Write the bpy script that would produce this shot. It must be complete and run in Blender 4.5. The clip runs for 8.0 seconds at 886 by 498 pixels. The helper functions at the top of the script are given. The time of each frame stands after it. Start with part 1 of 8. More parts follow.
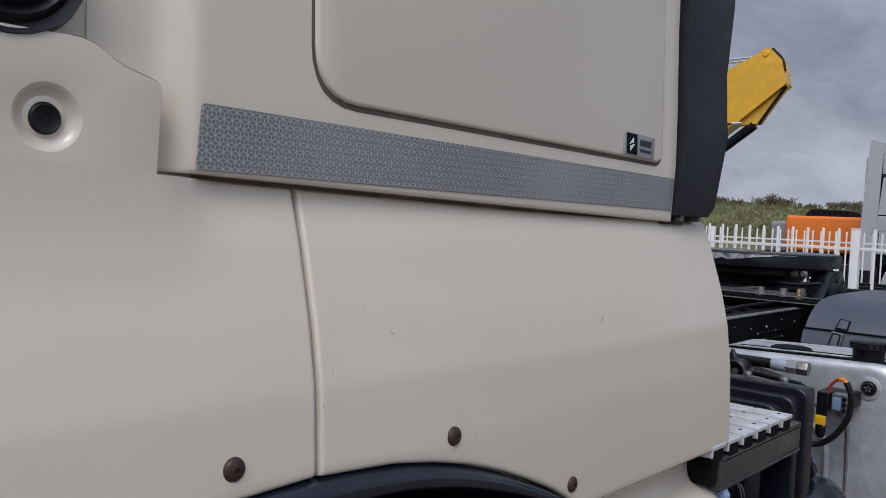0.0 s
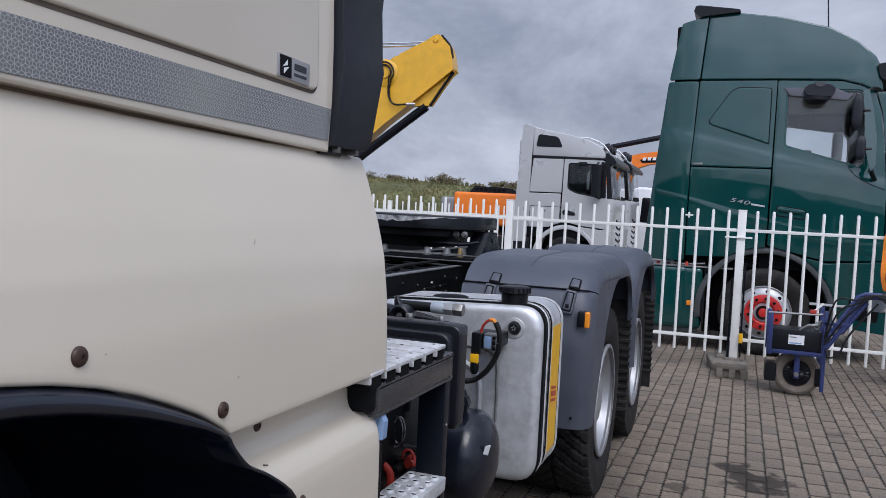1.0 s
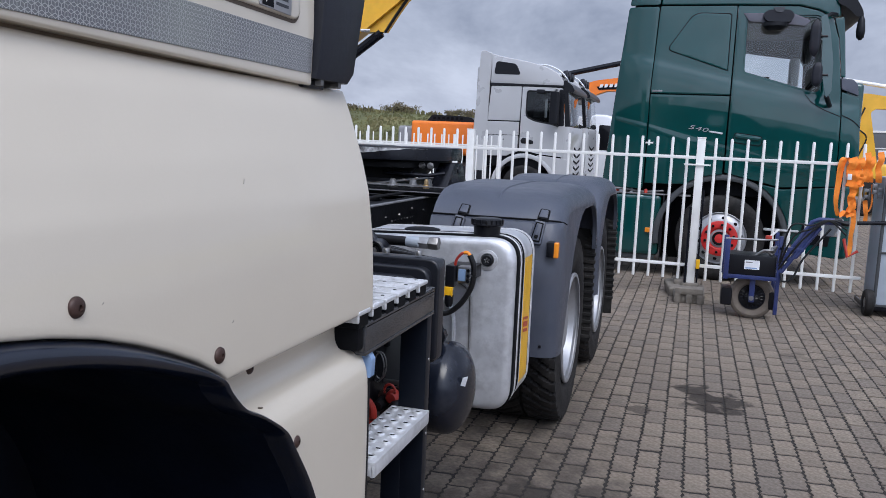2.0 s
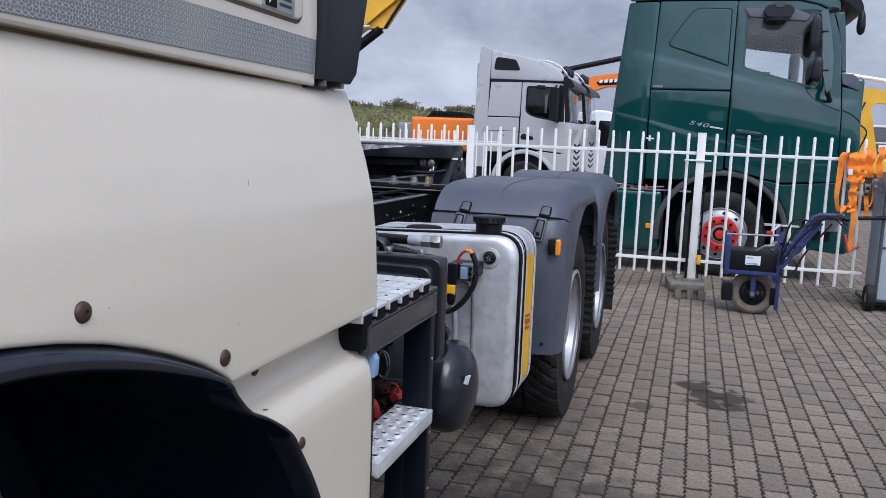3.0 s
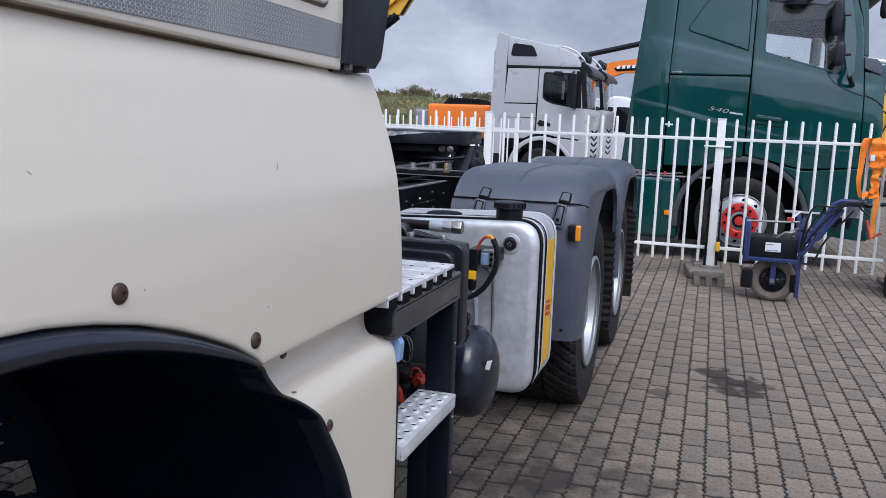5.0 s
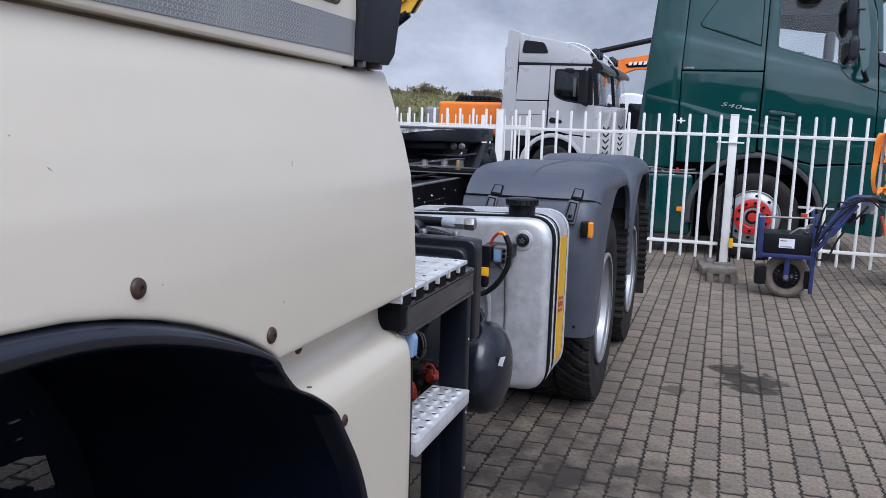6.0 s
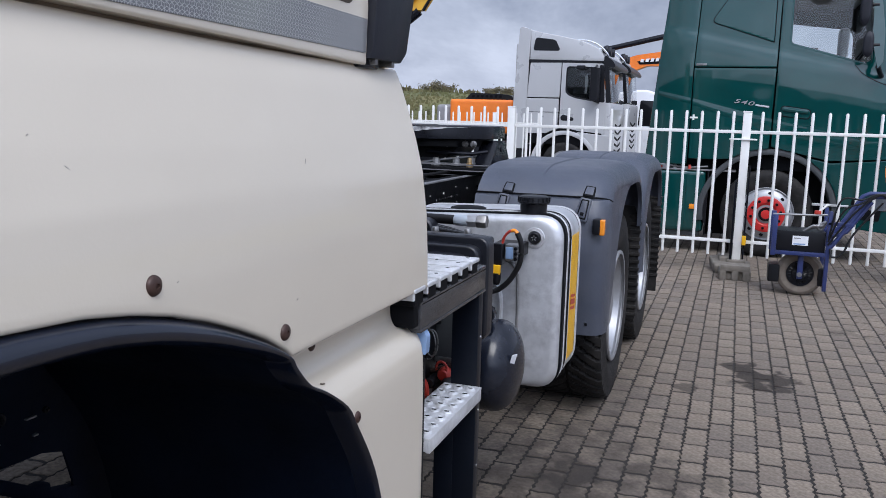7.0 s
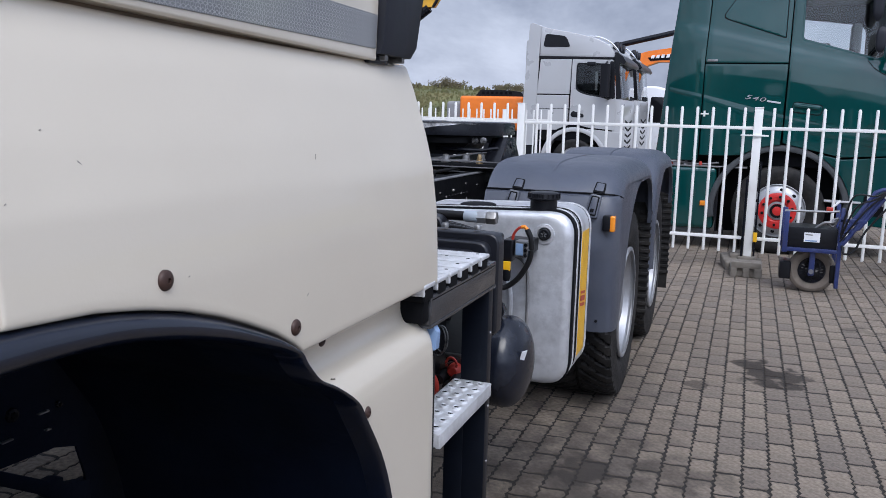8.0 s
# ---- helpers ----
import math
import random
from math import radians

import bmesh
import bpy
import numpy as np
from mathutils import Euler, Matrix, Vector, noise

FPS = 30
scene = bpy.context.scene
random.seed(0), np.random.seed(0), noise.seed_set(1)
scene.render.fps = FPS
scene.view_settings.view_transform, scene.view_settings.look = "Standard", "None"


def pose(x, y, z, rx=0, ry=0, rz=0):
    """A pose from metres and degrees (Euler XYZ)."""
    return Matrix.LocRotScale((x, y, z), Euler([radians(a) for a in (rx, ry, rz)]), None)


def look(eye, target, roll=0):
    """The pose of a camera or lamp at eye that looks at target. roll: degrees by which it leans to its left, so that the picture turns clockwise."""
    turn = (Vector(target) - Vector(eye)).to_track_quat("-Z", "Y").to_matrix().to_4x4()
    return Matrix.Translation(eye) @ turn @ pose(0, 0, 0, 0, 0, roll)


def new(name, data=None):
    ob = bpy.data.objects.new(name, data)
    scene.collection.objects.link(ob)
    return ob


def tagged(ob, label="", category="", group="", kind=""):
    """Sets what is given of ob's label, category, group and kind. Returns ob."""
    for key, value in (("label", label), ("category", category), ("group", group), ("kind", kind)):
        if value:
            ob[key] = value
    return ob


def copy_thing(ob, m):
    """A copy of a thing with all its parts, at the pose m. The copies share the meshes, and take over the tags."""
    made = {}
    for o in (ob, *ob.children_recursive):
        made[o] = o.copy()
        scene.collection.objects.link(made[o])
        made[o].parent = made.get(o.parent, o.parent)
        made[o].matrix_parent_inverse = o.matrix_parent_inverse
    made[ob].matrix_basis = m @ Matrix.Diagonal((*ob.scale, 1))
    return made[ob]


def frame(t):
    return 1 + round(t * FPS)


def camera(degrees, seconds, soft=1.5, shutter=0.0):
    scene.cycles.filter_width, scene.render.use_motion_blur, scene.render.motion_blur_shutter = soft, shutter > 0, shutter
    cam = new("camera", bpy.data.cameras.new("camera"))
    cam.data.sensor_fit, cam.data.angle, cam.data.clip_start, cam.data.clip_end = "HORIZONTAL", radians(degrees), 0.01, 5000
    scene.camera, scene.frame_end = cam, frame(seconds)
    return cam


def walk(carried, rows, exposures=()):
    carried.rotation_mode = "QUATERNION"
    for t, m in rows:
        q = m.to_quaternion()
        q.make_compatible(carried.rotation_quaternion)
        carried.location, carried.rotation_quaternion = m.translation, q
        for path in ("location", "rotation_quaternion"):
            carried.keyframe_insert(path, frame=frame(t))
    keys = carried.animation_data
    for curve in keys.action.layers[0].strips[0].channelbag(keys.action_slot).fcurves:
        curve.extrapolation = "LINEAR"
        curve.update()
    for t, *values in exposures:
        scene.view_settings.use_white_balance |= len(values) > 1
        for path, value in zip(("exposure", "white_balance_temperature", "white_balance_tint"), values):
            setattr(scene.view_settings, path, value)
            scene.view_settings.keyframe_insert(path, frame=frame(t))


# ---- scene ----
cam = camera(57.0, 8.0, soft=0.65)
PATH = [
    (0, (0.68, 0.2, 1.6), (-0.66, 1.683, 1.523), 2.6),
    (0.3, (0.687, 0.215, 1.569), (-0.471, 1.844, 1.505), 2.6),
    (0.5, (0.7, 0.223, 1.547), (-0.326, 1.938, 1.478), 2.9),
    (0.7, (0.716, 0.237, 1.528), (-0.181, 2.024, 1.463), 2.7),
    (1, (0.707, 0.247, 1.521), (0.02, 2.123, 1.426), 2.9),
    (1.2, (0.684, 0.26, 1.521), (0.099, 2.166, 1.366), 3.1),
    (1.3, (0.674, 0.257, 1.523), (0.104, 2.164, 1.327), 3.0),
    (1.5, (0.658, 0.254, 1.525), (0.087, 2.155, 1.283), 2.7),
    (3, (0.638, 0.255, 1.535), (0.064, 2.152, 1.263), 2.2),
    (3.5, (0.631, 0.254, 1.535), (0.047, 2.146, 1.254), 2.3),
    (4, (0.63, 0.25, 1.532), (0.042, 2.14, 1.243), 2.1),
    (4.5, (0.625, 0.249, 1.531), (0.028, 2.135, 1.233), 2.1),
    (6, (0.621, 0.243, 1.526), (-0.014, 2.114, 1.216), 1.7),
    (6.5, (0.618, 0.24, 1.526), (-0.031, 2.105, 1.213), 1.6),
    (7, (0.621, 0.239, 1.526), (-0.04, 2.1, 1.21), 1.5),
    (7.5, (0.621, 0.237, 1.525), (-0.052, 2.093, 1.205), 1.4),
    (8, (0.621, 0.238, 1.524), (-0.062, 2.09, 1.2), 1.4),
]
walk(cam, [(t, look(eye, aim, roll)) for t, eye, aim, roll in PATH], exposures=((0.0,-0.46,6680,10),(0.5,-0.33,6600,10),(1.0,-0.16,6470,10),(1.5,-0.07,6360,10),(3.0,0.04,6320,10),(4.5,0.06,6310,10),(8.0,0.09,6300,10)))

# ---------------------------------------------------------------- world and light
SUN_AZ, SUN_EL = radians(29), radians(52)       # azimuth from -y towards +x, height
sun_dir = Vector((math.sin(SUN_AZ) * math.cos(SUN_EL), -math.cos(SUN_AZ) * math.cos(SUN_EL), math.sin(SUN_EL)))


def build_world():
    w = bpy.data.worlds.new("overcast_sky")
    scene.world = w
    w.use_nodes = True
    nt = w.node_tree
    nt.nodes.clear()
    out = nt.nodes.new("ShaderNodeOutputWorld")
    bg = nt.nodes.new("ShaderNodeBackground")
    sky = nt.nodes.new("ShaderNodeTexSky")
    sky.sky_type = 'NISHITA'
    sky.sun_disc = False
    sky.sun_elevation = SUN_EL
    sky.sun_rotation = math.pi - SUN_AZ
    sky.air_density, sky.dust_density = 1.5, 3.0
    tc = nt.nodes.new("ShaderNodeTexCoord")
    # clouds: stretched noise in the direction of the sky
    mp = nt.nodes.new("ShaderNodeMapping")
    mp.inputs["Scale"].default_value = (1.8, 1.8, 3.4)
    nz = nt.nodes.new("ShaderNodeTexNoise")
    nz.inputs["Scale"].default_value = 1.7
    nz.inputs["Detail"].default_value = 6
    nz.inputs["Roughness"].default_value = 0.64
    nz.inputs["Distortion"].default_value = 0.35
    ramp = nt.nodes.new("ShaderNodeValToRGB")
    ramp.color_ramp.elements[0].position = 0.34
    ramp.color_ramp.elements[0].color = (0.245, 0.282, 0.390, 1)
    ramp.color_ramp.elements[1].position = 0.70
    ramp.color_ramp.elements[1].color = (0.570, 0.620, 0.760, 1)
    # the cloud cover is brighter high up and towards the hidden sun
    dot = nt.nodes.new("ShaderNodeVectorMath")
    dot.operation = 'DOT_PRODUCT'
    dot.inputs[1].default_value = sun_dir
    mr = nt.nodes.new("ShaderNodeMapRange")
    mr.inputs["From Min"].default_value = 0.0
    mr.inputs["From Max"].default_value = 1.0
    mr.inputs["To Min"].default_value = 1.12
    mr.inputs["To Max"].default_value = 5.2
    glow = nt.nodes.new("ShaderNodeMath")
    glow.operation = 'POWER'
    glow.inputs[1].default_value = 3.2
    glow.use_clamp = True
    up = nt.nodes.new("ShaderNodeMath")
    up.operation = 'MAXIMUM'
    up.inputs[1].default_value = 0.0
    mul = nt.nodes.new("ShaderNodeMixRGB")
    mul.blend_type = 'MULTIPLY'
    mul.inputs[0].default_value = 1.0
    mix = nt.nodes.new("ShaderNodeMixRGB")
    mix.inputs[0].default_value = 0.93
    half = nt.nodes.new("ShaderNodeMixRGB")
    half.blend_type = 'MULTIPLY'
    half.inputs[0].default_value = 1.0
    half.inputs[2].default_value = (0.1, 0.1, 0.1, 1)
    L = nt.links
    L.new(tc.outputs["Generated"], mp.inputs[0])
    L.new(mp.outputs[0], nz.inputs["Vector"])
    L.new(nz.outputs["Fac"], ramp.inputs[0])
    L.new(tc.outputs["Generated"], dot.inputs[0])
    L.new(dot.outputs["Value"], up.inputs[0])
    L.new(up.outputs[0], glow.inputs[0])
    L.new(glow.outputs[0], mr.inputs["Value"])
    L.new(ramp.outputs[0], mul.inputs[1])
    L.new(mr.outputs[0], mul.inputs[2])
    L.new(sky.outputs[0], half.inputs[1])
    L.new(half.outputs[0], mix.inputs[1])
    L.new(mul.outputs[0], mix.inputs[2])
    L.new(mix.outputs[0], bg.inputs[0])
    bg.inputs[1].default_value = 1.0
    L.new(bg.outputs[0], out.inputs[0])


build_world()
sun = new("sun", bpy.data.lights.new("sun", 'SUN'))
sun.data.energy = 1.55
sun.data.angle = radians(30)
sun.data.color = (1.0, 0.965, 0.92)
sun.matrix_world = look(sun_dir * 60, (0, 0, 0))


# ---------------------------------------------------------------- materials
def mat(name, base, rough=0.5, metal=0.0, var=0.12, scale=6.0, bump=0.0, bscale=80.0, coat=0.0,
        dirt=None, dirt_amount=0.35, dirt_scale=2.5, per_piece=0.0, rvar=0.1, spec=0.5, flakes=0.0, bdetail=4, bdist=0.01, coat_rough=0.06):
    """A procedural surface: broad and fine variation, dirt, relief and gloss."""
    m = bpy.data.materials.new(name)
    m.use_nodes = True
    nt = m.node_tree
    N, L = nt.nodes, nt.links
    bs = N["Principled BSDF"]
    tc = N.new("ShaderNodeTexCoord")
    n1 = N.new("ShaderNodeTexNoise")
    n1.inputs["Scale"].default_value = scale
    n1.inputs["Detail"].default_value = 5
    L.new(tc.outputs["Object"], n1.inputs["Vector"])
    r1 = N.new("ShaderNodeMapRange")
    r1.inputs["From Min"].default_value, r1.inputs["From Max"].default_value = 0.25, 0.75
    r1.inputs["To Min"].default_value, r1.inputs["To Max"].default_value = 1 - var, 1 + var
    L.new(n1.outputs["Fac"], r1.inputs["Value"])
    mul = N.new("ShaderNodeMixRGB")
    mul.blend_type = 'MULTIPLY'
    mul.inputs[0].default_value = 1
    mul.inputs[1].default_value = (*base, 1)
    L.new(r1.outputs[0], mul.inputs[2])
    col = mul.outputs[0]
    if per_piece:
        oi = N.new("ShaderNodeObjectInfo")
        ge = N.new("ShaderNodeNewGeometry")
        add = N.new("ShaderNodeMath")
        add.operation = 'ADD'
        L.new(oi.outputs["Random"], add.inputs[0])
        L.new(ge.outputs["Random Per Island"], add.inputs[1])
        fr = N.new("ShaderNodeMath")
        fr.operation = 'FRACT'
        L.new(add.outputs[0], fr.inputs[0])
        pr = N.new("ShaderNodeValToRGB")
        p = per_piece
        pr.color_ramp.elements[0].color = (1 - p, 1 - p, 1 - p * 0.8, 1)
        pr.color_ramp.elements[1].color = (1 + p, 1 + p * 0.9, 1 + p * 0.75, 1)
        el = pr.color_ramp.elements.new(0.5)
        el.color = (1.0, 0.975, 0.96, 1)
        L.new(fr.outputs[0], pr.inputs[0])
        m2 = N.new("ShaderNodeMixRGB")
        m2.blend_type = 'MULTIPLY'
        m2.inputs[0].default_value = 1
        L.new(col, m2.inputs[1])
        L.new(pr.outputs[0], m2.inputs[2])
        col = m2.outputs[0]
    if dirt:
        n2 = N.new("ShaderNodeTexNoise")
        n2.inputs["Scale"].default_value = dirt_scale
        n2.inputs["Detail"].default_value = 8
        n2.inputs["Roughness"].default_value = 0.65
        L.new(tc.outputs["Object"], n2.inputs["Vector"])
        r2 = N.new("ShaderNodeMapRange")
        r2.inputs["From Min"].default_value, r2.inputs["From Max"].default_value = 0.45, 0.75
        r2.inputs["To Min"].default_value, r2.inputs["To Max"].default_value = 0.0, dirt_amount
        L.new(n2.outputs["Fac"], r2.inputs["Value"])
        m3 = N.new("ShaderNodeMixRGB")
        L.new(r2.outputs[0], m3.inputs[0])
        L.new(col, m3.inputs[1])
        m3.inputs[2].default_value = (*dirt, 1)
        col = m3.outputs[0]
    if flakes:
        vo = N.new("ShaderNodeTexVoronoi")
        vo.inputs["Scale"].default_value = 900
        L.new(tc.outputs["Object"], vo.inputs["Vector"])
        rf = N.new("ShaderNodeMapRange")
        rf.inputs["To Min"].default_value, rf.inputs["To Max"].default_value = 1 - flakes, 1 + flakes
        L.new(vo.outputs["Color"], rf.inputs["Value"])
        m4 = N.new("ShaderNodeMixRGB")
        m4.blend_type = 'MULTIPLY'
        m4.inputs[0].default_value = 1
        L.new(col, m4.inputs[1])
        L.new(rf.outputs[0], m4.inputs[2])
        col = m4.outputs[0]
    L.new(col, bs.inputs["Base Color"])
    bs.inputs["Metallic"].default_value = metal
    bs.inputs["Specular IOR Level"].default_value = spec
    r3 = N.new("ShaderNodeMapRange")
    r3.inputs["To Min"].default_value, r3.inputs["To Max"].default_value = max(0.02, rough - rvar), min(1, rough + rvar)
    n3 = N.new("ShaderNodeTexNoise")
    n3.inputs["Scale"].default_value = scale * 3.3
    n3.inputs["Detail"].default_value = 6
    L.new(tc.outputs["Object"], n3.inputs["Vector"])
    L.new(n3.outputs["Fac"], r3.inputs["Value"])
    L.new(r3.outputs[0], bs.inputs["Roughness"])
    bs.inputs["Coat Weight"].default_value = coat
    bs.inputs["Coat Roughness"].default_value = coat_rough
    if bump:
        n4 = N.new("ShaderNodeTexNoise")
        n4.inputs["Scale"].default_value = bscale
        n4.inputs["Detail"].default_value = bdetail
        L.new(tc.outputs["Object"], n4.inputs["Vector"])
        bp = N.new("ShaderNodeBump")
        bp.inputs["Strength"].default_value = bump
        bp.inputs["Distance"].default_value = bdist
        L.new(n4.outputs["Fac"], bp.inputs["Height"])
        L.new(bp.outputs[0], bs.inputs["Normal"])
    return m


def glass(name, tint, rough=0.02):
    m = bpy.data.materials.new(name)
    m.use_nodes = True
    bs = m.node_tree.nodes["Principled BSDF"]
    bs.inputs["Base Color"].default_value = (*tint, 1)
    bs.inputs["Roughness"].default_value = rough
    bs.inputs["Transmission Weight"].default_value = 1.0
    bs.inputs["IOR"].default_value = 1.45
    return m


CREAM = mat("cream_white_paint", (0.643, 0.580, 0.477), 0.42, var=0.025, scale=2.2, bump=0.02, bscale=240, coat=0.9, coat_rough=0.07,
            dirt=(0.42, 0.37, 0.30), dirt_amount=0.06, dirt_scale=5)
CREAM_IN = mat("grey_groove_sealant", (0.33, 0.30, 0.26), 0.7, var=0.15, scale=14, bump=0.1)
ARCH = mat("black_arch_plastic", (0.0055, 0.0092, 0.0205), 0.18, var=0.25, scale=6, bump=0.02, bscale=300, rvar=0.05, spec=0.72)
POST = mat("black_post_paint", (0.0055, 0.0075, 0.0125), 0.34, var=0.3, scale=9, bump=0.06, bscale=80, dirt=(0.02, 0.02, 0.022), dirt_amount=0.08, dirt_scale=12, spec=0.22)
ARCHT = mat("grey_arch_trim_plastic", (0.055, 0.060, 0.064), 0.5, var=0.15, scale=8, bump=0.1)
LINER = mat("matt_black_liner_plastic", (0.0036, 0.0066, 0.0155), 0.66, var=0.3, scale=8, bump=0.1, bscale=60, spec=0.08)
DARK = mat("black_frame_paint", (0.0035, 0.0038, 0.0052), 0.45, var=0.3, scale=9, bump=0.1, bscale=60,
           dirt=(0.026, 0.025, 0.025), dirt_amount=0.14, dirt_scale=6, spec=0.20)
SATIN = mat("satin_black_metal", (0.0055, 0.0062, 0.0095), 0.24, var=0.25, scale=11, bump=0.05, bscale=90,
            dirt=(0.03, 0.03, 0.034), dirt_amount=0.12, dirt_scale=9, spec=0.25)
DEFL = mat("dark_grey_moulded_plastic", (0.013, 0.0145, 0.021), 0.5, var=0.12, scale=7, bump=0.18, bscale=420, spec=0.35)
PLAST = mat("dark_grey_cover_plastic", (0.0095, 0.0105, 0.015), 0.32, var=0.15, scale=9, bump=0.08, bscale=300, spec=0.5)
FENDER = mat("slate_grey_mudguard_plastic", (0.056, 0.065, 0.090), 0.40, var=0.14, scale=4, bump=0.15, bscale=380,
             dirt=(0.15, 0.15, 0.16), dirt_amount=0.22, dirt_scale=5, spec=0.65)
RUBBER = mat("tyre_rubber", (0.011, 0.0105, 0.0105), 0.72, var=0.3, scale=14, bump=0.3, bscale=90,
             dirt=(0.075, 0.066, 0.058), dirt_amount=0.32, dirt_scale=7, spec=0.3)
RIM = mat("silver_wheel_steel", (0.40, 0.41, 0.43), 0.42, metal=0.55, var=0.12, scale=9, bump=0.06,
          dirt=(0.2, 0.17, 0.14), dirt_amount=0.4, dirt_scale=8)
ALU = mat("brushed_tank_aluminium", (0.62, 0.63, 0.65), 0.46, metal=0.62, var=0.16, scale=13, bump=0.12, bscale=34,
          dirt=(0.36, 0.36, 0.38), dirt_amount=0.75, dirt_scale=15, rvar=0.14)
STEP = mat("galvanised_step_aluminium", (0.66, 0.67, 0.69), 0.36, metal=0.35, var=0.15, scale=25, bump=0.15, bscale=120,
           dirt=(0.28, 0.27, 0.26), dirt_amount=0.35, dirt_scale=14)
STEEL = mat("worn_steel", (0.30, 0.30, 0.30), 0.42, metal=0.8, var=0.25, scale=16, bump=0.15, bscale=70,
            dirt=(0.06, 0.05, 0.045), dirt_amount=0.6, dirt_scale=6)
WORN = mat("part_bare_rim_metal", (0.62, 0.62, 0.63), 0.42, metal=0.4, var=0.3, scale=30, bump=0.3, bscale=120, dirt=(0.02, 0.02, 0.024), dirt_amount=1.6, dirt_scale=13)
BOLT = mat("rust_brown_bolt", (0.050, 0.026, 0.020), 0.5, metal=0.2, var=0.35, scale=60, bump=0.08, bscale=300)
YELLOW = mat("yellow_band_foil", (0.80, 0.43, 0.012), 0.35, var=0.10, scale=12, bump=0.03)
RED = mat("red_plastic", (0.44, 0.04, 0.026), 0.4, var=0.2, scale=20)
AMBER = mat("amber_lens", (0.85, 0.28, 0.02), 0.18, var=0.1, scale=20, coat=0.6)
BLUEG = mat("pale_blue_plastic", (0.22, 0.33, 0.52), 0.45, var=0.1, scale=12)
LABEL = mat("white_label", (0.75, 0.76, 0.78), 0.5, var=0.06, scale=30)
BADGE = mat("silver_badge_foil", (0.36, 0.36, 0.37), 0.4, metal=0.35, var=0.06, scale=30)
BRASS = mat("brass_fitting", (0.42, 0.30, 0.16), 0.4, metal=0.8, var=0.2, scale=40)
HOSE = mat("rubber_hose", (0.008, 0.008, 0.009), 0.42, var=0.2, scale=30, spec=0.3)
GREEN = mat("dark_green_car_paint", (0.0020, 0.049, 0.047), 0.06, var=0.08, scale=3, bump=1.0, bscale=2.4, bdetail=0, bdist=0.020, coat=0.95, coat_rough=0.02, rvar=0.02, spec=0.35)
SEAM = mat("black_seam_filler", (0.004, 0.0045, 0.006), 0.65, var=0.2, scale=10, spec=0.12)
SILVER = mat("silver_car_paint", (0.47, 0.472, 0.475), 0.30, metal=0.2, var=0.03, scale=0.8, coat=0.5,
             dirt=(0.38, 0.37, 0.355), dirt_amount=0.12, dirt_scale=0.7)
TRIM = mat("black_vehicle_trim", (0.0060, 0.0065, 0.009), 0.38, var=0.2, scale=9, bump=0.05, spec=0.30)
GLASS = glass("tinted_window_glass", (0.90, 0.96, 0.95))
GLASS_D = glass("dark_tinted_glass", (0.34, 0.40, 0.42))
BLADE = mat("grey_green_mirror_blade", (0.055, 0.105, 0.110), 0.12, var=0.06, scale=6, coat=0.6)
SMOKE = mat("smoky_wind_strip_plastic", (0.085, 0.085, 0.105), 0.14, var=0.06, scale=6, spec=0.6)
SEATC = mat("grey_seat_cloth", (0.07, 0.07, 0.075), 0.8, var=0.2, scale=30, bump=0.2)
CABIN = mat("pale_cabin_lining", (0.35, 0.35, 0.36), 0.7, var=0.1, scale=8)
FENCE = mat("white_fence_paint", (0.80, 0.795, 0.765), 0.42, var=0.05, scale=5, bump=0.04,
            dirt=(0.42, 0.40, 0.36), dirt_amount=0.2, dirt_scale=6, coat=0.2)
CONC = mat("weathered_concrete", (0.175, 0.155, 0.130), 0.9, var=0.25, scale=12, bump=0.5, bscale=90,
           dirt=(0.10, 0.09, 0.075), dirt_amount=0.5, dirt_scale=9)
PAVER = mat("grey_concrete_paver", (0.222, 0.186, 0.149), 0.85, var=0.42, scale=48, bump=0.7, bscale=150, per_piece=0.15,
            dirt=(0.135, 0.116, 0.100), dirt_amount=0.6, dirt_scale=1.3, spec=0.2)


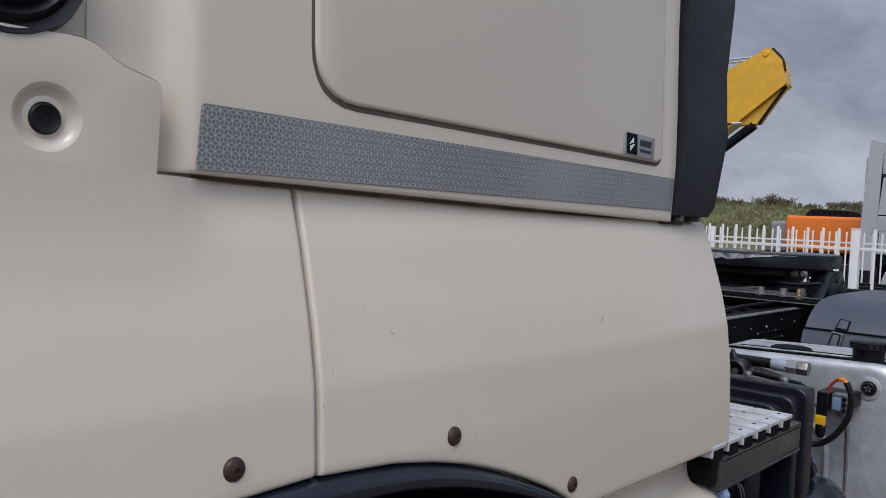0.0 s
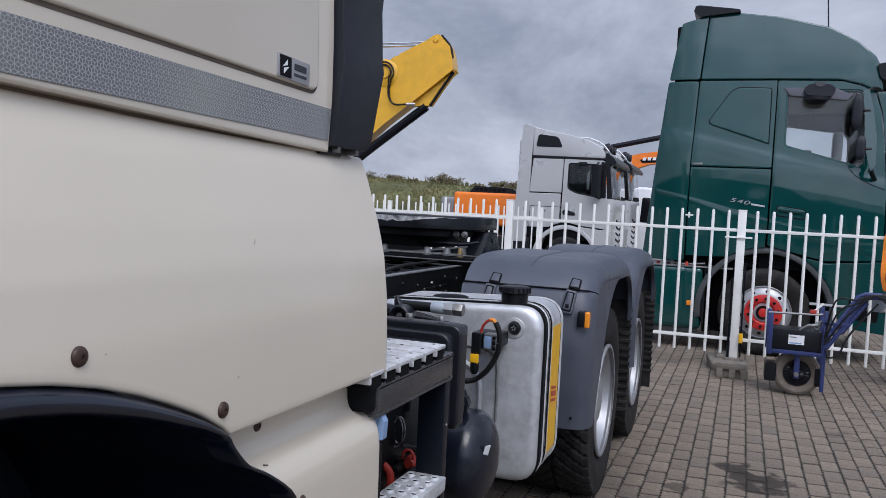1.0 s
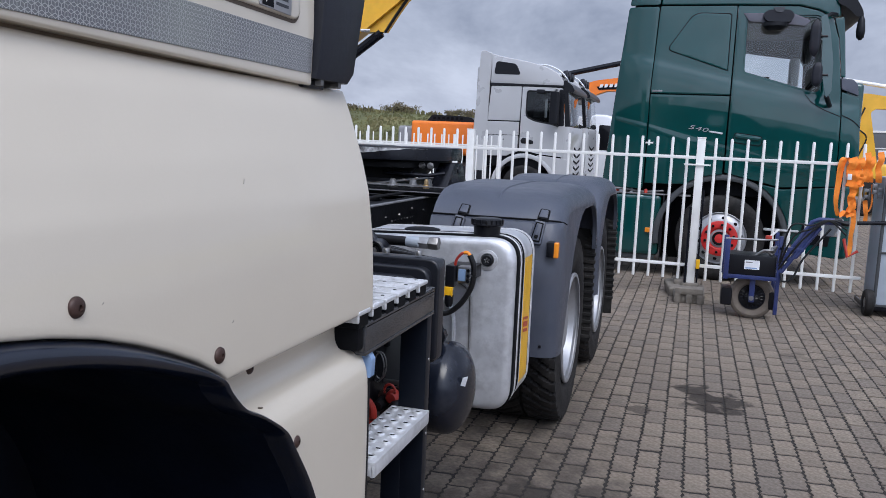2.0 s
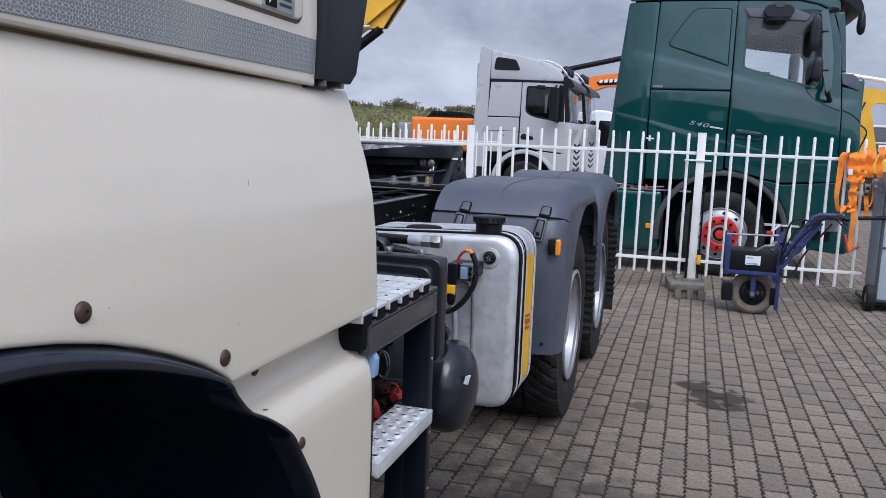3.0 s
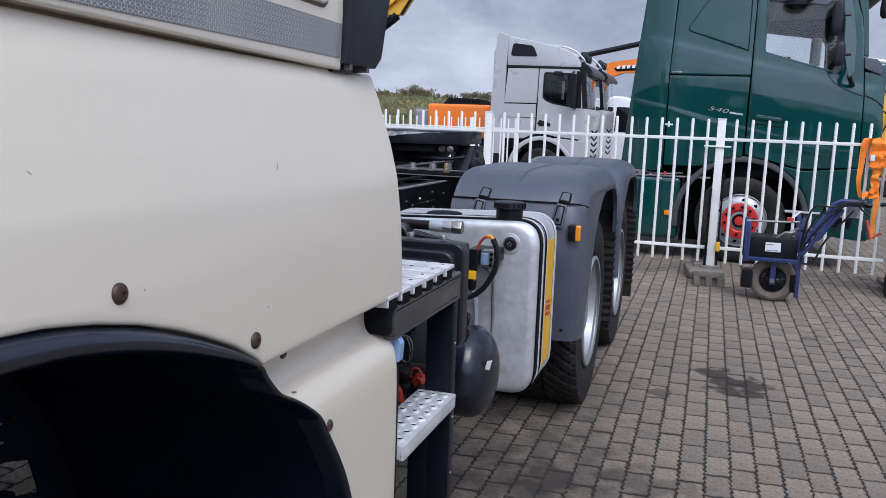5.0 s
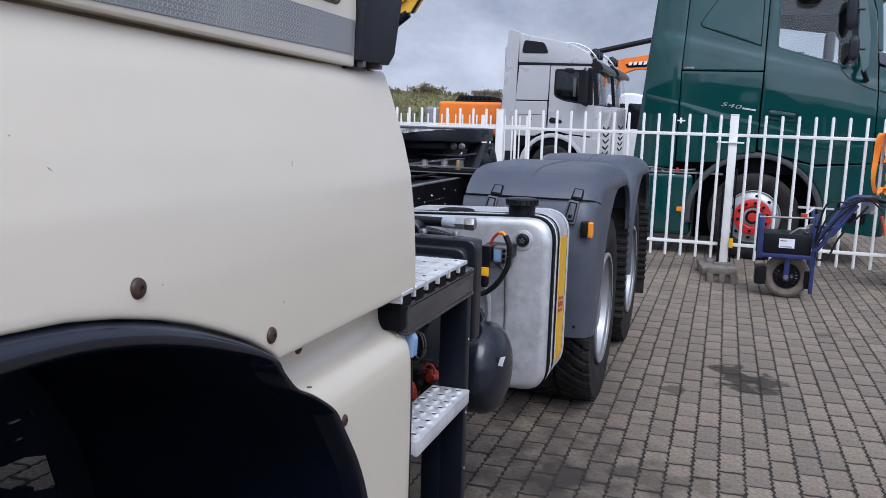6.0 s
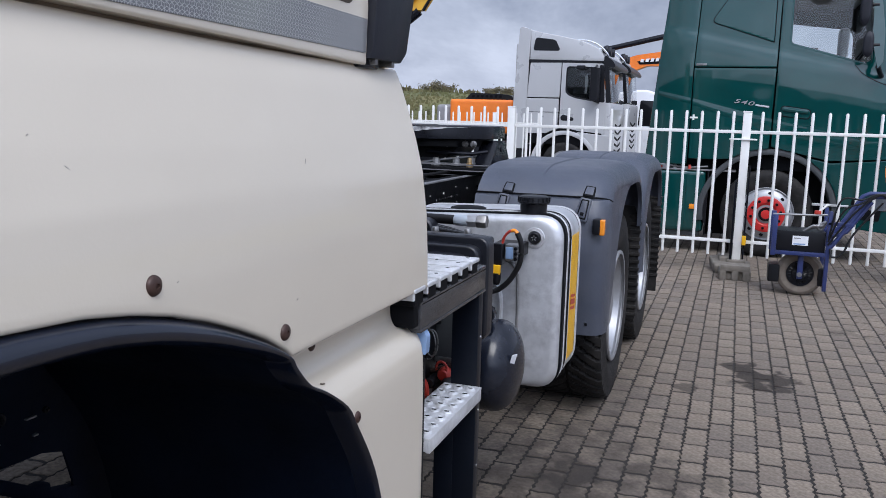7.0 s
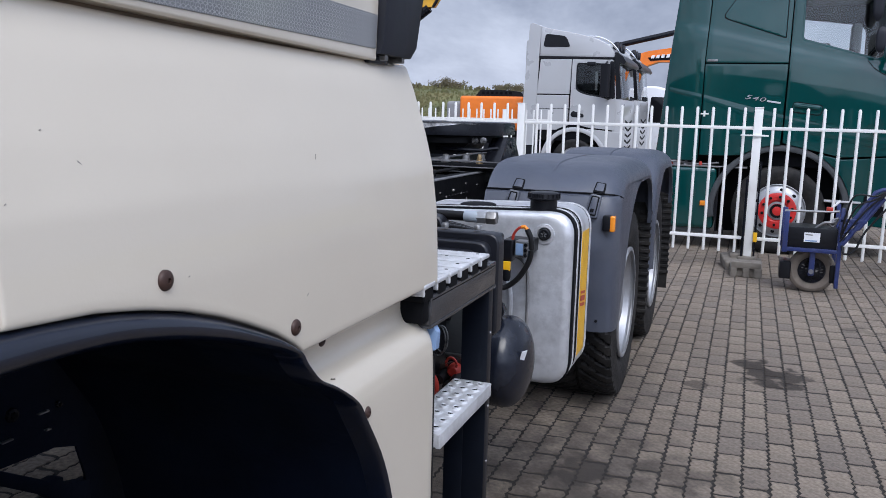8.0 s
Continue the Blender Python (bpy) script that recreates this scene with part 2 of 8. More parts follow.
def add_stains_and_shade(m, spots):
    """Oil and damp stains lying on the paving: dark uneven patches at places of the yard. Soft spots also paint in the
    truck's shade.
    """
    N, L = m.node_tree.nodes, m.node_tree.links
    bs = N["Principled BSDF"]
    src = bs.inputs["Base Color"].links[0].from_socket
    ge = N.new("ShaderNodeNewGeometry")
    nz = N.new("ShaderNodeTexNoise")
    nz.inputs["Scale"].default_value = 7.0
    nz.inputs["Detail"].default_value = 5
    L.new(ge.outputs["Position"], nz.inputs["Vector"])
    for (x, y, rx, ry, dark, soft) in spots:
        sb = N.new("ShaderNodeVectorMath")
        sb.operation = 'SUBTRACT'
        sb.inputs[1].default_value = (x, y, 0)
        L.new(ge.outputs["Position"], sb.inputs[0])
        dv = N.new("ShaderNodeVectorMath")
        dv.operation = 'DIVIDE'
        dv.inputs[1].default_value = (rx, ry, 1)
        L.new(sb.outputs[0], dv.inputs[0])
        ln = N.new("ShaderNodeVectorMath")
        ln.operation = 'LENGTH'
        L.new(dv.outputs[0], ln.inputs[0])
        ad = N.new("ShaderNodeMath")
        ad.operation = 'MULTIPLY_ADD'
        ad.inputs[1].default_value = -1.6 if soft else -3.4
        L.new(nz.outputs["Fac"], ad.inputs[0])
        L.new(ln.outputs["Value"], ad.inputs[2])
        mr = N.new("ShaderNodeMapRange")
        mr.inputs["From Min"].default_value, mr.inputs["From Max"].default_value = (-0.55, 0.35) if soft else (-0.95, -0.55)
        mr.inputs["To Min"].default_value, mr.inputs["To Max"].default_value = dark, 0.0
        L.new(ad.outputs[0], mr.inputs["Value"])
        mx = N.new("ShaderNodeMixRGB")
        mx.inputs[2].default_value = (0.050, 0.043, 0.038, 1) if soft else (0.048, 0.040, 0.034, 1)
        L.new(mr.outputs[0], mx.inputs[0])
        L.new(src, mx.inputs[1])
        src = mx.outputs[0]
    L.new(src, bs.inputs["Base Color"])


add_stains_and_shade(PAVER, ((0.74, 5.62, 0.11, 0.12, 0.92, 0), (0.82, 5.38, 0.12, 0.20, 0.92, 0), (0.96, 5.40, 0.12, 0.18, 0.92, 0), (0.43, 5.08, 0.06, 0.08, 0.65, 0),
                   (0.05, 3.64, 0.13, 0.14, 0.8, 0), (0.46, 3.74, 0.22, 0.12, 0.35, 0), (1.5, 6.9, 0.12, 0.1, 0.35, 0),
                   # soft spots: wet dirt plus the truck's ground shade, painted along its side
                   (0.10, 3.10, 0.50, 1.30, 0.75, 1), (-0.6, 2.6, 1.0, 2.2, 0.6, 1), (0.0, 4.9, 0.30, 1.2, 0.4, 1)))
SAND = mat("dark_joint_sand", (0.020, 0.017, 0.0145), 0.95, var=0.35, scale=30, bump=0.6, bscale=260,
           dirt=(0.05, 0.042, 0.033), dirt_amount=0.4, dirt_scale=3)
BLUE = mat("dark_blue_cart_paint", (0.020, 0.033, 0.125), 0.4, var=0.2, scale=14, bump=0.05,
           dirt=(0.12, 0.11, 0.10), dirt_amount=0.25, dirt_scale=12)
ORANGE = mat("orange_machine_paint", (0.88, 0.205, 0.014), 0.40, var=0.08, scale=4, coat=0.25)
STRAP = mat("orange_strap_webbing", (1.0, 0.29, 0.03), 0.65, var=0.15, scale=40, bump=0.3, bscale=260)
YPAINT = mat("yellow_machine_paint", (0.78, 0.42, 0.025), 0.38, var=0.10, scale=3, coat=0.3,
             dirt=(0.35, 0.2, 0.03), dirt_amount=0.3, dirt_scale=2)
CHROME = mat("polished_steel_rod", (0.7, 0.7, 0.7), 0.15, metal=1.0, var=0.05)
GREYBOX = mat("blue_grey_cabinet_paint", (0.38, 0.43, 0.485), 0.45, var=0.1, scale=6, bump=0.05,
              dirt=(0.12, 0.11, 0.1), dirt_amount=0.2)
VAN = mat("white_van_paint", (0.74, 0.75, 0.77), 0.3, var=0.04, scale=2, coat=0.5)
GRASS = mat("embankment_grass", (0.108, 0.112, 0.043), 0.95, var=0.45, scale=0.35, bump=0.6, bscale=2.0,
            dirt=(0.23, 0.17, 0.075), dirt_amount=0.85, dirt_scale=0.16)
TUFT = mat("dry_grass_tufts", (0.112, 0.115, 0.047), 0.9, var=0.5, scale=0.6, dirt=(0.24, 0.18, 0.08), dirt_amount=0.8, dirt_scale=0.25)
RESV = mat("navy_black_tank_paint", (0.0085, 0.0110, 0.0190), 0.22, var=0.2, scale=8, bump=0.05, bscale=50, dirt=(0.10, 0.10, 0.11), dirt_amount=0.12, dirt_scale=16, spec=0.45)
LEDGE = mat("brown_ledge_shade", (0.24, 0.185, 0.13), 0.8, var=0.25, scale=14)
# Shade in the flap and corner gaps, put in as colour; also chips.
GAPB = mat("brown_grey_gap_shade_and_chip", (0.105, 0.082, 0.062), 0.8, var=0.2, scale=20)
EDGE = mat("pale_steel_edge", (0.24, 0.24, 0.25), 0.45, metal=0.2, var=0.4, scale=18, bump=0.2, bscale=90, dirt=(0.02, 0.02, 0.022), dirt_amount=0.9, dirt_scale=9)
BEAM = mat("worn_grey_beam", (0.024, 0.026, 0.031), 0.20, var=0.25, scale=18, bump=0.06, bscale=120, dirt=(0.16, 0.155, 0.15), dirt_amount=0.30, dirt_scale=14, spec=0.8)
LEAF = mat("bush_leaves", (0.115, 0.100, 0.055), 0.85, var=0.5, scale=1.2, dirt=(0.11, 0.08, 0.04), dirt_amount=0.7, dirt_scale=0.8)
BARK = mat("grey_bark", (0.09, 0.075, 0.06), 0.9, var=0.3, scale=6, bump=0.5, bscale=30)
ASPH = mat("yard_surface", (0.165, 0.152, 0.142), 0.9, var=0.25, scale=0.8, bump=0.3, bscale=60,
           dirt=(0.10, 0.092, 0.082), dirt_amount=0.6, dirt_scale=0.25)


def reflective_foil():
    """Silver retro-reflective tape, printed with small cubes (a triangle lattice with every third edge left out)."""
    m = bpy.data.materials.new("silver_cube_pattern_foil")
    m.use_nodes = True
    N, L = m.node_tree.nodes, m.node_tree.links
    bs = N["Principled BSDF"]
    tc = N.new("ShaderNodeTexCoord")
    sep = N.new("ShaderNodeSeparateXYZ")
    L.new(tc.outputs["Object"], sep.inputs[0])

    def op(kind, a, b=None, c=None):
        n = N.new("ShaderNodeMath")
        n.operation = kind
        for i, v in enumerate((a, b, c)):
            if v is None:
                continue
            if isinstance(v, (int, float)):
                n.inputs[i].default_value = v
            else:
                L.new(v, n.inputs[i])
        return n.outputs[0]
    edge, wide = 0.0050, 0.085
    j = op('DIVIDE', sep.outputs[1], edge * 0.8660254)
    i = op('SUBTRACT', op('DIVIDE', sep.outputs[2], edge), op('MULTIPLY', j, 0.5))
    k = op('ADD', i, j)
    ni, nj, nk = op('ROUND', i), op('ROUND', j), op('ROUND', k)
    fi, fj = op('FLOOR', i), op('FLOOR', j)

    def family(pos, n, colour, drop):
        near = op('LESS_THAN', op('ABSOLUTE', op('SUBTRACT', pos, n)), wide)
        c = op('FLOORED_MODULO', colour, 3.0)
        keep = op('GREATER_THAN', op('ABSOLUTE', op('SUBTRACT', c, drop)), 0.5)
        return op('MULTIPLY', near, keep)
    lines = op('MAXIMUM', op('MAXIMUM', family(j, nj, op('SUBTRACT', fi, nj), 1.0), family(i, ni, op('SUBTRACT', ni, fj), 2.0)),
               family(k, nk, op('SUBTRACT', op('MULTIPLY', fi, 2.0), nk), 2.0))
    nz = N.new("ShaderNodeTexNoise")
    nz.inputs["Scale"].default_value = 5
    nz.inputs["Detail"].default_value = 5
    L.new(tc.outputs["Object"], nz.inputs["Vector"])
    mix = N.new("ShaderNodeMixRGB")
    mix.inputs[1].default_value = (0.160, 0.163, 0.172, 1)
    mix.inputs[2].default_value = (0.47, 0.47, 0.46, 1)
    L.new(lines, mix.inputs[0])
    mix2 = N.new("ShaderNodeMixRGB")
    mix2.inputs[2].default_value = (0.40, 0.42, 0.36, 1)
    r = N.new("ShaderNodeMapRange")
    r.inputs["From Min"].default_value, r.inputs["From Max"].default_value = 0.4, 0.7
    r.inputs["To Max"].default_value = 0.3
    L.new(nz.outputs["Fac"], r.inputs["Value"])
    L.new(r.outputs[0], mix2.inputs[0])
    L.new(mix.outputs[0], mix2.inputs[1])
    L.new(mix2.outputs[0], bs.inputs["Base Color"])
    bs.inputs["Metallic"].default_value = 0.3
    bs.inputs["Roughness"].default_value = 0.38
    bs.inputs["Coat Weight"].default_value = 0.4
    return m


FOIL = reflective_foil()


# ---------------------------------------------------------------- mesh helpers
def thing(name, at, label, category, group="", kind=""):
    e = new(name)
    e.empty_display_size = 0.2
    e.location = at
    return tagged(e, label, category, group, kind)


def mesh_of(name, bm, material, smooth=35):
    me = bpy.data.meshes.new(name)
    bmesh.ops.recalc_face_normals(bm, faces=bm.faces)
    bm.to_mesh(me)
    bm.free()
    me.materials.append(material)
    if smooth:
        for p in me.polygons:
            p.use_smooth = True
        me.set_sharp_from_angle(angle=radians(smooth))
    return me


def part(name, bm, material, parent, label="", smooth=35):
    """One mesh, written in the coordinates of the yard, under a thing or one of its parts."""
    ob = new(name, mesh_of(name, bm, material, smooth))
    ob.parent = parent
    if parent.parent is None and parent.type == 'EMPTY':
        ob.location = -Vector(parent.location)
    if label:
        ob["label"] = label
    return ob


def solo(name, bm, material, label, category, group="", kind="", smooth=35):
    ob = new(name, mesh_of(name, bm, material, smooth))
    return tagged(ob, label, category, group, kind)


def bevel_all(bm, w, segs=2, angle=25, geom=None):
    edges = [e for e in (geom or bm.edges) if len(e.link_faces) == 2 and e.calc_face_angle(0) > radians(angle)]
    if edges and w > 0:
        bmesh.ops.bevel(bm, geom=edges, offset=w, segments=segs, profile=0.6, affect='EDGES', clamp_overlap=True)


def box(x0, x1, y0, y1, z0, z1, bevel=0.006, segs=2, bm=None):
    """A block with worn, rounded edges."""
    b = bmesh.new()
    vs = [b.verts.new((x, y, z)) for x in (x0, x1) for y in (y0, y1) for z in (z0, z1)]
    for f in ((0, 1, 3, 2), (4, 6, 7, 5), (0, 4, 5, 1), (2, 3, 7, 6), (0, 2, 6, 4), (1, 5, 7, 3)):
        b.faces.new([vs[i] for i in f])
    bmesh.ops.recalc_face_normals(b, faces=b.faces)
    bevel_all(b, min(bevel, 0.45 * min(x1 - x0, y1 - y0, z1 - z0)), segs)
    return joined(bm, b)


def joined(bm, b):
    if bm is None:
        return b
    me = bpy.data.meshes.new("tmp")
    b.to_mesh(me)
    b.free()
    bm.from_mesh(me)
    bpy.data.meshes.remove(me)
    return bm


def turned(b, m):
    b.transform(m)
    return b


def lathe(profile, segs=40, axis='X', centre=(0, 0, 0), bm=None, closed=False, caps=True):
    """Turns (radius, along) points about an axis through centre."""
    b = bmesh.new()
    rings = []
    for r, a in profile:
        ring = []
        for i in range(segs):
            t = 2 * math.pi * i / segs
            c, s = r * math.cos(t), r * math.sin(t)
            p = {'X': (a, c, s), 'Y': (c, a, s), 'Z': (c, s, a)}[axis]
            ring.append(b.verts.new(Vector(p) + Vector(centre)))
        rings.append(ring)
    n = len(rings)
    for k in range(n if closed else n - 1):
        A, B = rings[k], rings[(k + 1) % n]
        for i in range(segs):
            j = (i + 1) % segs
            b.faces.new((A[i], A[j], B[j], B[i]))
    if not closed and caps:
        for ring, (r, _) in ((rings[0], profile[0]), (rings[-1], profile[-1])):
            if r > 1e-5:
                b.faces.new(ring)
    bmesh.ops.remove_doubles(b, verts=b.verts, dist=1e-6)
    return joined(bm, b)


def tube(points, r, segs=10, bm=None, radii=None):
    """A round bar or hose along points."""
    b = bmesh.new()
    pts = [Vector(p) for p in points]
    rings = []
    up = Vector((0, 0, 1))
    for i, p in enumerate(pts):
        d = (pts[min(i + 1, len(pts) - 1)] - pts[max(i - 1, 0)]).normalized()
        s = d.cross(up)
        if s.length < 0.05:
            s = d.cross(Vector((1, 0, 0)))
        s.normalize()
        u = s.cross(d)
        rr = radii[i] if radii else r
        rings.append([b.verts.new(p + rr * (math.cos(a) * s + math.sin(a) * u))
                      for a in (2 * math.pi * k / segs for k in range(segs))])
    for A, B in zip(rings, rings[1:]):
        for i in range(segs):
            j = (i + 1) % segs
            b.faces.new((A[i], A[j], B[j], B[i]))
    b.faces.new(rings[0])
    b.faces.new(rings[-1])
    return joined(bm, b)


def curve_pts(ctrl, n=16):
    """Smooth points through control points (Catmull-Rom)."""
    c = [Vector(p) for p in ctrl]
    c = [2 * c[0] - c[1]] + c + [2 * c[-1] - c[-2]]
    out = []
    for i in range(1, len(c) - 2):
        for k in range(n):
            t = k / n
            p0, p1, p2, p3 = c[i - 1:i + 3]
            out.append(0.5 * ((2 * p1) + (p2 - p0) * t + (2 * p0 - 5 * p1 + 4 * p2 - p3) * t * t
                              + (3 * p1 - p0 - 3 * p2 + p3) * t ** 3))
    out.append(c[-2])
    return out


def rounded(poly, r, n=4):
    """A polygon with its corners rounded. r: one radius, or one for each corner."""
    out = []
    m = len(poly)
    for i in range(m):
        p, a, c = Vector(poly[i]), Vector(poly[i - 1]), Vector(poly[(i + 1) % m])
        rr = r[i] if isinstance(r, (list, tuple)) else r
        d1, d2 = (a - p), (c - p)
        k = min(rr, 0.45 * d1.length, 0.45 * d2.length)
        if k < 1e-5:
            out.append(p)
            continue
        s, e = p + d1.normalized() * k, p + d2.normalized() * k
        for j in range(n + 1):
            t = j / n
            out.append((1 - t) ** 2 * s + 2 * t * (1 - t) * p + t * t * e)
    return [(q[0], q[1]) for q in out]


def plate(poly, depth0, depth1, plane='X', holes=(), bevel=0.004, segs=2, bm=None):
    """A slab of a polygon's shape, from depth0 to depth1 along the plane's normal, with rounded edges.
    plane 'X': polygon in (y, z); 'Y': in (x, z); 'Z': in (x, y). Holes go through."""
    b = bmesh.new()

    def at(p, d):
        return {'X': (d, p[0], p[1]), 'Y': (p[0], d, p[1]), 'Z': (p[0], p[1], d)}[plane]
    loops = []
    for lp in (poly, *holes):
        vs = [b.verts.new(at(p, depth0)) for p in lp]
        loops.append([b.edges.new((vs[i], vs[(i + 1) % len(vs)])) for i in range(len(vs))])
    if holes:
        bmesh.ops.triangle_fill(b, use_beauty=True, use_dissolve=False, edges=[e for l in loops for e in l])
    else:
        b.faces.new([e.verts[0] for e in loops[0]])
    rim = {e for l in loops for e in l}
    res = bmesh.ops.extrude_face_region(b, geom=list(b.faces), use_keep_orig=True)
    top = [g for g in res["geom"] if isinstance(g, bmesh.types.BMVert)]
    d = Vector(at((0, 0), depth1)) - Vector(at((0, 0), depth0))
    bmesh.ops.translate(b, verts=top, vec=d)
    bmesh.ops.recalc_face_normals(b, faces=b.faces)
    if bevel:
        tops = set(top)
        es = [e for e in b.edges if e.verts[0] in tops and e.verts[1] in tops and e.calc_face_angle(0) > radians(50)]
        bmesh.ops.bevel(b, geom=es, offset=bevel, segments=segs, profile=0.5, affect='EDGES', clamp_overlap=True)
    return joined(bm, b)


def grid_sheet(rows, thick=None, bm=None):
    """A sheet from rows of points; thick: a vector by which the back lies behind."""
    b = bmesh.new()
    V = [[b.verts.new(p) for p in r] for r in rows]
    for i in range(len(V) - 1):
        for j in range(len(V[0]) - 1):
            b.faces.new((V[i][j], V[i + 1][j], V[i + 1][j + 1], V[i][j + 1]))
    if thick is not None:
        t = Vector(thick)
        W = [[b.verts.new(Vector(v.co) + t) for v in r] for r in V]
        for i in range(len(V) - 1):
            for j in range(len(V[0]) - 1):
                b.faces.new((W[i][j], W[i][j + 1], W[i + 1][j + 1], W[i + 1][j]))
        n, m = len(V) - 1, len(V[0]) - 1
        for i in range(n):
            b.faces.new((V[i][0], W[i][0], W[i + 1][0], V[i + 1][0]))
            b.faces.new((V[i][m], V[i + 1][m], W[i + 1][m], W[i][m]))
        for j in range(m):
            b.faces.new((V[0][j], V[0][j + 1], W[0][j + 1], W[0][j]))
            b.faces.new((V[n][j], W[n][j], W[n][j + 1], V[n][j + 1]))
    return joined(bm, b)


def loft(sections, bm=None, caps=True):
    """A skin over closed sections of equal point count."""
    b = bmesh.new()
    V = [[b.verts.new(p) for p in s] for s in sections]
    n = len(V[0])
    for A, B in zip(V, V[1:]):
        for i in range(n):
            j = (i + 1) % n
            b.faces.new((A[i], A[j], B[j], B[i]))
    if caps:
        b.faces.new(V[0])
        b.faces.new(V[-1])
    return joined(bm, b)


def ring_poly(cx, cy, r, n=24, squash=1.0):
    return [(cx + r * math.cos(2 * math.pi * i / n), cy + squash * r * math.sin(2 * math.pi * i / n)) for i in range(n)]


# ---------------------------------------------------------------- ground
def build_ground():
    b = bmesh.new()
    vs = [b.verts.new(p) for p in ((-900, -900, -0.028), (900, -900, -0.028), (900, 900, -0.028), (-900, 900, -0.028))]
    b.faces.new(vs)
    solo("ground", b, ASPH, "worn grey yard surface reaching to the horizon", "ground", kind="structure", smooth=0)
    b = bmesh.new()
    vs = [b.verts.new(p) for p in ((-4.0, -3.0, -0.0032), (5.15, -3.0, -0.0032), (5.15, 13.9, -0.0032), (8.8, 13.9, -0.0032), (8.8, 34.6, -0.0032), (1.3, 34.6, -0.0032), (1.3, 13.9, -0.0032), (-4.0, 13.9, -0.0032))]
    b.faces.new(vs)
    return solo("pavement", b, SAND, "grey interlocking concrete block paving with dark sandy joints", "pavement",
                kind="structure", smooth=0)


pavement = build_ground()

# ---------------------------------------------------------------- white tractor truck
SIDE = 0.09
truck = thing("tractor_truck", (-1.16, 3.0, 0), "cream white tractor truck with black chassis parked on block paving", "truck")
PROF_Z = [0.45, 1.209, 1.28, 1.35, 1.43, 1.49, 1.57, 1.615]
PROF_X = [0.09, 0.09, 0.0885, 0.085, 0.075, 0.060, 0.034, 0.016]
ARCH_Y = [-0.16, -0.10, 0.0, 0.12, 0.25, 0.40, 0.55, 0.69, 0.80, 0.863, 0.922, 0.979, 1.033, 1.094, 1.142, 1.157, 1.195, 1.245, 1.309,
          1.339, 1.394, 1.431, 1.465, 1.49, 1.505]
ARCH_Z = [1.03, 1.09, 1.16, 1.225, 1.285, 1.320, 1.338, 1.343, 1.3355, 1.325, 1.311, 1.293, 1.272, 1.245, 1.217, 1.198, 1.162, 1.136, 1.094,
          1.056, 0.979, 0.905, 0.80, 0.66, 0.45]


def arch_z(y):
    return float(np.interp(y, ARCH_Y, ARCH_Z))


def edge_drop(d, r):
    """How far a rounded edge falls back at a distance d from it."""
    if d >= r:
        return 0.0
    return r - math.sqrt(max(0.0, r * r - (r - d) ** 2))


def bulge(y, z):
    """The outer face of the lower panels; forward of the cab step it runs up flush into the wing corner."""
    x = float(np.interp(z, PROF_Z, PROF_X))
    k = min(1.0, max(0.0, (0.603 - y) / 0.045))
    k = k * k * (3 - 2 * k)
    front = float(np.interp(z, (1.43, 1.49, 1.53, 1.57, 1.59, 1.605, 1.62, 1.635), (0.075, 0.058, 0.046, 0.0383, 0.0361, 0.0350, 0.03425, 0.0341)))
    return x + (front - x) * k if z > 1.43 else x


def panel_top(y):
    return 1.6245 - 0.021 * (y - 0.6) + 0.011 * max(0.0, (y - 1.05) / 0.606) ** 1.6


def seam_lean(y, z):
    """The seam between the two lower panels leans back towards its top."""
    k = min(1.0, max(0.0, (z - 1.35) / 0.27))
    return 0.012 * k * max(0.0, 1.0 - abs(y - 0.6973) / 0.28)


def side_panel(name, y0, y1, label):
    """The bulging lower cab panel between two upright edges, cut out over the wheel."""
    r = 0.0045
    ys = [y0, y0 + 0.0012, y0 + 0.003, y0 + 0.005, y0 + 0.007]
    ys += list(np.linspace(y0 + 0.02, y1 - 0.02, 60))
    ys += [y1 - 0.007, y1 - 0.005, y1 - 0.003, y1 - 0.0012, y1]
    rows = []
    for y in ys:
        zb = max(arch_z(y) + 0.004, 1.209) if y > 0.3 else arch_z(y) + 0.004
        top = panel_top(max(y, 0.3))
        zs = [zb, zb + 0.001, zb + 0.003, zb + 0.006] + list(np.linspace(zb + 0.014, top - 0.02, 30)) + [top - 0.009, top - 0.005, top - 0.002, top]
        e = min(y - y0, y1 - y)
        row = []
        for z in zs:
            drop = edge_drop(top - z, 0.007) if y > 0.60 else 0.0
            row.append((bulge(y, z) - edge_drop(e, r) - edge_drop(z - zb, 0.006) - drop, y + seam_lean(y, z), z))
        rows.append(row)
    return part(name, grid_sheet(rows, (-0.035, 0, 0)), CREAM, truck, label)


panel_front = side_panel("fender_panel", -0.62, 0.6945, "cream white front wing panel with a round dished fixing")
panel_rear = side_panel("side_panel", 0.7000, 1.656, "cream white bulging cab side panel with small scratches")
part("seam_strip", grid_sheet([[(float(np.interp(z, PROF_Z, PROF_X)) - 0.007, y + seam_lean(0.6973, z), z) for z in np.linspace(1.36, 1.612, 24)] for y in (0.690, 0.705)], (-0.02, 0, 0)), CREAM_IN,
     panel_rear, "grey sealed panel gap")
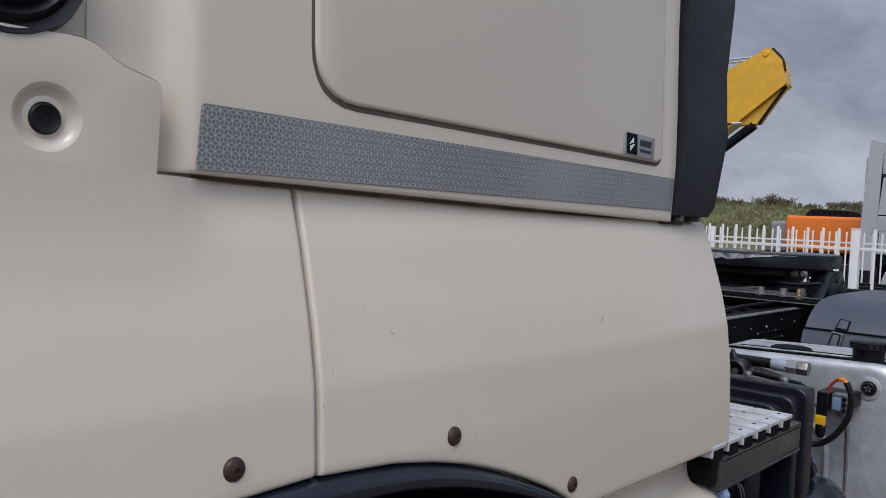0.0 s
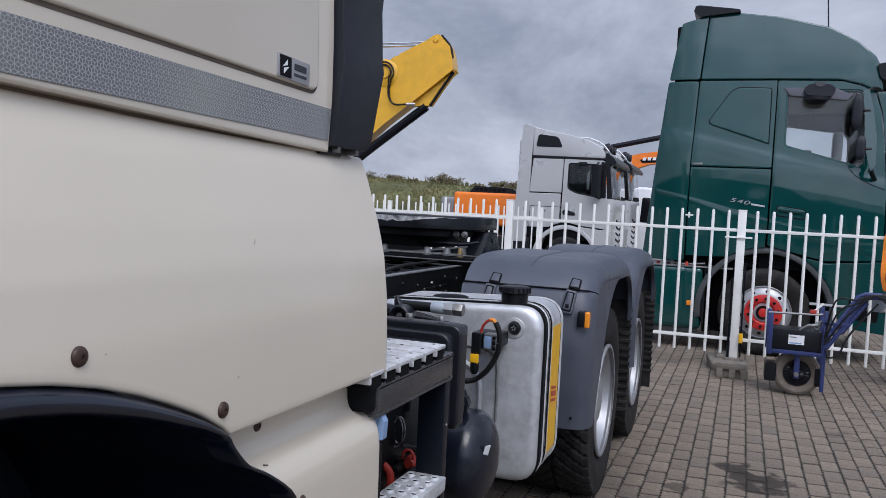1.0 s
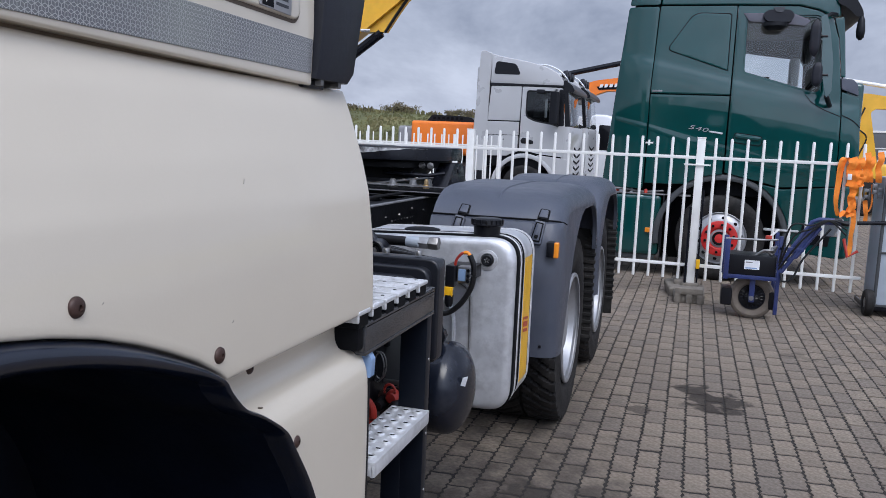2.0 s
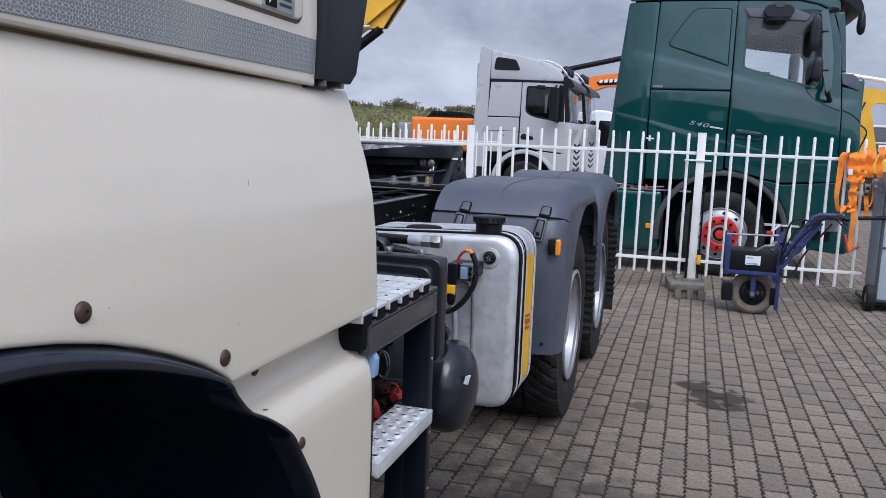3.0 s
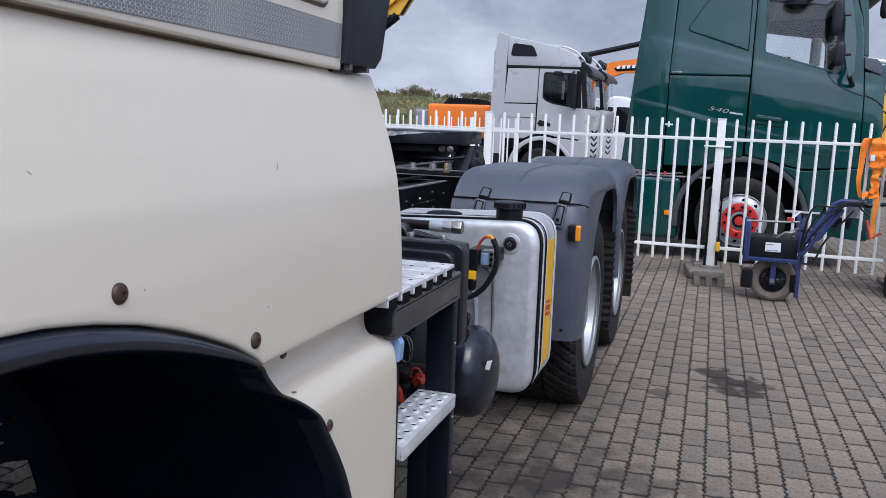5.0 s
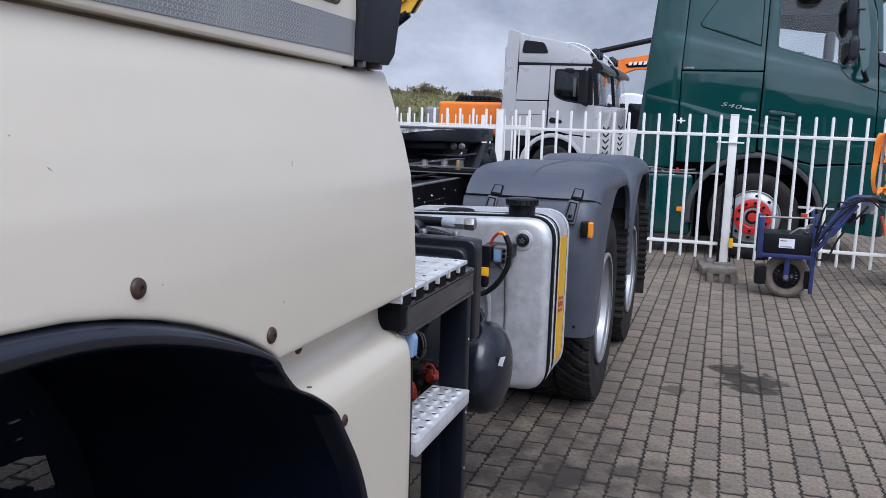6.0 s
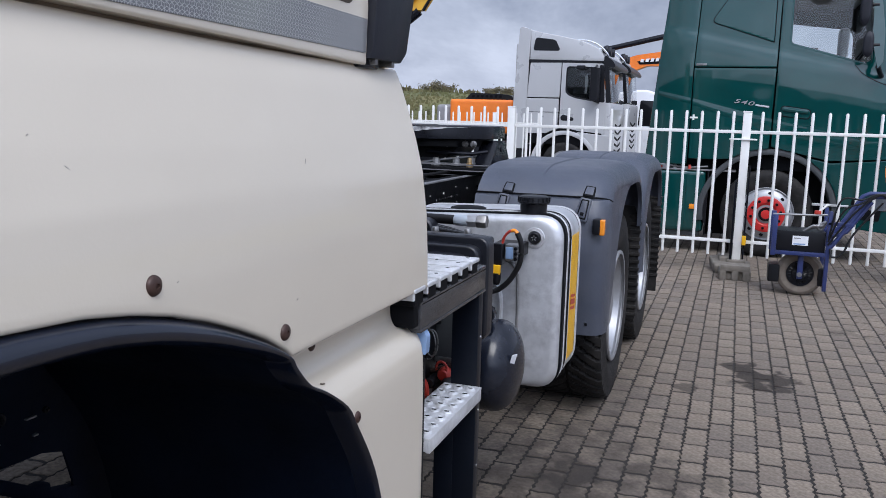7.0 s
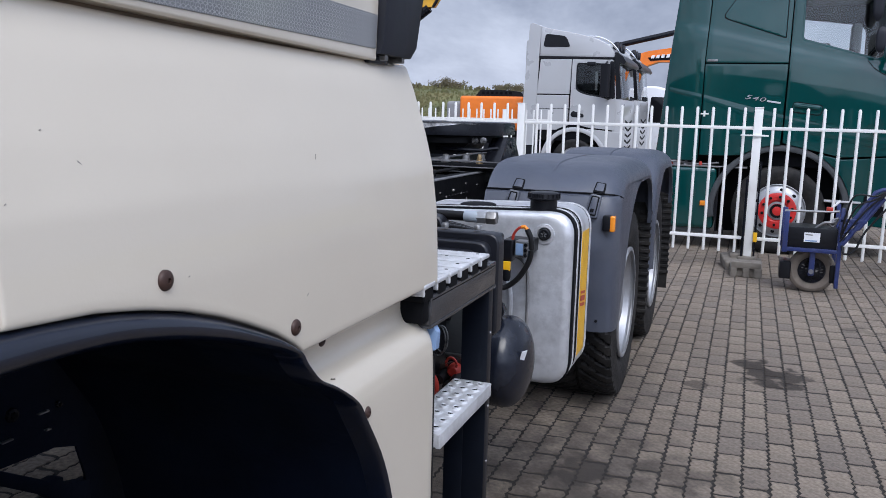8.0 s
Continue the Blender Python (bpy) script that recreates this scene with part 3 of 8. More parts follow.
# small scratches in the paint
for (y, z, dy, dz) in ((0.806, 1.476, 0.012, -0.010), (1.226, 1.460, 0.001, 0.007), (0.720, 1.445, 0.002, 0.001), (1.167, 1.284, 0.003, 0.002), (0.773, 1.503, 0.002, 0.001),
                       (0.928, 1.351, 0.002, 0.001), (0.705, 1.413, 0.001, 0.002)):
    x = float(np.interp(z, PROF_Z, PROF_X)) + 0.0004
    part("scratch", tube([(x, y, z), (x + 0.0001, y + dy * 0.5, z + dz * 0.45), (x - 0.0001, y + dy, z + dz)], 0.0005, 6), CREAM_IN, panel_rear,
         "short grey scratch")


def lower_panel():
    """The panel behind the wheel, set back under the side panel and rounded out below it."""
    pz = [0.42, 0.9, 1.05, 1.09, 1.108, 1.121, 1.130, 1.136, 1.141, 1.147, 1.156, 1.170, 1.215]
    px = [0.09, 0.09, 0.089, 0.086, 0.081, 0.074, 0.066, 0.0565, 0.0485, 0.0430, 0.0390, 0.0368, 0.036]
    line = curve_pts([(x, 0, z) for x, z in zip(px, pz)], 6)
    pz, px = [p.z for p in line], [p.x for p in line]
    zs = [z for z in pz if z < 1.216]
    rows = []
    for z in zs:
        ya = float(np.interp(-z, [-v for v in ARCH_Z[14:]], ARCH_Y[14:])) + 0.003
        x = float(np.interp(z, pz, px))
        row = []
        for k in [0, .004, .012, .03] + list(np.linspace(0.06, 0.94, 10)) + [.965, .98, .99, .997, 1]:
            y = ya + (1.652 - ya) * k
            row.append((x - edge_drop(1.652 - y, 0.012), y, z))
        rows.append(row)
    return part("lower_panel", grid_sheet(rows, (-0.03, 0, 0)), CREAM, truck, "cream white lower cab panel behind the wheel arch")


lower = lower_panel()
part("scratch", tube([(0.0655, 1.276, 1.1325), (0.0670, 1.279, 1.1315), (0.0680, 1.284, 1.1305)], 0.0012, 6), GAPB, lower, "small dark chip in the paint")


def fixing_bolt(x, y, z, r, parent):
    prof = [(0.0, 0.0034), (r * 0.24, 0.0034), (r * 0.27, 0.0054), (r * 0.45, 0.0052), (r * 0.72, 0.0042), (r * 0.92, 0.0026), (r, 0.0008), (r, -0.004)]
    part("bolt", lathe(prof, 20, 'X', (x, y, z)), BOLT, parent, "rust-brown round-headed fixing bolt")


for y, z, p in ((0.604, 1.373, panel_front), (0.892, 1.354, panel_rear), (1.135, 1.248, panel_rear)):
    fixing_bolt(float(np.interp(z, PROF_Z, PROF_X)), y, z, 0.0110, p)
fixing_bolt(0.088, 1.354, 1.057, 0.0100, lower)
fixing_bolt(0.036, 1.300, 1.182, 0.0095, lower)


def wheel_arch():
    """The black arch lip, swept along the cut-out, and the deep liner behind it."""
    pts = curve_pts([(0, y, z) for y, z in zip(ARCH_Y, ARCH_Z)], 3)
    # a rolled lip: half an ellipse, then the flange that runs back into the liner
    sec = [(0.016 - 0.0185 * math.cos(a), 0.070 + 0.028 * math.sin(a) ** 0.85) for a in np.linspace(0.0, math.pi, 15)]
    sec += [(0.035, 0.055), (0.036, 0.0), (0.038, -0.26), (0.042, -0.50)]
    rows = []
    for i, p in enumerate(pts):
        d = (pts[min(i + 4, len(pts) - 1)] - pts[max(i - 4, 0)])
        n = Vector((0, d.z, -d.y)).normalized()           # towards the wheel
        if n.z > 0.2:
            n = -n
        w = float(np.interp(p.y, (0.62, 0.80, 0.96, 1.07, 1.15, 1.5), (1.0, 0.84, 0.74, 0.56, 0.30, 0.30)))
        rows.append([(x, p.y + n.y * s * w, p.z + n.z * s * w) for s, x in sec])
    a = part("wheel_arch", grid_sheet([r[:16] for r in rows]), ARCH, truck, "black plastic wheel arch with a rolled lip")
    part("arch_liner", grid_sheet([r[15:] for r in rows]), LINER, a, "matt black wheel arch liner")
    return a


wheel_arch()

# cab body above the panels
part("cab_body", box(-2.33, 0.0015, -0.75, 1.49, 1.55, 3.05, 0.05, 4), CREAM, truck, "cream white sleeper cab body")
# unseen front block, added to keep light out of the wheel arch
part("front_light_mask", box(-2.30, 0.055, -0.78, -0.60, 0.34, 1.60, 0.06, 4), CREAM, truck, "unseen cream white front block, closing the arch to light")
part("cab_floor", box(-2.25, -0.06, -0.7, 1.55, 1.36, 1.55, 0.02), DARK, truck)


LEAN = 0.055


def leaned(b):
    """The upper side leans in above the tape."""
    for v in b.verts:
        v.co.x -= LEAN * max(0.0, v.co.z - 1.70)
    return b


def upper_side():
    """The flat upper side with its rounded lower lip."""
    zs = [1.6285, 1.6286, 1.629, 1.630, 1.6315, 1.633, 1.640, 1.646] + list(np.linspace(1.65, 1.72, 8)) + list(np.linspace(1.75, 2.95, 18))
    ys = [0.50, 0.535, 0.548, 0.556, 0.562, 0.567, 0.572, 0.577, 0.581, 0.585, 0.589, 0.594, 0.602] + list(np.linspace(0.64, 1.47, 14)) + [1.49, 1.498, 1.502]
    hollow = lambda y: float(np.interp(y, (0.50, 0.548, 0.556, 0.562, 0.567, 0.572, 0.577, 0.581, 0.585, 0.589, 0.594), (0.024, 0.024, 0.0232, 0.0212, 0.0178, 0.0132, 0.0084, 0.0050, 0.0024, 0.0008, 0.0)))
    rows = []
    for y in ys:
        k = max(0.0, (y - 1.40) / 0.102)
        rows.append([(0.030 - LEAN * max(0.0, z - 0.021 * (y - 0.6) - 1.70) - edge_drop(z - 1.6285, 0.0045) - hollow(y) - edge_drop(1.502 - y, 0.006),
                      y + k * float(np.interp(z, (1.64, 1.72, 1.80, 1.95, 2.1), (0.0, 0.007, 0.014, 0.018, 0.030))), z - 0.021 * (y - 0.6)) for z in zs])
    return part("upper_side", grid_sheet(rows, (-0.06, 0, 0)), CREAM, truck, "cream white flat upper cab side")


upper = upper_side()
# brown strip at the back of the groove, coloured for the shade there
part("ledge_strip", grid_sheet([[(0.006, y, 1.60 - 0.021 * (y - 0.6)), (0.006, y, 1.66 - 0.021 * (y - 0.6))] for y in np.linspace(0.60, 1.49, 8)], (-0.02, 0, 0)), LEDGE, truck, "brown strip carrying the groove's shade in its colour")
part("lip_filler", grid_sheet([[(0.003, y, 1.60), (0.003, y, 1.66)] for y in (0.53, 0.565, 0.604)], (-0.02, 0, 0)), CREAM, upper)
# reflective tape
tape = [(0.588, 1.6325), (1.494, 1.6290), (1.500, 1.684), (0.592, 1.692)]
part("reflective_strip", plate(rounded(tape, 0.004), 0.0302, 0.0314, 'X', bevel=0.0004, segs=1), FOIL, upper,
     "silver honeycomb reflective tape")
# storage flap with its gap
gap = [(0.7145, 1.7075), (1.436, 1.700), (1.452, 1.712), (1.478, 2.42), (0.7145, 2.42)]
# brown sheet behind the flap paints the shade of its gap
part("flap_gap_sheet", leaned(plate(rounded(gap, [0.06, 0.02, 0.02, 0.06, 0.06], 6), 0.0285, 0.0306, 'X', bevel=0.0)), GAPB, upper, smooth=0)
flap = [(0.7180, 1.7130), (1.435, 1.7055), (1.450, 1.715), (1.4750, 2.41), (0.7180, 2.41)]
part("storage_flap", leaned(plate(rounded(flap, [0.056, 0.018, 0.02, 0.06, 0.06], 6), 0.0290, 0.0350, 'X', bevel=0.005, segs=3)), CREAM, upper,
               "cream white storage locker flap")
badge = part("badge", leaned(plate(rounded([(1.318, 1.7105), (1.413, 1.7085), (1.417, 1.7445), (1.321, 1.7465)], 0.003), 0.0352, 0.0372, 'X', bevel=0.0008)),
             BADGE, upper, "small silver dealer badge with a dark mark")


def badge_mark(poly, x0, x1, m):
    part("badge_mark", leaned(plate([(y + 0.0065, z + 0.001) for y, z in poly], x0, x1, 'X', bevel=0)), m, badge, smooth=0)


badge_mark([(1.3181, 1.7113), (1.3507, 1.7109), (1.3517, 1.7432), (1.3186, 1.7437)], 0.0373, 0.0378, SEAM)
badge_mark([(1.3252, 1.7261), (1.3394, 1.7384), (1.3394, 1.7299)], 0.0379, 0.0382, LABEL)
badge_mark([(1.3281, 1.7156), (1.3281, 1.7242), (1.3441, 1.7280)], 0.0379, 0.0382, LABEL)
badge_mark([(1.3600, 1.7262), (1.3965, 1.7257), (1.3975, 1.7358), (1.3612, 1.7363)], 0.0373, 0.0378, PLAST)
badge_mark([(1.3593, 1.7165), (1.3965, 1.7160), (1.3970, 1.7208), (1.3600, 1.7213)], 0.0373, 0.0378, PLAST)


# corner of the wing below the door, with a dished black fixing
def wing_corner():
    poly = [(-0.3, 1.585), (0.548, 1.585), (0.552, 1.700), (0.545, 1.704), (0.515, 1.712), (0.497, 1.724), (0.484, 1.728), (-0.3, 1.718)]
    c = (0.034, 0.459, 1.663)
    dish = ring_poly(c[1], c[2], 0.0265, 40)
    part("wing_corner", plate(rounded(poly, [0, 0.004, 0.012, 0.012, 0.02, 0.012, 0.012, 0], 4), -0.03, 0.034, 'X', (dish,), 0.009, 4), CREAM,
         panel_front, "cream white wing corner", 20)
    part("fixing_dish", lathe([(0.0270, 0.0), (0.0250, -0.0008), (0.0226, -0.0032), (0.0195, -0.0058), (0.0165, -0.0068), (0.0155, -0.0062), (0.012, -0.0060)], 40, 'X', c, caps=False),
         CREAM, panel_front)
    c = (0.026, 0.459, 1.662)
    part("fixing_plug", lathe([(0.0, 0.002), (0.004, 0.002), (0.0045, 0.0035), (0.009, 0.004), (0.0105, 0.005), (0.0124, 0.003), (0.0127, -0.004)],
                              28, 'X', c), TRIM, panel_front, "round black plastic plug")
    outline = rounded(poly, [0, 0.004, 0.012, 0.012, 0.02, 0.012, 0.012, 0], 4)
    edge = [(0.0305, y, z) for y, z in outline if z > 1.63 and y > -0.29]
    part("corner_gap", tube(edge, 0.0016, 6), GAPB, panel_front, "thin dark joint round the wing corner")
    # ribbed rubber bellows at the door's foot
    part("rubber_bellows", lathe([(0.0, 0.02), (0.03, 0.02), (0.034, 0.026), (0.04, 0.02), (0.046, 0.026), (0.052, 0.02), (0.06, 0.024),
                                  (0.064, 0.01), (0.064, -0.02)], 40, 'X', (0.012, 0.428, 1.781)), TRIM, panel_front, "black ribbed rubber bellows")


wing_corner()


# black side deflector at the back of the cab
def side_deflector():
    # height, front edge, rear edge, outer face
    rows = ((1.622, 1.500, 1.634, 0.040), (1.64, 1.503, 1.650, 0.044), (1.775, 1.519, 1.688, 0.046), (1.80, 1.521, 1.691, 0.041),
            (1.89, 1.524, 1.690, 0.036), (2.02, 1.540, 1.712, 0.034), (2.5, 1.60, 1.77, 0.0), (3.0, 1.57, 1.76, -0.08))
    secs = []
    for z, a, c, x in rows:
        secs.append([(x - 0.05, a, z), (x - 0.004, a, z), (x, a + 0.006, z), (x + 0.001, (a + c) / 2, z), (x, c - 0.012, z),
                     (x - 0.006, c - 0.002, z), (x - 0.016, c, z), (x - 0.05, c, z)])
    b = loft(secs)
    bevel_all(b, 0.003, 1, 40)
    d = part("side_deflector", b, DEFL, truck, "dark grey plastic side deflector")
    part("bracket", box(-0.02, 0.026, 1.478, 1.555, 1.606, 1.620, 0.002), SATIN, d)
    for y in (1.520, 1.590):
        part("clip", box(0.0, 0.037, y, y + 0.012, 1.612, 1.624, 0.002), STEEL, d)
    return d


side_deflector()
part("engine_block", box(-1.75, -0.72, 0.1, 1.45, 0.86, 1.5, 0.06, 3), DARK, truck)
# unseen block added on the far side to darken the ground below
part("far_side_light_block", box(-2.42, -1.80, 1.75, 3.9, 0.42, 1.15, 0.05, 3), DARK, truck)
part("inner_stay", box(-0.66, -0.60, 1.36, 1.62, 0.60, 0.68, 0.01), DARK, truck)
part("inner_stay", tube([(-0.62, 0.9, 0.80), (-0.75, 1.3, 0.84), (-0.9, 1.7, 0.80)], 0.022), DARK, truck)


# ---------------------------------------------------------------- wheels
def tyre_mesh(R=0.525, w=0.385, rim=0.308):
    """Tyre centred on x=0: one skin whose tread rises in skewed drive lugs."""
    h = w / 2
    side = [(rim - 0.012, 0.70), (rim + 0.004, 0.82), (rim + 0.03, 0.92), (rim + 0.10, 1.0), (R - 0.09, 0.985), (R - 0.05, 0.955)]
    us = [0.95, 0.92, 0.86, 0.79, 0.72, 0.65, 0.58, 0.51, 0.44, 0.37, 0.30, 0.23, 0.16, 0.10, 0.06, 0.04]
    us = us + [-u for u in us[::-1]]
    lugs, segs = 44, 396
    b = bmesh.new()
    grid = []
    for s in range(segs):
        a = 2 * math.pi * s / segs
        ring = [(r, h * u) for r, u in side]
        for u in us:
            ph = (s / segs * lugs + (0.5 if u < 0 else 0.0) + 2.1 * (1 - abs(u)) ** 1.15) % 1.0
            up = abs(u) > 0.05 and ph < 0.80
            shoulder = 0.016 * max(0.0, (abs(u) - 0.62) / 0.31) ** 2
            ring.append((R - shoulder - (0.0 if up else 0.019), h * u))
        ring += [(r, -h * u) for r, u in side[::-1]]
        grid.append([b.verts.new((x, r * math.cos(a), r * math.sin(a))) for r, x in ring])
    for s in range(segs):
        A, B = grid[s], grid[(s + 1) % segs]
        for i in range(len(A)):
            j = (i + 1) % len(A)
            b.faces.new((A[i], A[j], B[j], B[i]))
    return mesh_of("tyre", b, RUBBER, 25)


def dish_rim_mesh():
    """Deep rear rim: flange, inner barrel, disc far inside. Outer side towards +x, flange at x=0."""
    prof = [(0.290, 0.004), (0.300, 0.006), (0.309, 0.003), (0.312, -0.004), (0.309, -0.012), (0.297, -0.014), (0.286, -0.022), (0.276, -0.05),
            (0.262, -0.10), (0.255, -0.135), (0.235, -0.150), (0.17, -0.146), (0.145, -0.13), (0.14, -0.06), (0.12, -0.035), (0.0, -0.03)]
    return mesh_of("rim", lathe(prof, 56, 'X', caps=False), RIM, 30)


TYRE, DISH = tyre_mesh(), dish_rim_mesh()
NUT = mesh_of("nut", lathe([(0.0, 0.03), (0.010, 0.03), (0.016, 0.024), (0.016, 0.0)], 6, 'X'), STEEL, 30)


def wheel_part(parent, x, y, z, mirrored=False, rim_mesh=None, tyre=None, label="black drive tyre on a silver dished wheel"):
    """A wheel under a vehicle: Empty is not used, the tyre carries its rim."""
    t = new("wheel", tyre or TYRE)
    t.parent = parent
    t.location = Vector((x, y, z)) - Vector(parent.location)
    if mirrored:
        t.rotation_euler = (0, 0, math.pi)
    t["label"] = label
    r = new("rim", rim_mesh or DISH)
    r.parent = t
    r.location = (0.184, 0, 0)
    return t


AXLE_1, AXLE_2 = 4.79, 6.15
for ay in (AXLE_1, AXLE_2):
    for x, mir in ((SIDE - 0.035 - 0.1925, False), (SIDE - 0.035 - 0.1925 - 0.42, False), (-2.41 + 0.2275, True), (-2.41 + 0.6475, True)):
        w = wheel_part(truck, x, ay, 0.515, mir)
        if x > -0.3:
            for k in range(10):
                a = 2 * math.pi * k / 10
                nut = new("wheel_nut", NUT)
                nut.parent = w
                nut.location = (0.184 - 0.148, 0.2 * math.cos(a), 0.2 * math.sin(a))
    part("axle", tube([(-2.2, ay, 0.515), (-0.2, ay, 0.515)], 0.08, 14), DARK, truck)
# Darker copy of the tyre rubber, with the arch's deep shade in its colour.
SHADED_RUBBER = mat("shaded_steering_tyre_rubber", (0.0045, 0.0045, 0.005), 0.8, var=0.3, scale=14, bump=0.2, bscale=90, spec=0.15)
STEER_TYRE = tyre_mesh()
STEER_TYRE.materials[0] = SHADED_RUBBER
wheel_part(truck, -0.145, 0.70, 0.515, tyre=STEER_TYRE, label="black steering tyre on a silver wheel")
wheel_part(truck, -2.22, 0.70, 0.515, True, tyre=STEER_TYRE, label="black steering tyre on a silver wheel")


# ---------------------------------------------------------------- rear mudguards
def mudguard(yc, xo, xi, outward, main=True):
    """Three-piece mudguard round a wheel at yc; its outer side at xo, its inner edge at xi."""
    s = outward
    # outline from the front foot over the top to the back foot, as (y, z)
    f = 0.93 if main else 0.70
    base = [(-f + 0.09, 0.56), (-f + 0.06, 0.75), (-f + 0.035, 0.95), (-f + 0.05, 1.11), (-f + 0.085, 1.188), (-f + 0.14, 1.243), (-f + 0.22, 1.284), (-f + 0.32, 1.306),
            (-f + 0.50, 1.317), (0.0, 1.320), (0.30, 1.313), (0.45, 1.278), (0.555, 1.212), (0.62, 1.11), (0.65, 0.98)]
    pts = [(p.x, p.y) for p in (Vector((q.y, q.z)) for q in curve_pts([(0, a, c) for a, c in base], 4))]
    rows = []
    for (dy, z) in pts:
        row = []
        cy, cz = 0.0, 0.62
        n = Vector((dy * 0.75, z - cz)).normalized()
        for u, drop in ((0.0, 0.0), (0.25, 0.0), (0.5, 0.0), (0.70, 0.0), (0.78, 0.002), (0.85, 0.008), (0.90, 0.018), (0.945, 0.034), (0.975, 0.054), (0.992, 0.078), (1.0, 0.10), (1.0, 0.115)):
            row.append((xi + (xo - xi) * u, yc + dy - n.x * drop, z - n.y * drop))
        rows.append(row)
    g = part("mudguard", grid_sheet(rows), FENDER, truck, "slate grey plastic mudguard over the drive wheel")
    # outer valance that drops from the rounded shoulder to the wheel cut-out
    rows = []
    for (dy, z) in pts:
        n = Vector((dy * 0.75, z - 0.62)).normalized()
        y1, z1 = yc + dy - n.x * 0.112, z - n.y * 0.112
        ye = y1
        if dy < 0.0:
            ye = max(y1, yc + float(np.interp(z1, (0.40, 0.50, 0.80, 1.0, 1.10, 1.15, 1.185, 1.21, 1.225), (-0.74, -0.70, -0.54, -0.43, -0.33, -0.26, -0.19, -0.08, 0.0))))
        ze = z1
        t = (0.0, 0.5, 1.0)
        rows.append([(xo, y1 + (ye - y1) * q, ze - 0.012 * q) for q in t] + [(xo - s * 0.025, ye + 0.004, ze - 0.014)])
    part("valance", grid_sheet(rows), FENDER, g)
    xb = xi + (xo - xi) * 0.47
    crest = [(xb, yc + dy, z - 0.003) for dy, z in pts if z > 1.262]
    part("bead", tube(crest, 0.0085, 10, radii=[0.0015, 0.005] + [0.0085] * (len(crest) - 4) + [0.005, 0.0015]), FENDER, g)
    return g


part_x = SIDE + 0.005
guard = mudguard(AXLE_1, part_x, -0.53, 1)
mudguard(AXLE_2, part_x, -0.53, 1, False)
mudguard(AXLE_1, -2.415, -1.79, -1)
mudguard(AXLE_2, -2.415, -1.79, -1, False)


def guard_details():
    yf = AXLE_1 - 0.93
    # front piece below the joint stands a little proud
    rows = []
    for z in [0.545] + list(np.linspace(0.56, 1.176, 24)) + [1.182, 1.185]:
        y = float(np.interp(z, (0.47, 0.5, 0.75, 0.95, 1.11, 1.177, 1.186), (0.105, 0.10, 0.06, 0.035, 0.05, 0.078, 0.095)))
        y -= 0.012 - (0.008 if z > 1.178 else 0)
        rows.append([(x, yf + y + d, z) for x, d in ((-0.532, 0), (-0.3, 0), (-0.1, 0), (0.0, 0.0), (0.04, 0.006), (0.07, 0.022), (0.088, 0.05), (0.098, 0.095), (0.1, 0.14))])
    part("front_piece", grid_sheet(rows), FENDER, guard, "slate grey front piece of the mudguard")
    part("joint_gap", tube([(-0.53, yf + 0.080, 1.189), (0.02, yf + 0.080, 1.189), (0.066, yf + 0.100, 1.186), (0.092, yf + 0.135, 1.177), (0.0975, yf + 0.17, 1.168)], 0.0038, 8), SEAM, guard, "dark gap between the mudguard pieces")
    for x in (-0.395, -0.015):
        up, lo = pose(x + 0.014, yf + 0.079, 1.189, -44, 7, 0), pose(x + 0.010, yf + 0.058, 1.190, -16, 9, 0)
        la = part("latch", turned(plate(rounded([(-0.026, 0.002), (0.026, 0.002), (0.023, 0.062), (-0.023, 0.062)], 0.006), 0.006, -0.008, 'Y', bevel=0.003), up), SEAM, guard, "dark latch frame")
        part("latch_face", turned(plate(rounded([(-0.020, 0.010), (0.020, 0.010), (0.017, 0.055), (-0.017, 0.055)], 0.004), 0.0, -0.011, 'Y', bevel=0.003), up), FENDER, la)
        lb = part("latch", turned(plate(rounded([(-0.031, -0.112), (0.028, -0.112), (0.026, -0.004), (-0.024, -0.004)], 0.008), 0.004, -0.011, 'Y', bevel=0.004), lo), FENDER, guard, "slate grey rubber latch")
        part("latch_rim", turned(plate(rounded([(-0.022, -0.103), (0.021, -0.103), (0.019, -0.012), (-0.017, -0.012)], 0.006), 0.0, -0.013, 'Y', bevel=0.001), lo), SEAM, lb)
        part("latch_slot", turned(plate(rounded([(-0.017, -0.097), (0.016, -0.097), (0.014, -0.018), (-0.012, -0.018)], 0.005), 0.0, -0.016, 'Y', bevel=0.004), lo), FENDER, lb)
        part("latch_button", turned(box(-0.008, 0.008, -0.020, -0.012, -0.088, -0.072, 0.003), lo), SEAM, lb)
    part("rivet", lathe([(0.0, -0.010), (0.008, -0.008), (0.010, 0.0), (0.010, 0.01)], 12, 'Y', (-0.19, yf + 0.04, 1.15)), STEEL, guard)
    # side marker lamp
    b = box(0.036, 0.074, yf + 0.000, yf + 0.060, 1.030, 1.100, 0.008)
    lamp = part("marker_lamp_base", b, TRIM, truck, "black side marker lamp base")
    part("marker_lens", box(0.068, 0.092, yf + 0.000, yf + 0.038, 1.028, 1.100, 0.009, 4), AMBER, lamp, "amber lens")
    part("bolt", lathe([(0.0, -0.006), (0.007, -0.005), (0.008, 0.0), (0.008, 0.02)], 12, 'Y', (0.02, yf + 0.075, 0.60)), TRIM, guard)
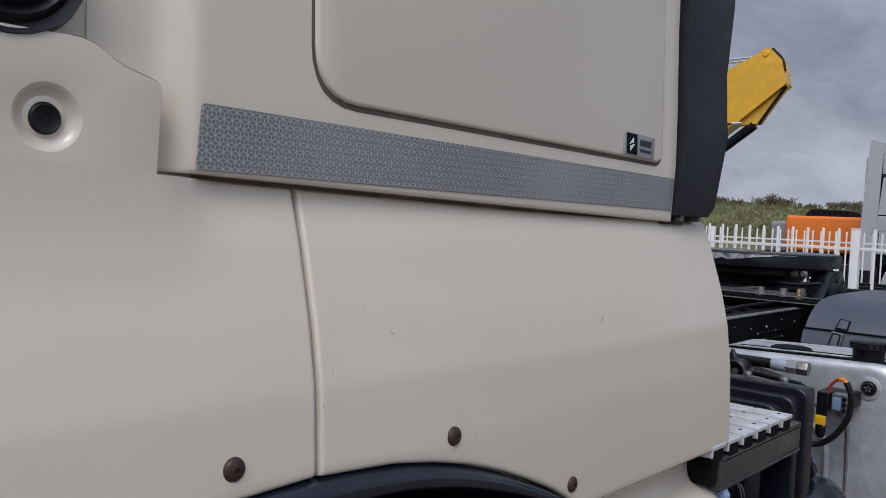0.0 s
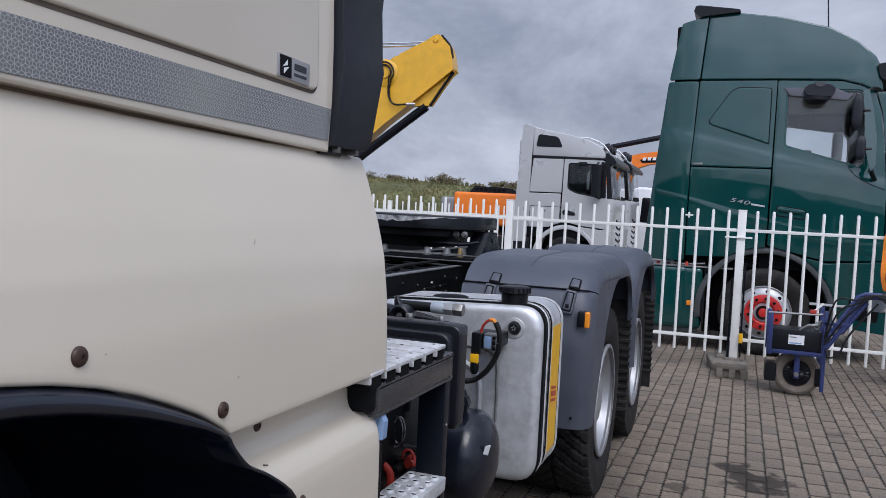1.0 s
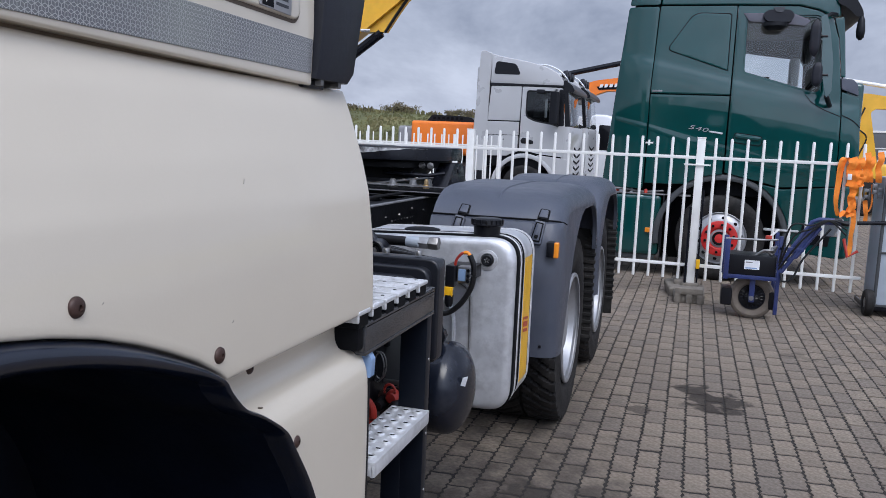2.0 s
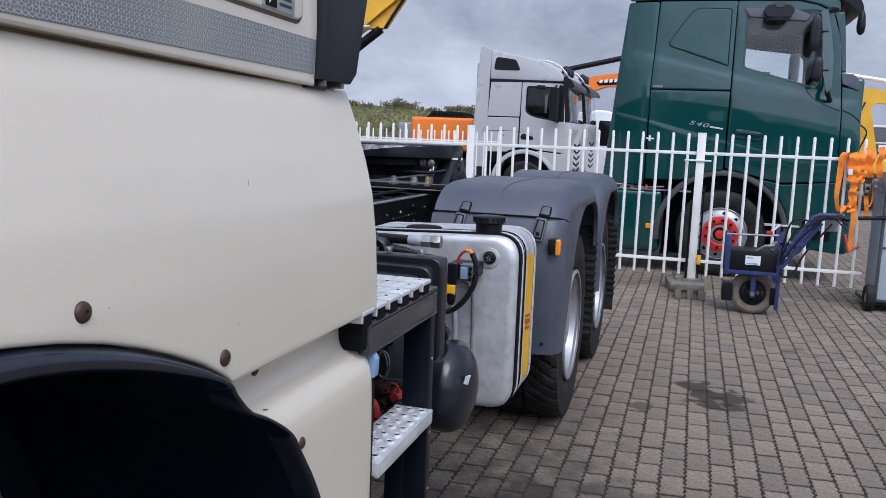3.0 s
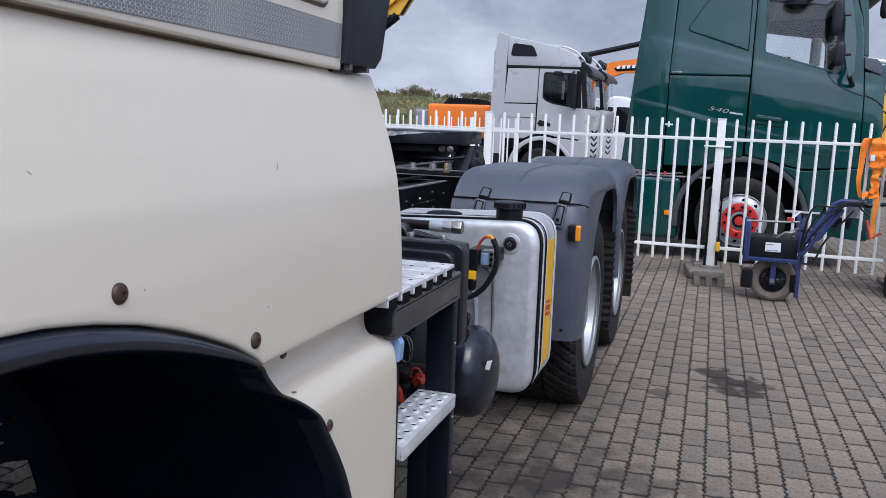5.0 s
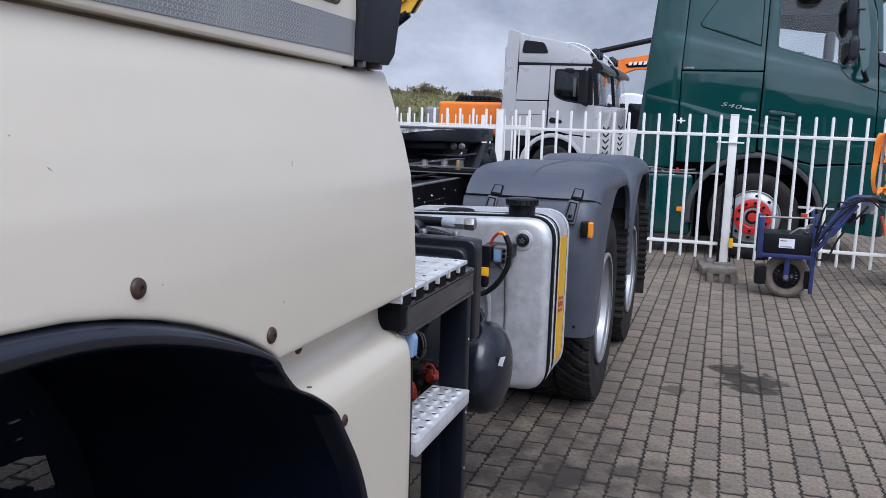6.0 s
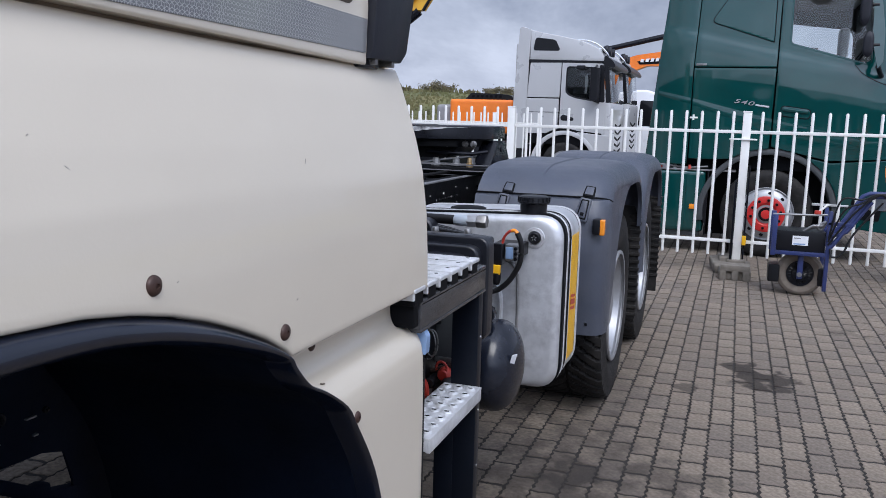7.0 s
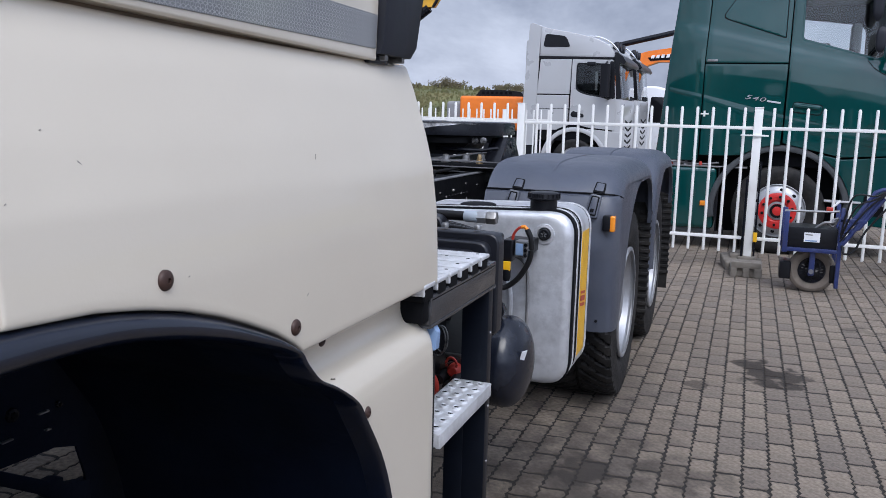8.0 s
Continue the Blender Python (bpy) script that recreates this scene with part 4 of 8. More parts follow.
    # mud flaps with ribs
    for yy in (AXLE_1 + 0.62, AXLE_2 + 0.72):
        fl = part("mud_flap", box(-0.52, 0.085, yy, yy + 0.014, 0.30 if yy < 6 else 0.20, 1.02, 0.004), RUBBER, truck, "black ribbed rubber mud flap")
        for i in range(14):
            z = 0.32 + 0.048 * i
            part("rib", box(0.02, 0.092, yy - 0.012, yy + 0.02, z, z + 0.022, 0.003, 1), RUBBER, fl)


guard_details()


# ---------------------------------------------------------------- chassis
def rail(x, s):
    b = box(x - 0.006, x + 0.006, 1.2, 7.6, 0.93, 1.215, 0.003)
    box(min(x, x + s * 0.08), max(x, x + s * 0.08), 1.2, 7.6, 1.207, 1.217, 0.003, bm=b)
    box(min(x, x + s * 0.08), max(x, x + s * 0.08), 1.2, 7.6, 0.928, 0.938, 0.003, bm=b)
    r = part("chassis_rail", b, DARK, truck, "black steel chassis rail")
    return r


rail_r = rail(-0.77, -1)
rail(-1.55, 1)
for y in (2.2, 3.2, 4.1, 5.3, 6.7, 7.5):
    part("cross_member", box(-1.55, -0.77, y, y + 0.09, 1.02, 1.16, 0.01), DARK, truck)
for i in range(26):
    y = 2.6 + 0.19 * i
    part("rail_bolt", lathe([(0.0, 0.007), (0.006, 0.007), (0.008, 0.0)], 6, 'X', (-0.764, y, 1.15 if i % 3 else 1.17)), STEEL if i % 4 == 0 else SATIN, rail_r)
for k in range(16):
    part("rail_hole", lathe([(0.0, 0.003), (0.005, 0.003), (0.006, 0.0)], 8, 'X', (-0.764, 4.02 + 0.045 * (k % 8), 1.125 - 0.035 * (k // 8))), SATIN if k % 5 else STEEL, rail_r)
part("flange_edge", box(-0.79, -0.757, 2.4, 4.9, 1.212, 1.2195, 0.002), EDGE, rail_r, "pale edge of the rail flange")
part("deck_plate", box(-1.42, -0.9, 2.3, 4.4, 1.19, 1.205, 0.004), DARK, truck)
for k in range(10):
    part("deck_rib", box(-1.42, -0.9, 2.4 + 0.2 * k, 2.43 + 0.2 * k, 1.205, 1.222, 0.004, 1), DARK, truck)
part("cable", tube(curve_pts([(-0.80, 3.5, 1.222), (-0.86, 3.9, 1.235), (-0.92, 4.3, 1.228), (-0.88, 4.6, 1.235)], 10), 0.009), HOSE, truck)
part("cross_tube", tube([(-0.35, 4.0, 1.02), (-0.8, 4.0, 1.05)], 0.03), DARK, truck)


def fifth_wheel():
    cx, cy, zt = -1.16, 4.98, 1.488
    pts = []
    for i in range(40):
        a = math.pi + math.pi * i / 39
        pts.append((cx + 0.43 * math.cos(a), cy - 0.05 + 0.40 * math.sin(a)))
    pts += [(cx + 0.43, cy + 0.14), (cx + 0.30, cy + 0.44), (cx + 0.10, cy + 0.40), (cx + 0.05, cy + 0.05), (cx - 0.05, cy + 0.05),
            (cx - 0.10, cy + 0.40), (cx - 0.30, cy + 0.44), (cx - 0.43, cy + 0.14)]
    fw = part("fifth_wheel_plate", plate(pts, zt - 0.075, zt, 'Z', bevel=0.012), SATIN, truck, "greasy black fifth wheel coupling plate")
    rim = pts[2:32]
    rows = []
    for k, (x, y) in enumerate(rim):
        low = 0.012 + 0.036 * min(1.0, max(0.0, (25 - k) / 6)) * (0.75 + 0.5 * noise.noise((k * 0.9, 0, 0)))
        rows.append([(cx + (x - cx) * 1.006, cy - 0.05 + (y - cy + 0.05) * 1.006, z) for z in (zt - low, zt - low * 0.7, zt - 0.012, zt - 0.009)])
    part("worn_rim", grid_sheet(rows, (0, 0.004, 0)), WORN, fw, "bright bare metal on the worn front rim")
    part("plate_wear", plate(ring_poly(cx - 0.12, cy - 0.18, 0.22, 24, 0.8), zt + 0.001, zt + 0.004, 'Z', bevel=0), STEEL, fw, "worn bare metal patch")
    inner = [(cx + (x - cx) * 0.85, cy + (y - cy) * 0.85) for x, y in pts]
    part("plate_web", plate(inner, zt - 0.12, zt - 0.075, 'Z', bevel=0.01), DARK, fw)
    for s in (-1, 1):
        x = cx + s * 0.40
        b = plate([(cy - 0.24, 1.235), (cy + 0.24, 1.235), (cy + 0.09, 1.40), (cy - 0.09, 1.40)], x - 0.05, x + 0.05, 'X', bevel=0.008)
        part("pedestal", b, SATIN, fw, "black steel bearing pedestal")
        part("pivot", lathe([(0.0, 0.056), (0.02, 0.056), (0.024, 0.05), (0.024, -0.05), (0.0, -0.056)], 20, 'X', (x, cy, 1.36)), SATIN, fw)
    part("mounting_plate", box(cx - 0.5, cx + 0.5, cy - 0.42, cy + 0.42, 1.218, 1.236, 0.005), DARK, fw)
    for yy in (cy - 0.42, cy - 0.30):
        part("cross_angle", box(cx - 0.52, cx + 0.52, yy - 0.03, yy, 1.236, 1.262, 0.004), DARK, fw)
    for x, dy in ((0.28, -0.33), (0.17, -0.36), (0.33, -0.20), (-0.1, -0.36)):
        part("plate_bolt", lathe([(0.0, 0.045), (0.012, 0.045), (0.020, 0.038), (0.022, 0.016), (0.030, 0.014), (0.030, 0.0)], 8, 'Z', (cx + x, cy + dy, 1.262)), STEEL, fw, "grey steel bolt")
    # lock housing and release bar under the plate
    part("lock_housing", plate(rounded([(cx - 0.20, 1.30), (cx + 0.20, 1.30), (cx + 0.27, 1.37), (cx + 0.27, 1.40), (cx - 0.27, 1.40), (cx - 0.27, 1.37)], 0.02, 3), cy - 0.26, cy + 0.12, 'Y', bevel=0.008), DARK, fw, "black coupling lock housing")
    part("lock_spring", tube([(cx + 0.12 + 0.016 * math.cos(q), cy - 0.30 + 0.004 * q, 1.372 + 0.016 * math.sin(q)) for q in np.linspace(0, 12 * math.pi, 90)], 0.004, 6), SATIN, fw)
    for x in (0.20, 0.31, 0.36):
        part("lock_bolt", lathe([(0.0, -0.030), (0.011, -0.030), (0.013, -0.024), (0.013, -0.012), (0.020, -0.010), (0.020, 0.0)], 8, 'Y', (cx + x, cy - 0.262, 1.385)), STEEL, fw)
    part("release_bar", tube([(cx + 0.08, cy - 0.29, 1.335), (cx + 0.36, cy - 0.29, 1.330), (cx + 0.45, cy - 0.27, 1.345)], 0.011, 8), SATIN, fw, "black release bar")
    part("grease_fitting", lathe([(0.0, 0.075), (0.010, 0.075), (0.013, 0.06), (0.013, 0.045), (0.019, 0.042), (0.019, 0.018), (0.014, 0.015), (0.014, 0.0)], 8, 'Z',
                                 (cx + 0.37, cy - 0.36, 1.236)), BRASS, fw, "brass fitting")
    for z in (1.240, 1.272):
        part("angle_edge", box(cx - 0.52, cx + 0.52, cy - 0.454, cy - 0.448, z, z + 0.006, 0.002), EDGE, fw, "pale edge of the mounting angle")
    return fw


fifth_wheel()


# ---------------------------------------------------------------- fuel tank
def section_ring(x0, x1, z0, z1, r, y, grow=0.0):
    q = rounded([(x0 - grow, z0 - grow), (x1 + grow, z0 - grow), (x1 + grow, z1 + grow), (x0 - grow, z1 + grow - 0.024)], r + grow, 7)
    return [(x, y, z) for x, z in q]


def fuel_tank():
    X0, X1, Z0, Z1, Y0, Y1 = -0.60, 0.068, 0.565, 1.199, 3.04, 3.42
    secs = [section_ring(X0 + 0.03, X1 - 0.03, Z0 + 0.03, Z1 - 0.03, 0.075, Y0 + 0.000)]
    for d, o in ((0.003, 0.016), (0.010, 0.006), (0.022, 0.0)):
        secs.append(section_ring(X0 + o, X1 - o, Z0 + o, Z1 - o, 0.09, Y0 + d))
    secs += [section_ring(X0, X1, Z0, Z1, 0.095, Y1 - 0.02), section_ring(X0 + 0.02, X1 - 0.02, Z0 + 0.02, Z1 - 0.02, 0.08, Y1)]
    tank = part("fuel_tank", loft(secs), ALU, truck, "scuffed aluminium fuel tank with rounded corners")

    def band(name, ya, yb, grow, m, label=""):
        b = loft([section_ring(X0, X1, Z0, Z1, 0.095, ya, g) for g in (0.0005,)] + [section_ring(X0, X1, Z0, Z1, 0.095, ya + 0.002, grow),
                 section_ring(X0, X1, Z0, Z1, 0.095, yb - 0.002, grow), section_ring(X0, X1, Z0, Z1, 0.095, yb, 0.0005)], caps=False)
        return part(name, b, m, tank, label)
    band("strap_rubber", 3.075, 3.100, 0.0070, SEAM)
    band("strap_rubber", 3.112, 3.165, 0.004, SEAM)
    band("strap", 3.124, 3.140, 0.007, STEP, "bright steel tank strap")
    band("strap_rubber", 3.183, 3.385, 0.0035, SEAM)
    band("strap", 3.196, 3.336, 0.0055, ALU, "dull aluminium tank strap")
    band("strap", 3.352, 3.374, 0.007, STEP, "bright steel tank strap")
    prof = [(X1 + 0.0065, z) for z in (1.112, 1.0, 0.9, 0.8, 0.70)]
    prof += [(X1 - 0.095 + 0.1015 * math.cos(a), Z0 + 0.095 + 0.1015 * math.sin(a)) for a in np.linspace(0, -1.35, 9)]
    fo = part("yellow_band", grid_sheet([[(x, y, z) for x, z in prof] for y in (3.200, 3.24, 3.29, 3.330)], (-0.002, 0, 0)), YELLOW, tank, "yellow contour foil on the tank strap")
    for z, h in ((0.83, 0.012), (0.850, 0.020), (0.878, 0.010)):
        part("print_bar", plate([(3.215, z), (3.30, z - 0.012), (3.30, z - 0.012 + h), (3.215, z + h)], X1 + 0.0076, X1 + 0.0082, 'X', bevel=0), RED, fo, smooth=0)
    # filler cap
    c = (-0.058, 3.12, Z1 - 0.004)
    cap = part("filler_cap", lathe([(0.0, 0.064), (0.048, 0.064), (0.054, 0.060), (0.056, 0.046), (0.059, 0.044), (0.059, 0.040), (0.049, 0.036), (0.047, -0.01)], 28, 'Z', c),
               TRIM, tank, "black plastic filler cap")
    for k in range(18):
        a = 2 * math.pi * k / 18
        part("grip_rib", turned(box(0.052, 0.059, -0.003, 0.003, 0.045, 0.061, 0.001, 1), Matrix.Translation(c) @ Matrix.Rotation(a, 4, 'Z')), TRIM, cap)
    # plug on the front face
    c = (-0.031, Y0, 1.117)
    plug = part("plug_ring", lathe([(0.038, 0.004), (0.036, -0.004), (0.025, -0.006), (0.022, 0.0)], 28, 'Y', c), ALU, tank)
    part("plug", lathe([(0.0, -0.014), (0.005, -0.014), (0.008, -0.010), (0.017, -0.012), (0.021, -0.008), (0.021, 0.0)], 24, 'Y', c), TRIM, tank, "black screwed plug")
    for k in range(5):
        a = 2 * math.pi * k / 5
        part("plug_mark", turned(box(-0.0016, 0.0016, -0.0150, -0.011, 0.003, 0.0105, 0.001, 1), Matrix.Translation(c) @ Matrix.Rotation(a, 4, 'Y')), STEEL, plug)
    # pressed line in the front face
    pts = curve_pts([(-0.30, Y0 - 0.001, 1.03), (-0.16, Y0 - 0.001, 1.035), (-0.095, Y0 - 0.001, 1.00), (-0.085, Y0 - 0.001, 0.90), (-0.085, Y0 - 0.001, 0.76),
                     (-0.105, Y0 - 0.001, 0.66)], 8)
    # steel, darker than the tank: the groove's shade is put into the colour
    part("pressed_line", tube(pts, 0.0055, 8), STEEL, tank)
    pts = curve_pts([(-0.32, Y0 - 0.001, 0.99), (-0.2, Y0 - 0.001, 0.97), (-0.15, Y0 - 0.001, 0.90), (-0.15, Y0 - 0.001, 0.72)], 8)
    part("pressed_line", tube(pts, 0.010, 8), ALU, tank)
    # cover of the level sender
    part("sender_cover", lathe([(0.0, 0.008), (0.06, 0.007), (0.07, 0.003), (0.07, -0.004)], 24, 'Z', (-0.33, 3.2, Z1 - 0.010)), SEAM, tank, "flat black sender cover")
    part("tank_bracket", box(-0.62, -0.3, 3.1, 3.35, 0.50, 0.57, 0.01), DARK, tank)
    part("drain_plug", lathe([(0.0, -0.03), (0.014, -0.03), (0.016, 0.0)], 8, 'Z', (-0.18, 3.3, Z0)), DARK, tank)


fuel_tank()


# ---------------------------------------------------------------- air reservoir
def air_reservoir():
    c = (0, 2.62, 0.770)
    prof = [(0.0, 0.046)]
    for k in range(1, 11):
        a = math.pi / 2 * k / 10
        prof.append((0.143 * math.sin(a), 0.046 - 0.075 * (1 - math.cos(a))))
    prof += [(0.1445, -0.034), (0.143, -0.040), (0.143, -0.50), (0.10, -0.56), (0.0, -0.57)]
    res = part("air_reservoir", lathe(prof, 44, 'X', c), RESV, truck, "glossy black air reservoir with a domed end")
    part("label", turned(plate([(-0.011, -0.022), (0.011, -0.022), (0.011, 0.022), (-0.011, 0.022)], 0.0, -0.0015, 'Y', bevel=0),
                         pose(0.0335, 2.545, 0.812, 18, 0, 62)), LABEL, res, "small white label", 0)
    part("valve", lathe([(0.0, -0.03), (0.016, -0.03), (0.018, -0.01), (0.024, -0.008), (0.024, 0.02)], 8, 'Y', (-0.055, 2.56, 0.945)), SATIN, res)
    part("valve", lathe([(0.0, 0.05), (0.014, 0.05), (0.020, 0.03), (0.020, -0.02)], 8, 'Z', (-0.07, 2.60, 0.925)), SATIN, res)
    return res


air_reservoir()


# ---------------------------------------------------------------- steps behind the cab
def steps():
    post = part("step_post", box(0.018, 0.084, 2.012, 2.046, 0.30, 1.185, 0.005), POST, truck, "black steel step post")
    part("step_post", box(-0.02, 0.03, 2.01, 2.05, 0.30, 0.86, 0.006), POST, truck)
    for z in (1.02, 0.84, 0.70):
        part("post_hole_plug", lathe([(0.0, 0.002), (0.003, 0.002), (0.004, 0.0)], 10, 'X', (0.084, 2.030, z)), STEEL, post)
    b = box(0.064, 0.088, 1.626, 2.048, 1.132, 1.188, 0.006)
    box(0.02, 0.088, 1.626, 2.048, 1.176, 1.190, 0.004, bm=b)
    box(0.060, 0.0885, 1.626, 2.048, 1.126, 1.134, 0.003, bm=b)
    part("support_beam", b, BEAM, truck, "worn dark steel support beam")
    part("beam_end", box(0.030, 0.084, 1.600, 1.625, 1.140, 1.192, 0.004), SEAM, truck)
    gr = part("catwalk_frame", box(-0.55, 0.070, 1.622, 2.04, 1.168, 1.196, 0.004), DARK, truck, "black catwalk frame")
    for k in range(6):
        y = 1.585 + 0.0680 * k
        # an inverted channel, open at its end
        x0, x1, zt, w, t = -0.55, 0.092, 1.218, 0.054, 0.009
        b = box(x0, x1, y, y + w, zt - t, zt, 0.0035, 3)
        box(x0, x1 - 0.002, y, y + 0.006, zt - 0.022, zt - t + 0.003, 0.0015, 1, bm=b)
        sl = part("tread", b, STEP, gr, "bright ridged aluminium tread")
        # black filler block paints the shade inside the open channel
        part("tread_hollow_shade", box(x0, x1 - 0.004, y + 0.0065, y + w - 0.001, zt - 0.034, zt - t - 0.001, 0.002, 1), SEAM, sl)
        for u in (0.25, 0.5, 0.75):
            part("ridge", box(x0, x1 - 0.003, y + w * u - 0.0022, y + w * u + 0.0022, zt - 0.001, zt + 0.0016, 0.001, 1), STEP, sl)
        for i in range(9):
            part("grip_bump", lathe([(0.0, 0.004), (0.005, 0.0035), (0.011, 0.0)], 8, 'Z', (0.075 - 0.055 * i, y + w * (0.35 + 0.3 * (i % 2)), zt - 0.0005)), STEP, sl)
            part("grip_hole", lathe([(0.0, 0.0045), (0.0040, 0.0043), (0.0046, 0.002)], 8, 'Z', (0.075 - 0.055 * i, y + w * (0.35 + 0.3 * (i % 2)), zt - 0.0005)), DARK, sl)
    # lower step with round punched grips
    X0, X1, Y0, Y1, Z = 0.004, 0.098, 1.667, 2.010, 0.905
    b = box(X0, X1, Y0, Y1, Z - 0.008, Z, 0.003)
    box(X1 - 0.012, X1, Y0, Y1, Z - 0.033, Z - 0.004, 0.006, bm=b)
    box(X0, X1, Y0, Y0 + 0.010, Z - 0.030, Z - 0.004, 0.004, bm=b)
    st = part("lower_step", b, STEP, truck, "bright punched aluminium step")
    for i in range(8):
        for j in range(3):
            c = (X0 + 0.017 + 0.029 * j, Y0 + 0.028 + 0.041 * i, Z)
            part("grip_ring", lathe([(0.0115, -0.001), (0.0105, 0.003), (0.008, 0.0045), (0.006, 0.003), (0.0055, -0.001)], 12, 'Z', c), STEP, st)
            part("grip_hole", turned(box(-0.0060, 0.0060, -0.0026, 0.0026, -0.001, 0.0050, 0.0015, 1), pose(c[0], c[1] - 0.003, c[2], 0, 0, 0)), DARK, st)


steps()


# ---------------------------------------------------------------- battery box, hoses and wiring
def gear_behind_cab():
    b = box(-0.56, 0.000, 2.345, 2.42, 0.92, 1.205, 0.012, 3)
    bx = part("battery_box", b, PLAST, truck, "black plastic battery box with a stepped cover")
    for xr, zt, y in ((0.010, 1.211, 2.330), (-0.010, 1.190, 2.296), (-0.036, 1.169, 2.258), (-0.052, 1.147, 2.222)):
        poly = rounded([(-0.56, 0.93), (xr, 0.93), (xr, zt), (-0.56, zt)], [0.01, 0.02, 0.035, 0.01], 6)
        part("cover_step", plate(poly, y + 0.05, y, 'Y', bevel=0.008, segs=3), PLAST, bx)
    for x in (-0.155, -0.06):
        part("cover_bolt", lathe([(0.0, 0.012), (0.009, 0.012), (0.011, 0.008), (0.011, 0.0)], 10, 'Z', (x, 2.355, 1.216)), STEEL, bx)
    part("plate_label", plate([(2.35, 1.00), (2.385, 1.00), (2.385, 1.08), (2.35, 1.08)], 0.0005, 0.0025, 'X', bevel=0), STEEL, bx, "small grey type plate", 0)
    for k in range(4):
        part("print_bar", plate([(2.352, 1.008 + 0.018 * k), (2.380, 1.008 + 0.018 * k), (2.380, 1.014 + 0.018 * k), (2.352, 1.014 + 0.018 * k)], 0.0026, 0.0032, 'X', bevel=0), SEAM, bx,
             smooth=0)
    part("box_panel", box(-0.42, -0.10, 2.215, 2.238, 0.78, 1.03, 0.004), PLAST, bx)
    # coupling pipe with its fittings
    z, y = 1.219, 2.60
    p = part("coupling_pipe", lathe([(0.0, -0.30), (0.0150, -0.30), (0.0150, -0.175)], 20, 'X', (0, y, z)), HOSE, truck, "black pipe with steel fittings")
    part("sleeve", lathe([(0.0150, -0.182), (0.0175, -0.178), (0.0180, -0.138), (0.016, -0.134), (0.0, -0.134)], 20, 'X', (0, y, z)), GREYBOX, p)
    part("hex_fitting", lathe([(0.0, -0.140), (0.019, -0.140), (0.020, -0.137), (0.020, -0.112), (0.017, -0.109), (0.0, -0.109)], 6, 'X', (0, y, z)), RIM, p)
    part("hex_fitting", lathe([(0.0, -0.111), (0.0205, -0.108), (0.0215, -0.082), (0.019, -0.078), (0.0, -0.078)], 6, 'X', (0, y, z)), STEEL, p)
    hx, hy, hz = -0.262, 2.560, 1.192
    kn = part("coupling_head", lathe([(0.0, -0.026), (0.010, -0.026), (0.012, -0.018), (0.019, -0.017), (0.022, -0.028), (0.029, -0.033), (0.034, -0.028), (0.035, 0.0), (0.030, 0.04), (0.0, 0.04)], 26, 'Y',
                                     (hx, hy, hz)), PLAST, truck, "black trailer air coupling head")
    part("coupling_bolt", lathe([(0.0, -0.032), (0.008, -0.031), (0.010, -0.022)], 12, 'Y', (hx, hy, hz)), STEEL, kn)
    part("coupling_ear", tube([(hx - 0.012, hy, hz + 0.026), (hx - 0.018, hy - 0.004, hz + 0.046), (hx - 0.019, hy - 0.004, hz + 0.060)], 0.008, 10, radii=(0.016, 0.010, 0.005)), PLAST, kn)
    part("coupling_ear", tube([(hx + 0.004, hy, hz - 0.022), (hx + 0.006, hy - 0.004, hz - 0.045), (hx + 0.007, hy - 0.004, hz - 0.066)], 0.008, 10, radii=(0.010, 0.008, 0.006)), PLAST, kn)
    part("coupling_neck", tube([(hx - 0.02, hy + 0.01, hz + 0.004), (hx - 0.08, hy + 0.02, hz + 0.010), (hx - 0.16, hy + 0.03, hz + 0.004)], 0.022, 12), PLAST, kn)
    # a second bank of lines under the pipe
    for k in range(4):
        part("air_line", tube(curve_pts([(-0.55, 2.66 + 0.03 * k, 1.16 + 0.012 * (k % 2)), (-0.30, 2.66 + 0.03 * k, 1.175), (-0.12, 2.67 + 0.03 * k, 1.16 - 0.01 * k)], 8), 0.008), HOSE, truck)
    # switch block with its loop of cable on the tank's face
    bl = part("switch_block", box(-0.093, -0.049, 2.87, 2.92, 1.056, 1.112, 0.005), STEEL, truck, "grey connector block with cables")
    part("block_face", box(-0.088, -0.062, 2.864, 2.872, 1.064, 1.104, 0.003), BLUEG, bl)
    for zz in (1.066, 1.084, 1.102):
        part("block_screw", lathe([(0.0, -0.010), (0.006, -0.010), (0.007, 0.0), (0.007, 0.01)], 10, 'Y', (-0.052, 2.868, zz)), TRIM, bl)
    part("connector", box(-0.129, -0.096, 2.85, 2.90, 1.042, 1.117, 0.006, 3), TRIM, bl)
    part("connector_tag", box(-0.127, -0.098, 2.838, 2.852, 1.012, 1.044, 0.003), YELLOW, bl, "yellow tag")
    part("connector_boot", lathe([(0.0, -0.03), (0.010, -0.028), (0.015, -0.015), (0.016, 0.012)], 14, 'Z', (-0.112, 2.85, 1.005)), TRIM, bl)
    part("block_bracket", box(-0.150, -0.050, 2.92, 3.035, 1.060, 1.105, 0.004), DARK, bl)
    part("red_wire", tube(curve_pts([(-0.098, 2.86, 1.118), (-0.091, 2.855, 1.140), (-0.073, 2.85, 1.160), (-0.055, 2.85, 1.164)], 8), 0.0048, 8), RED, bl, "orange-red wire")
    part("amber_wire", tube(curve_pts([(-0.066, 2.85, 1.163), (-0.055, 2.85, 1.164), (-0.044, 2.85, 1.154)], 8), 0.0062, 8), AMBER, bl)
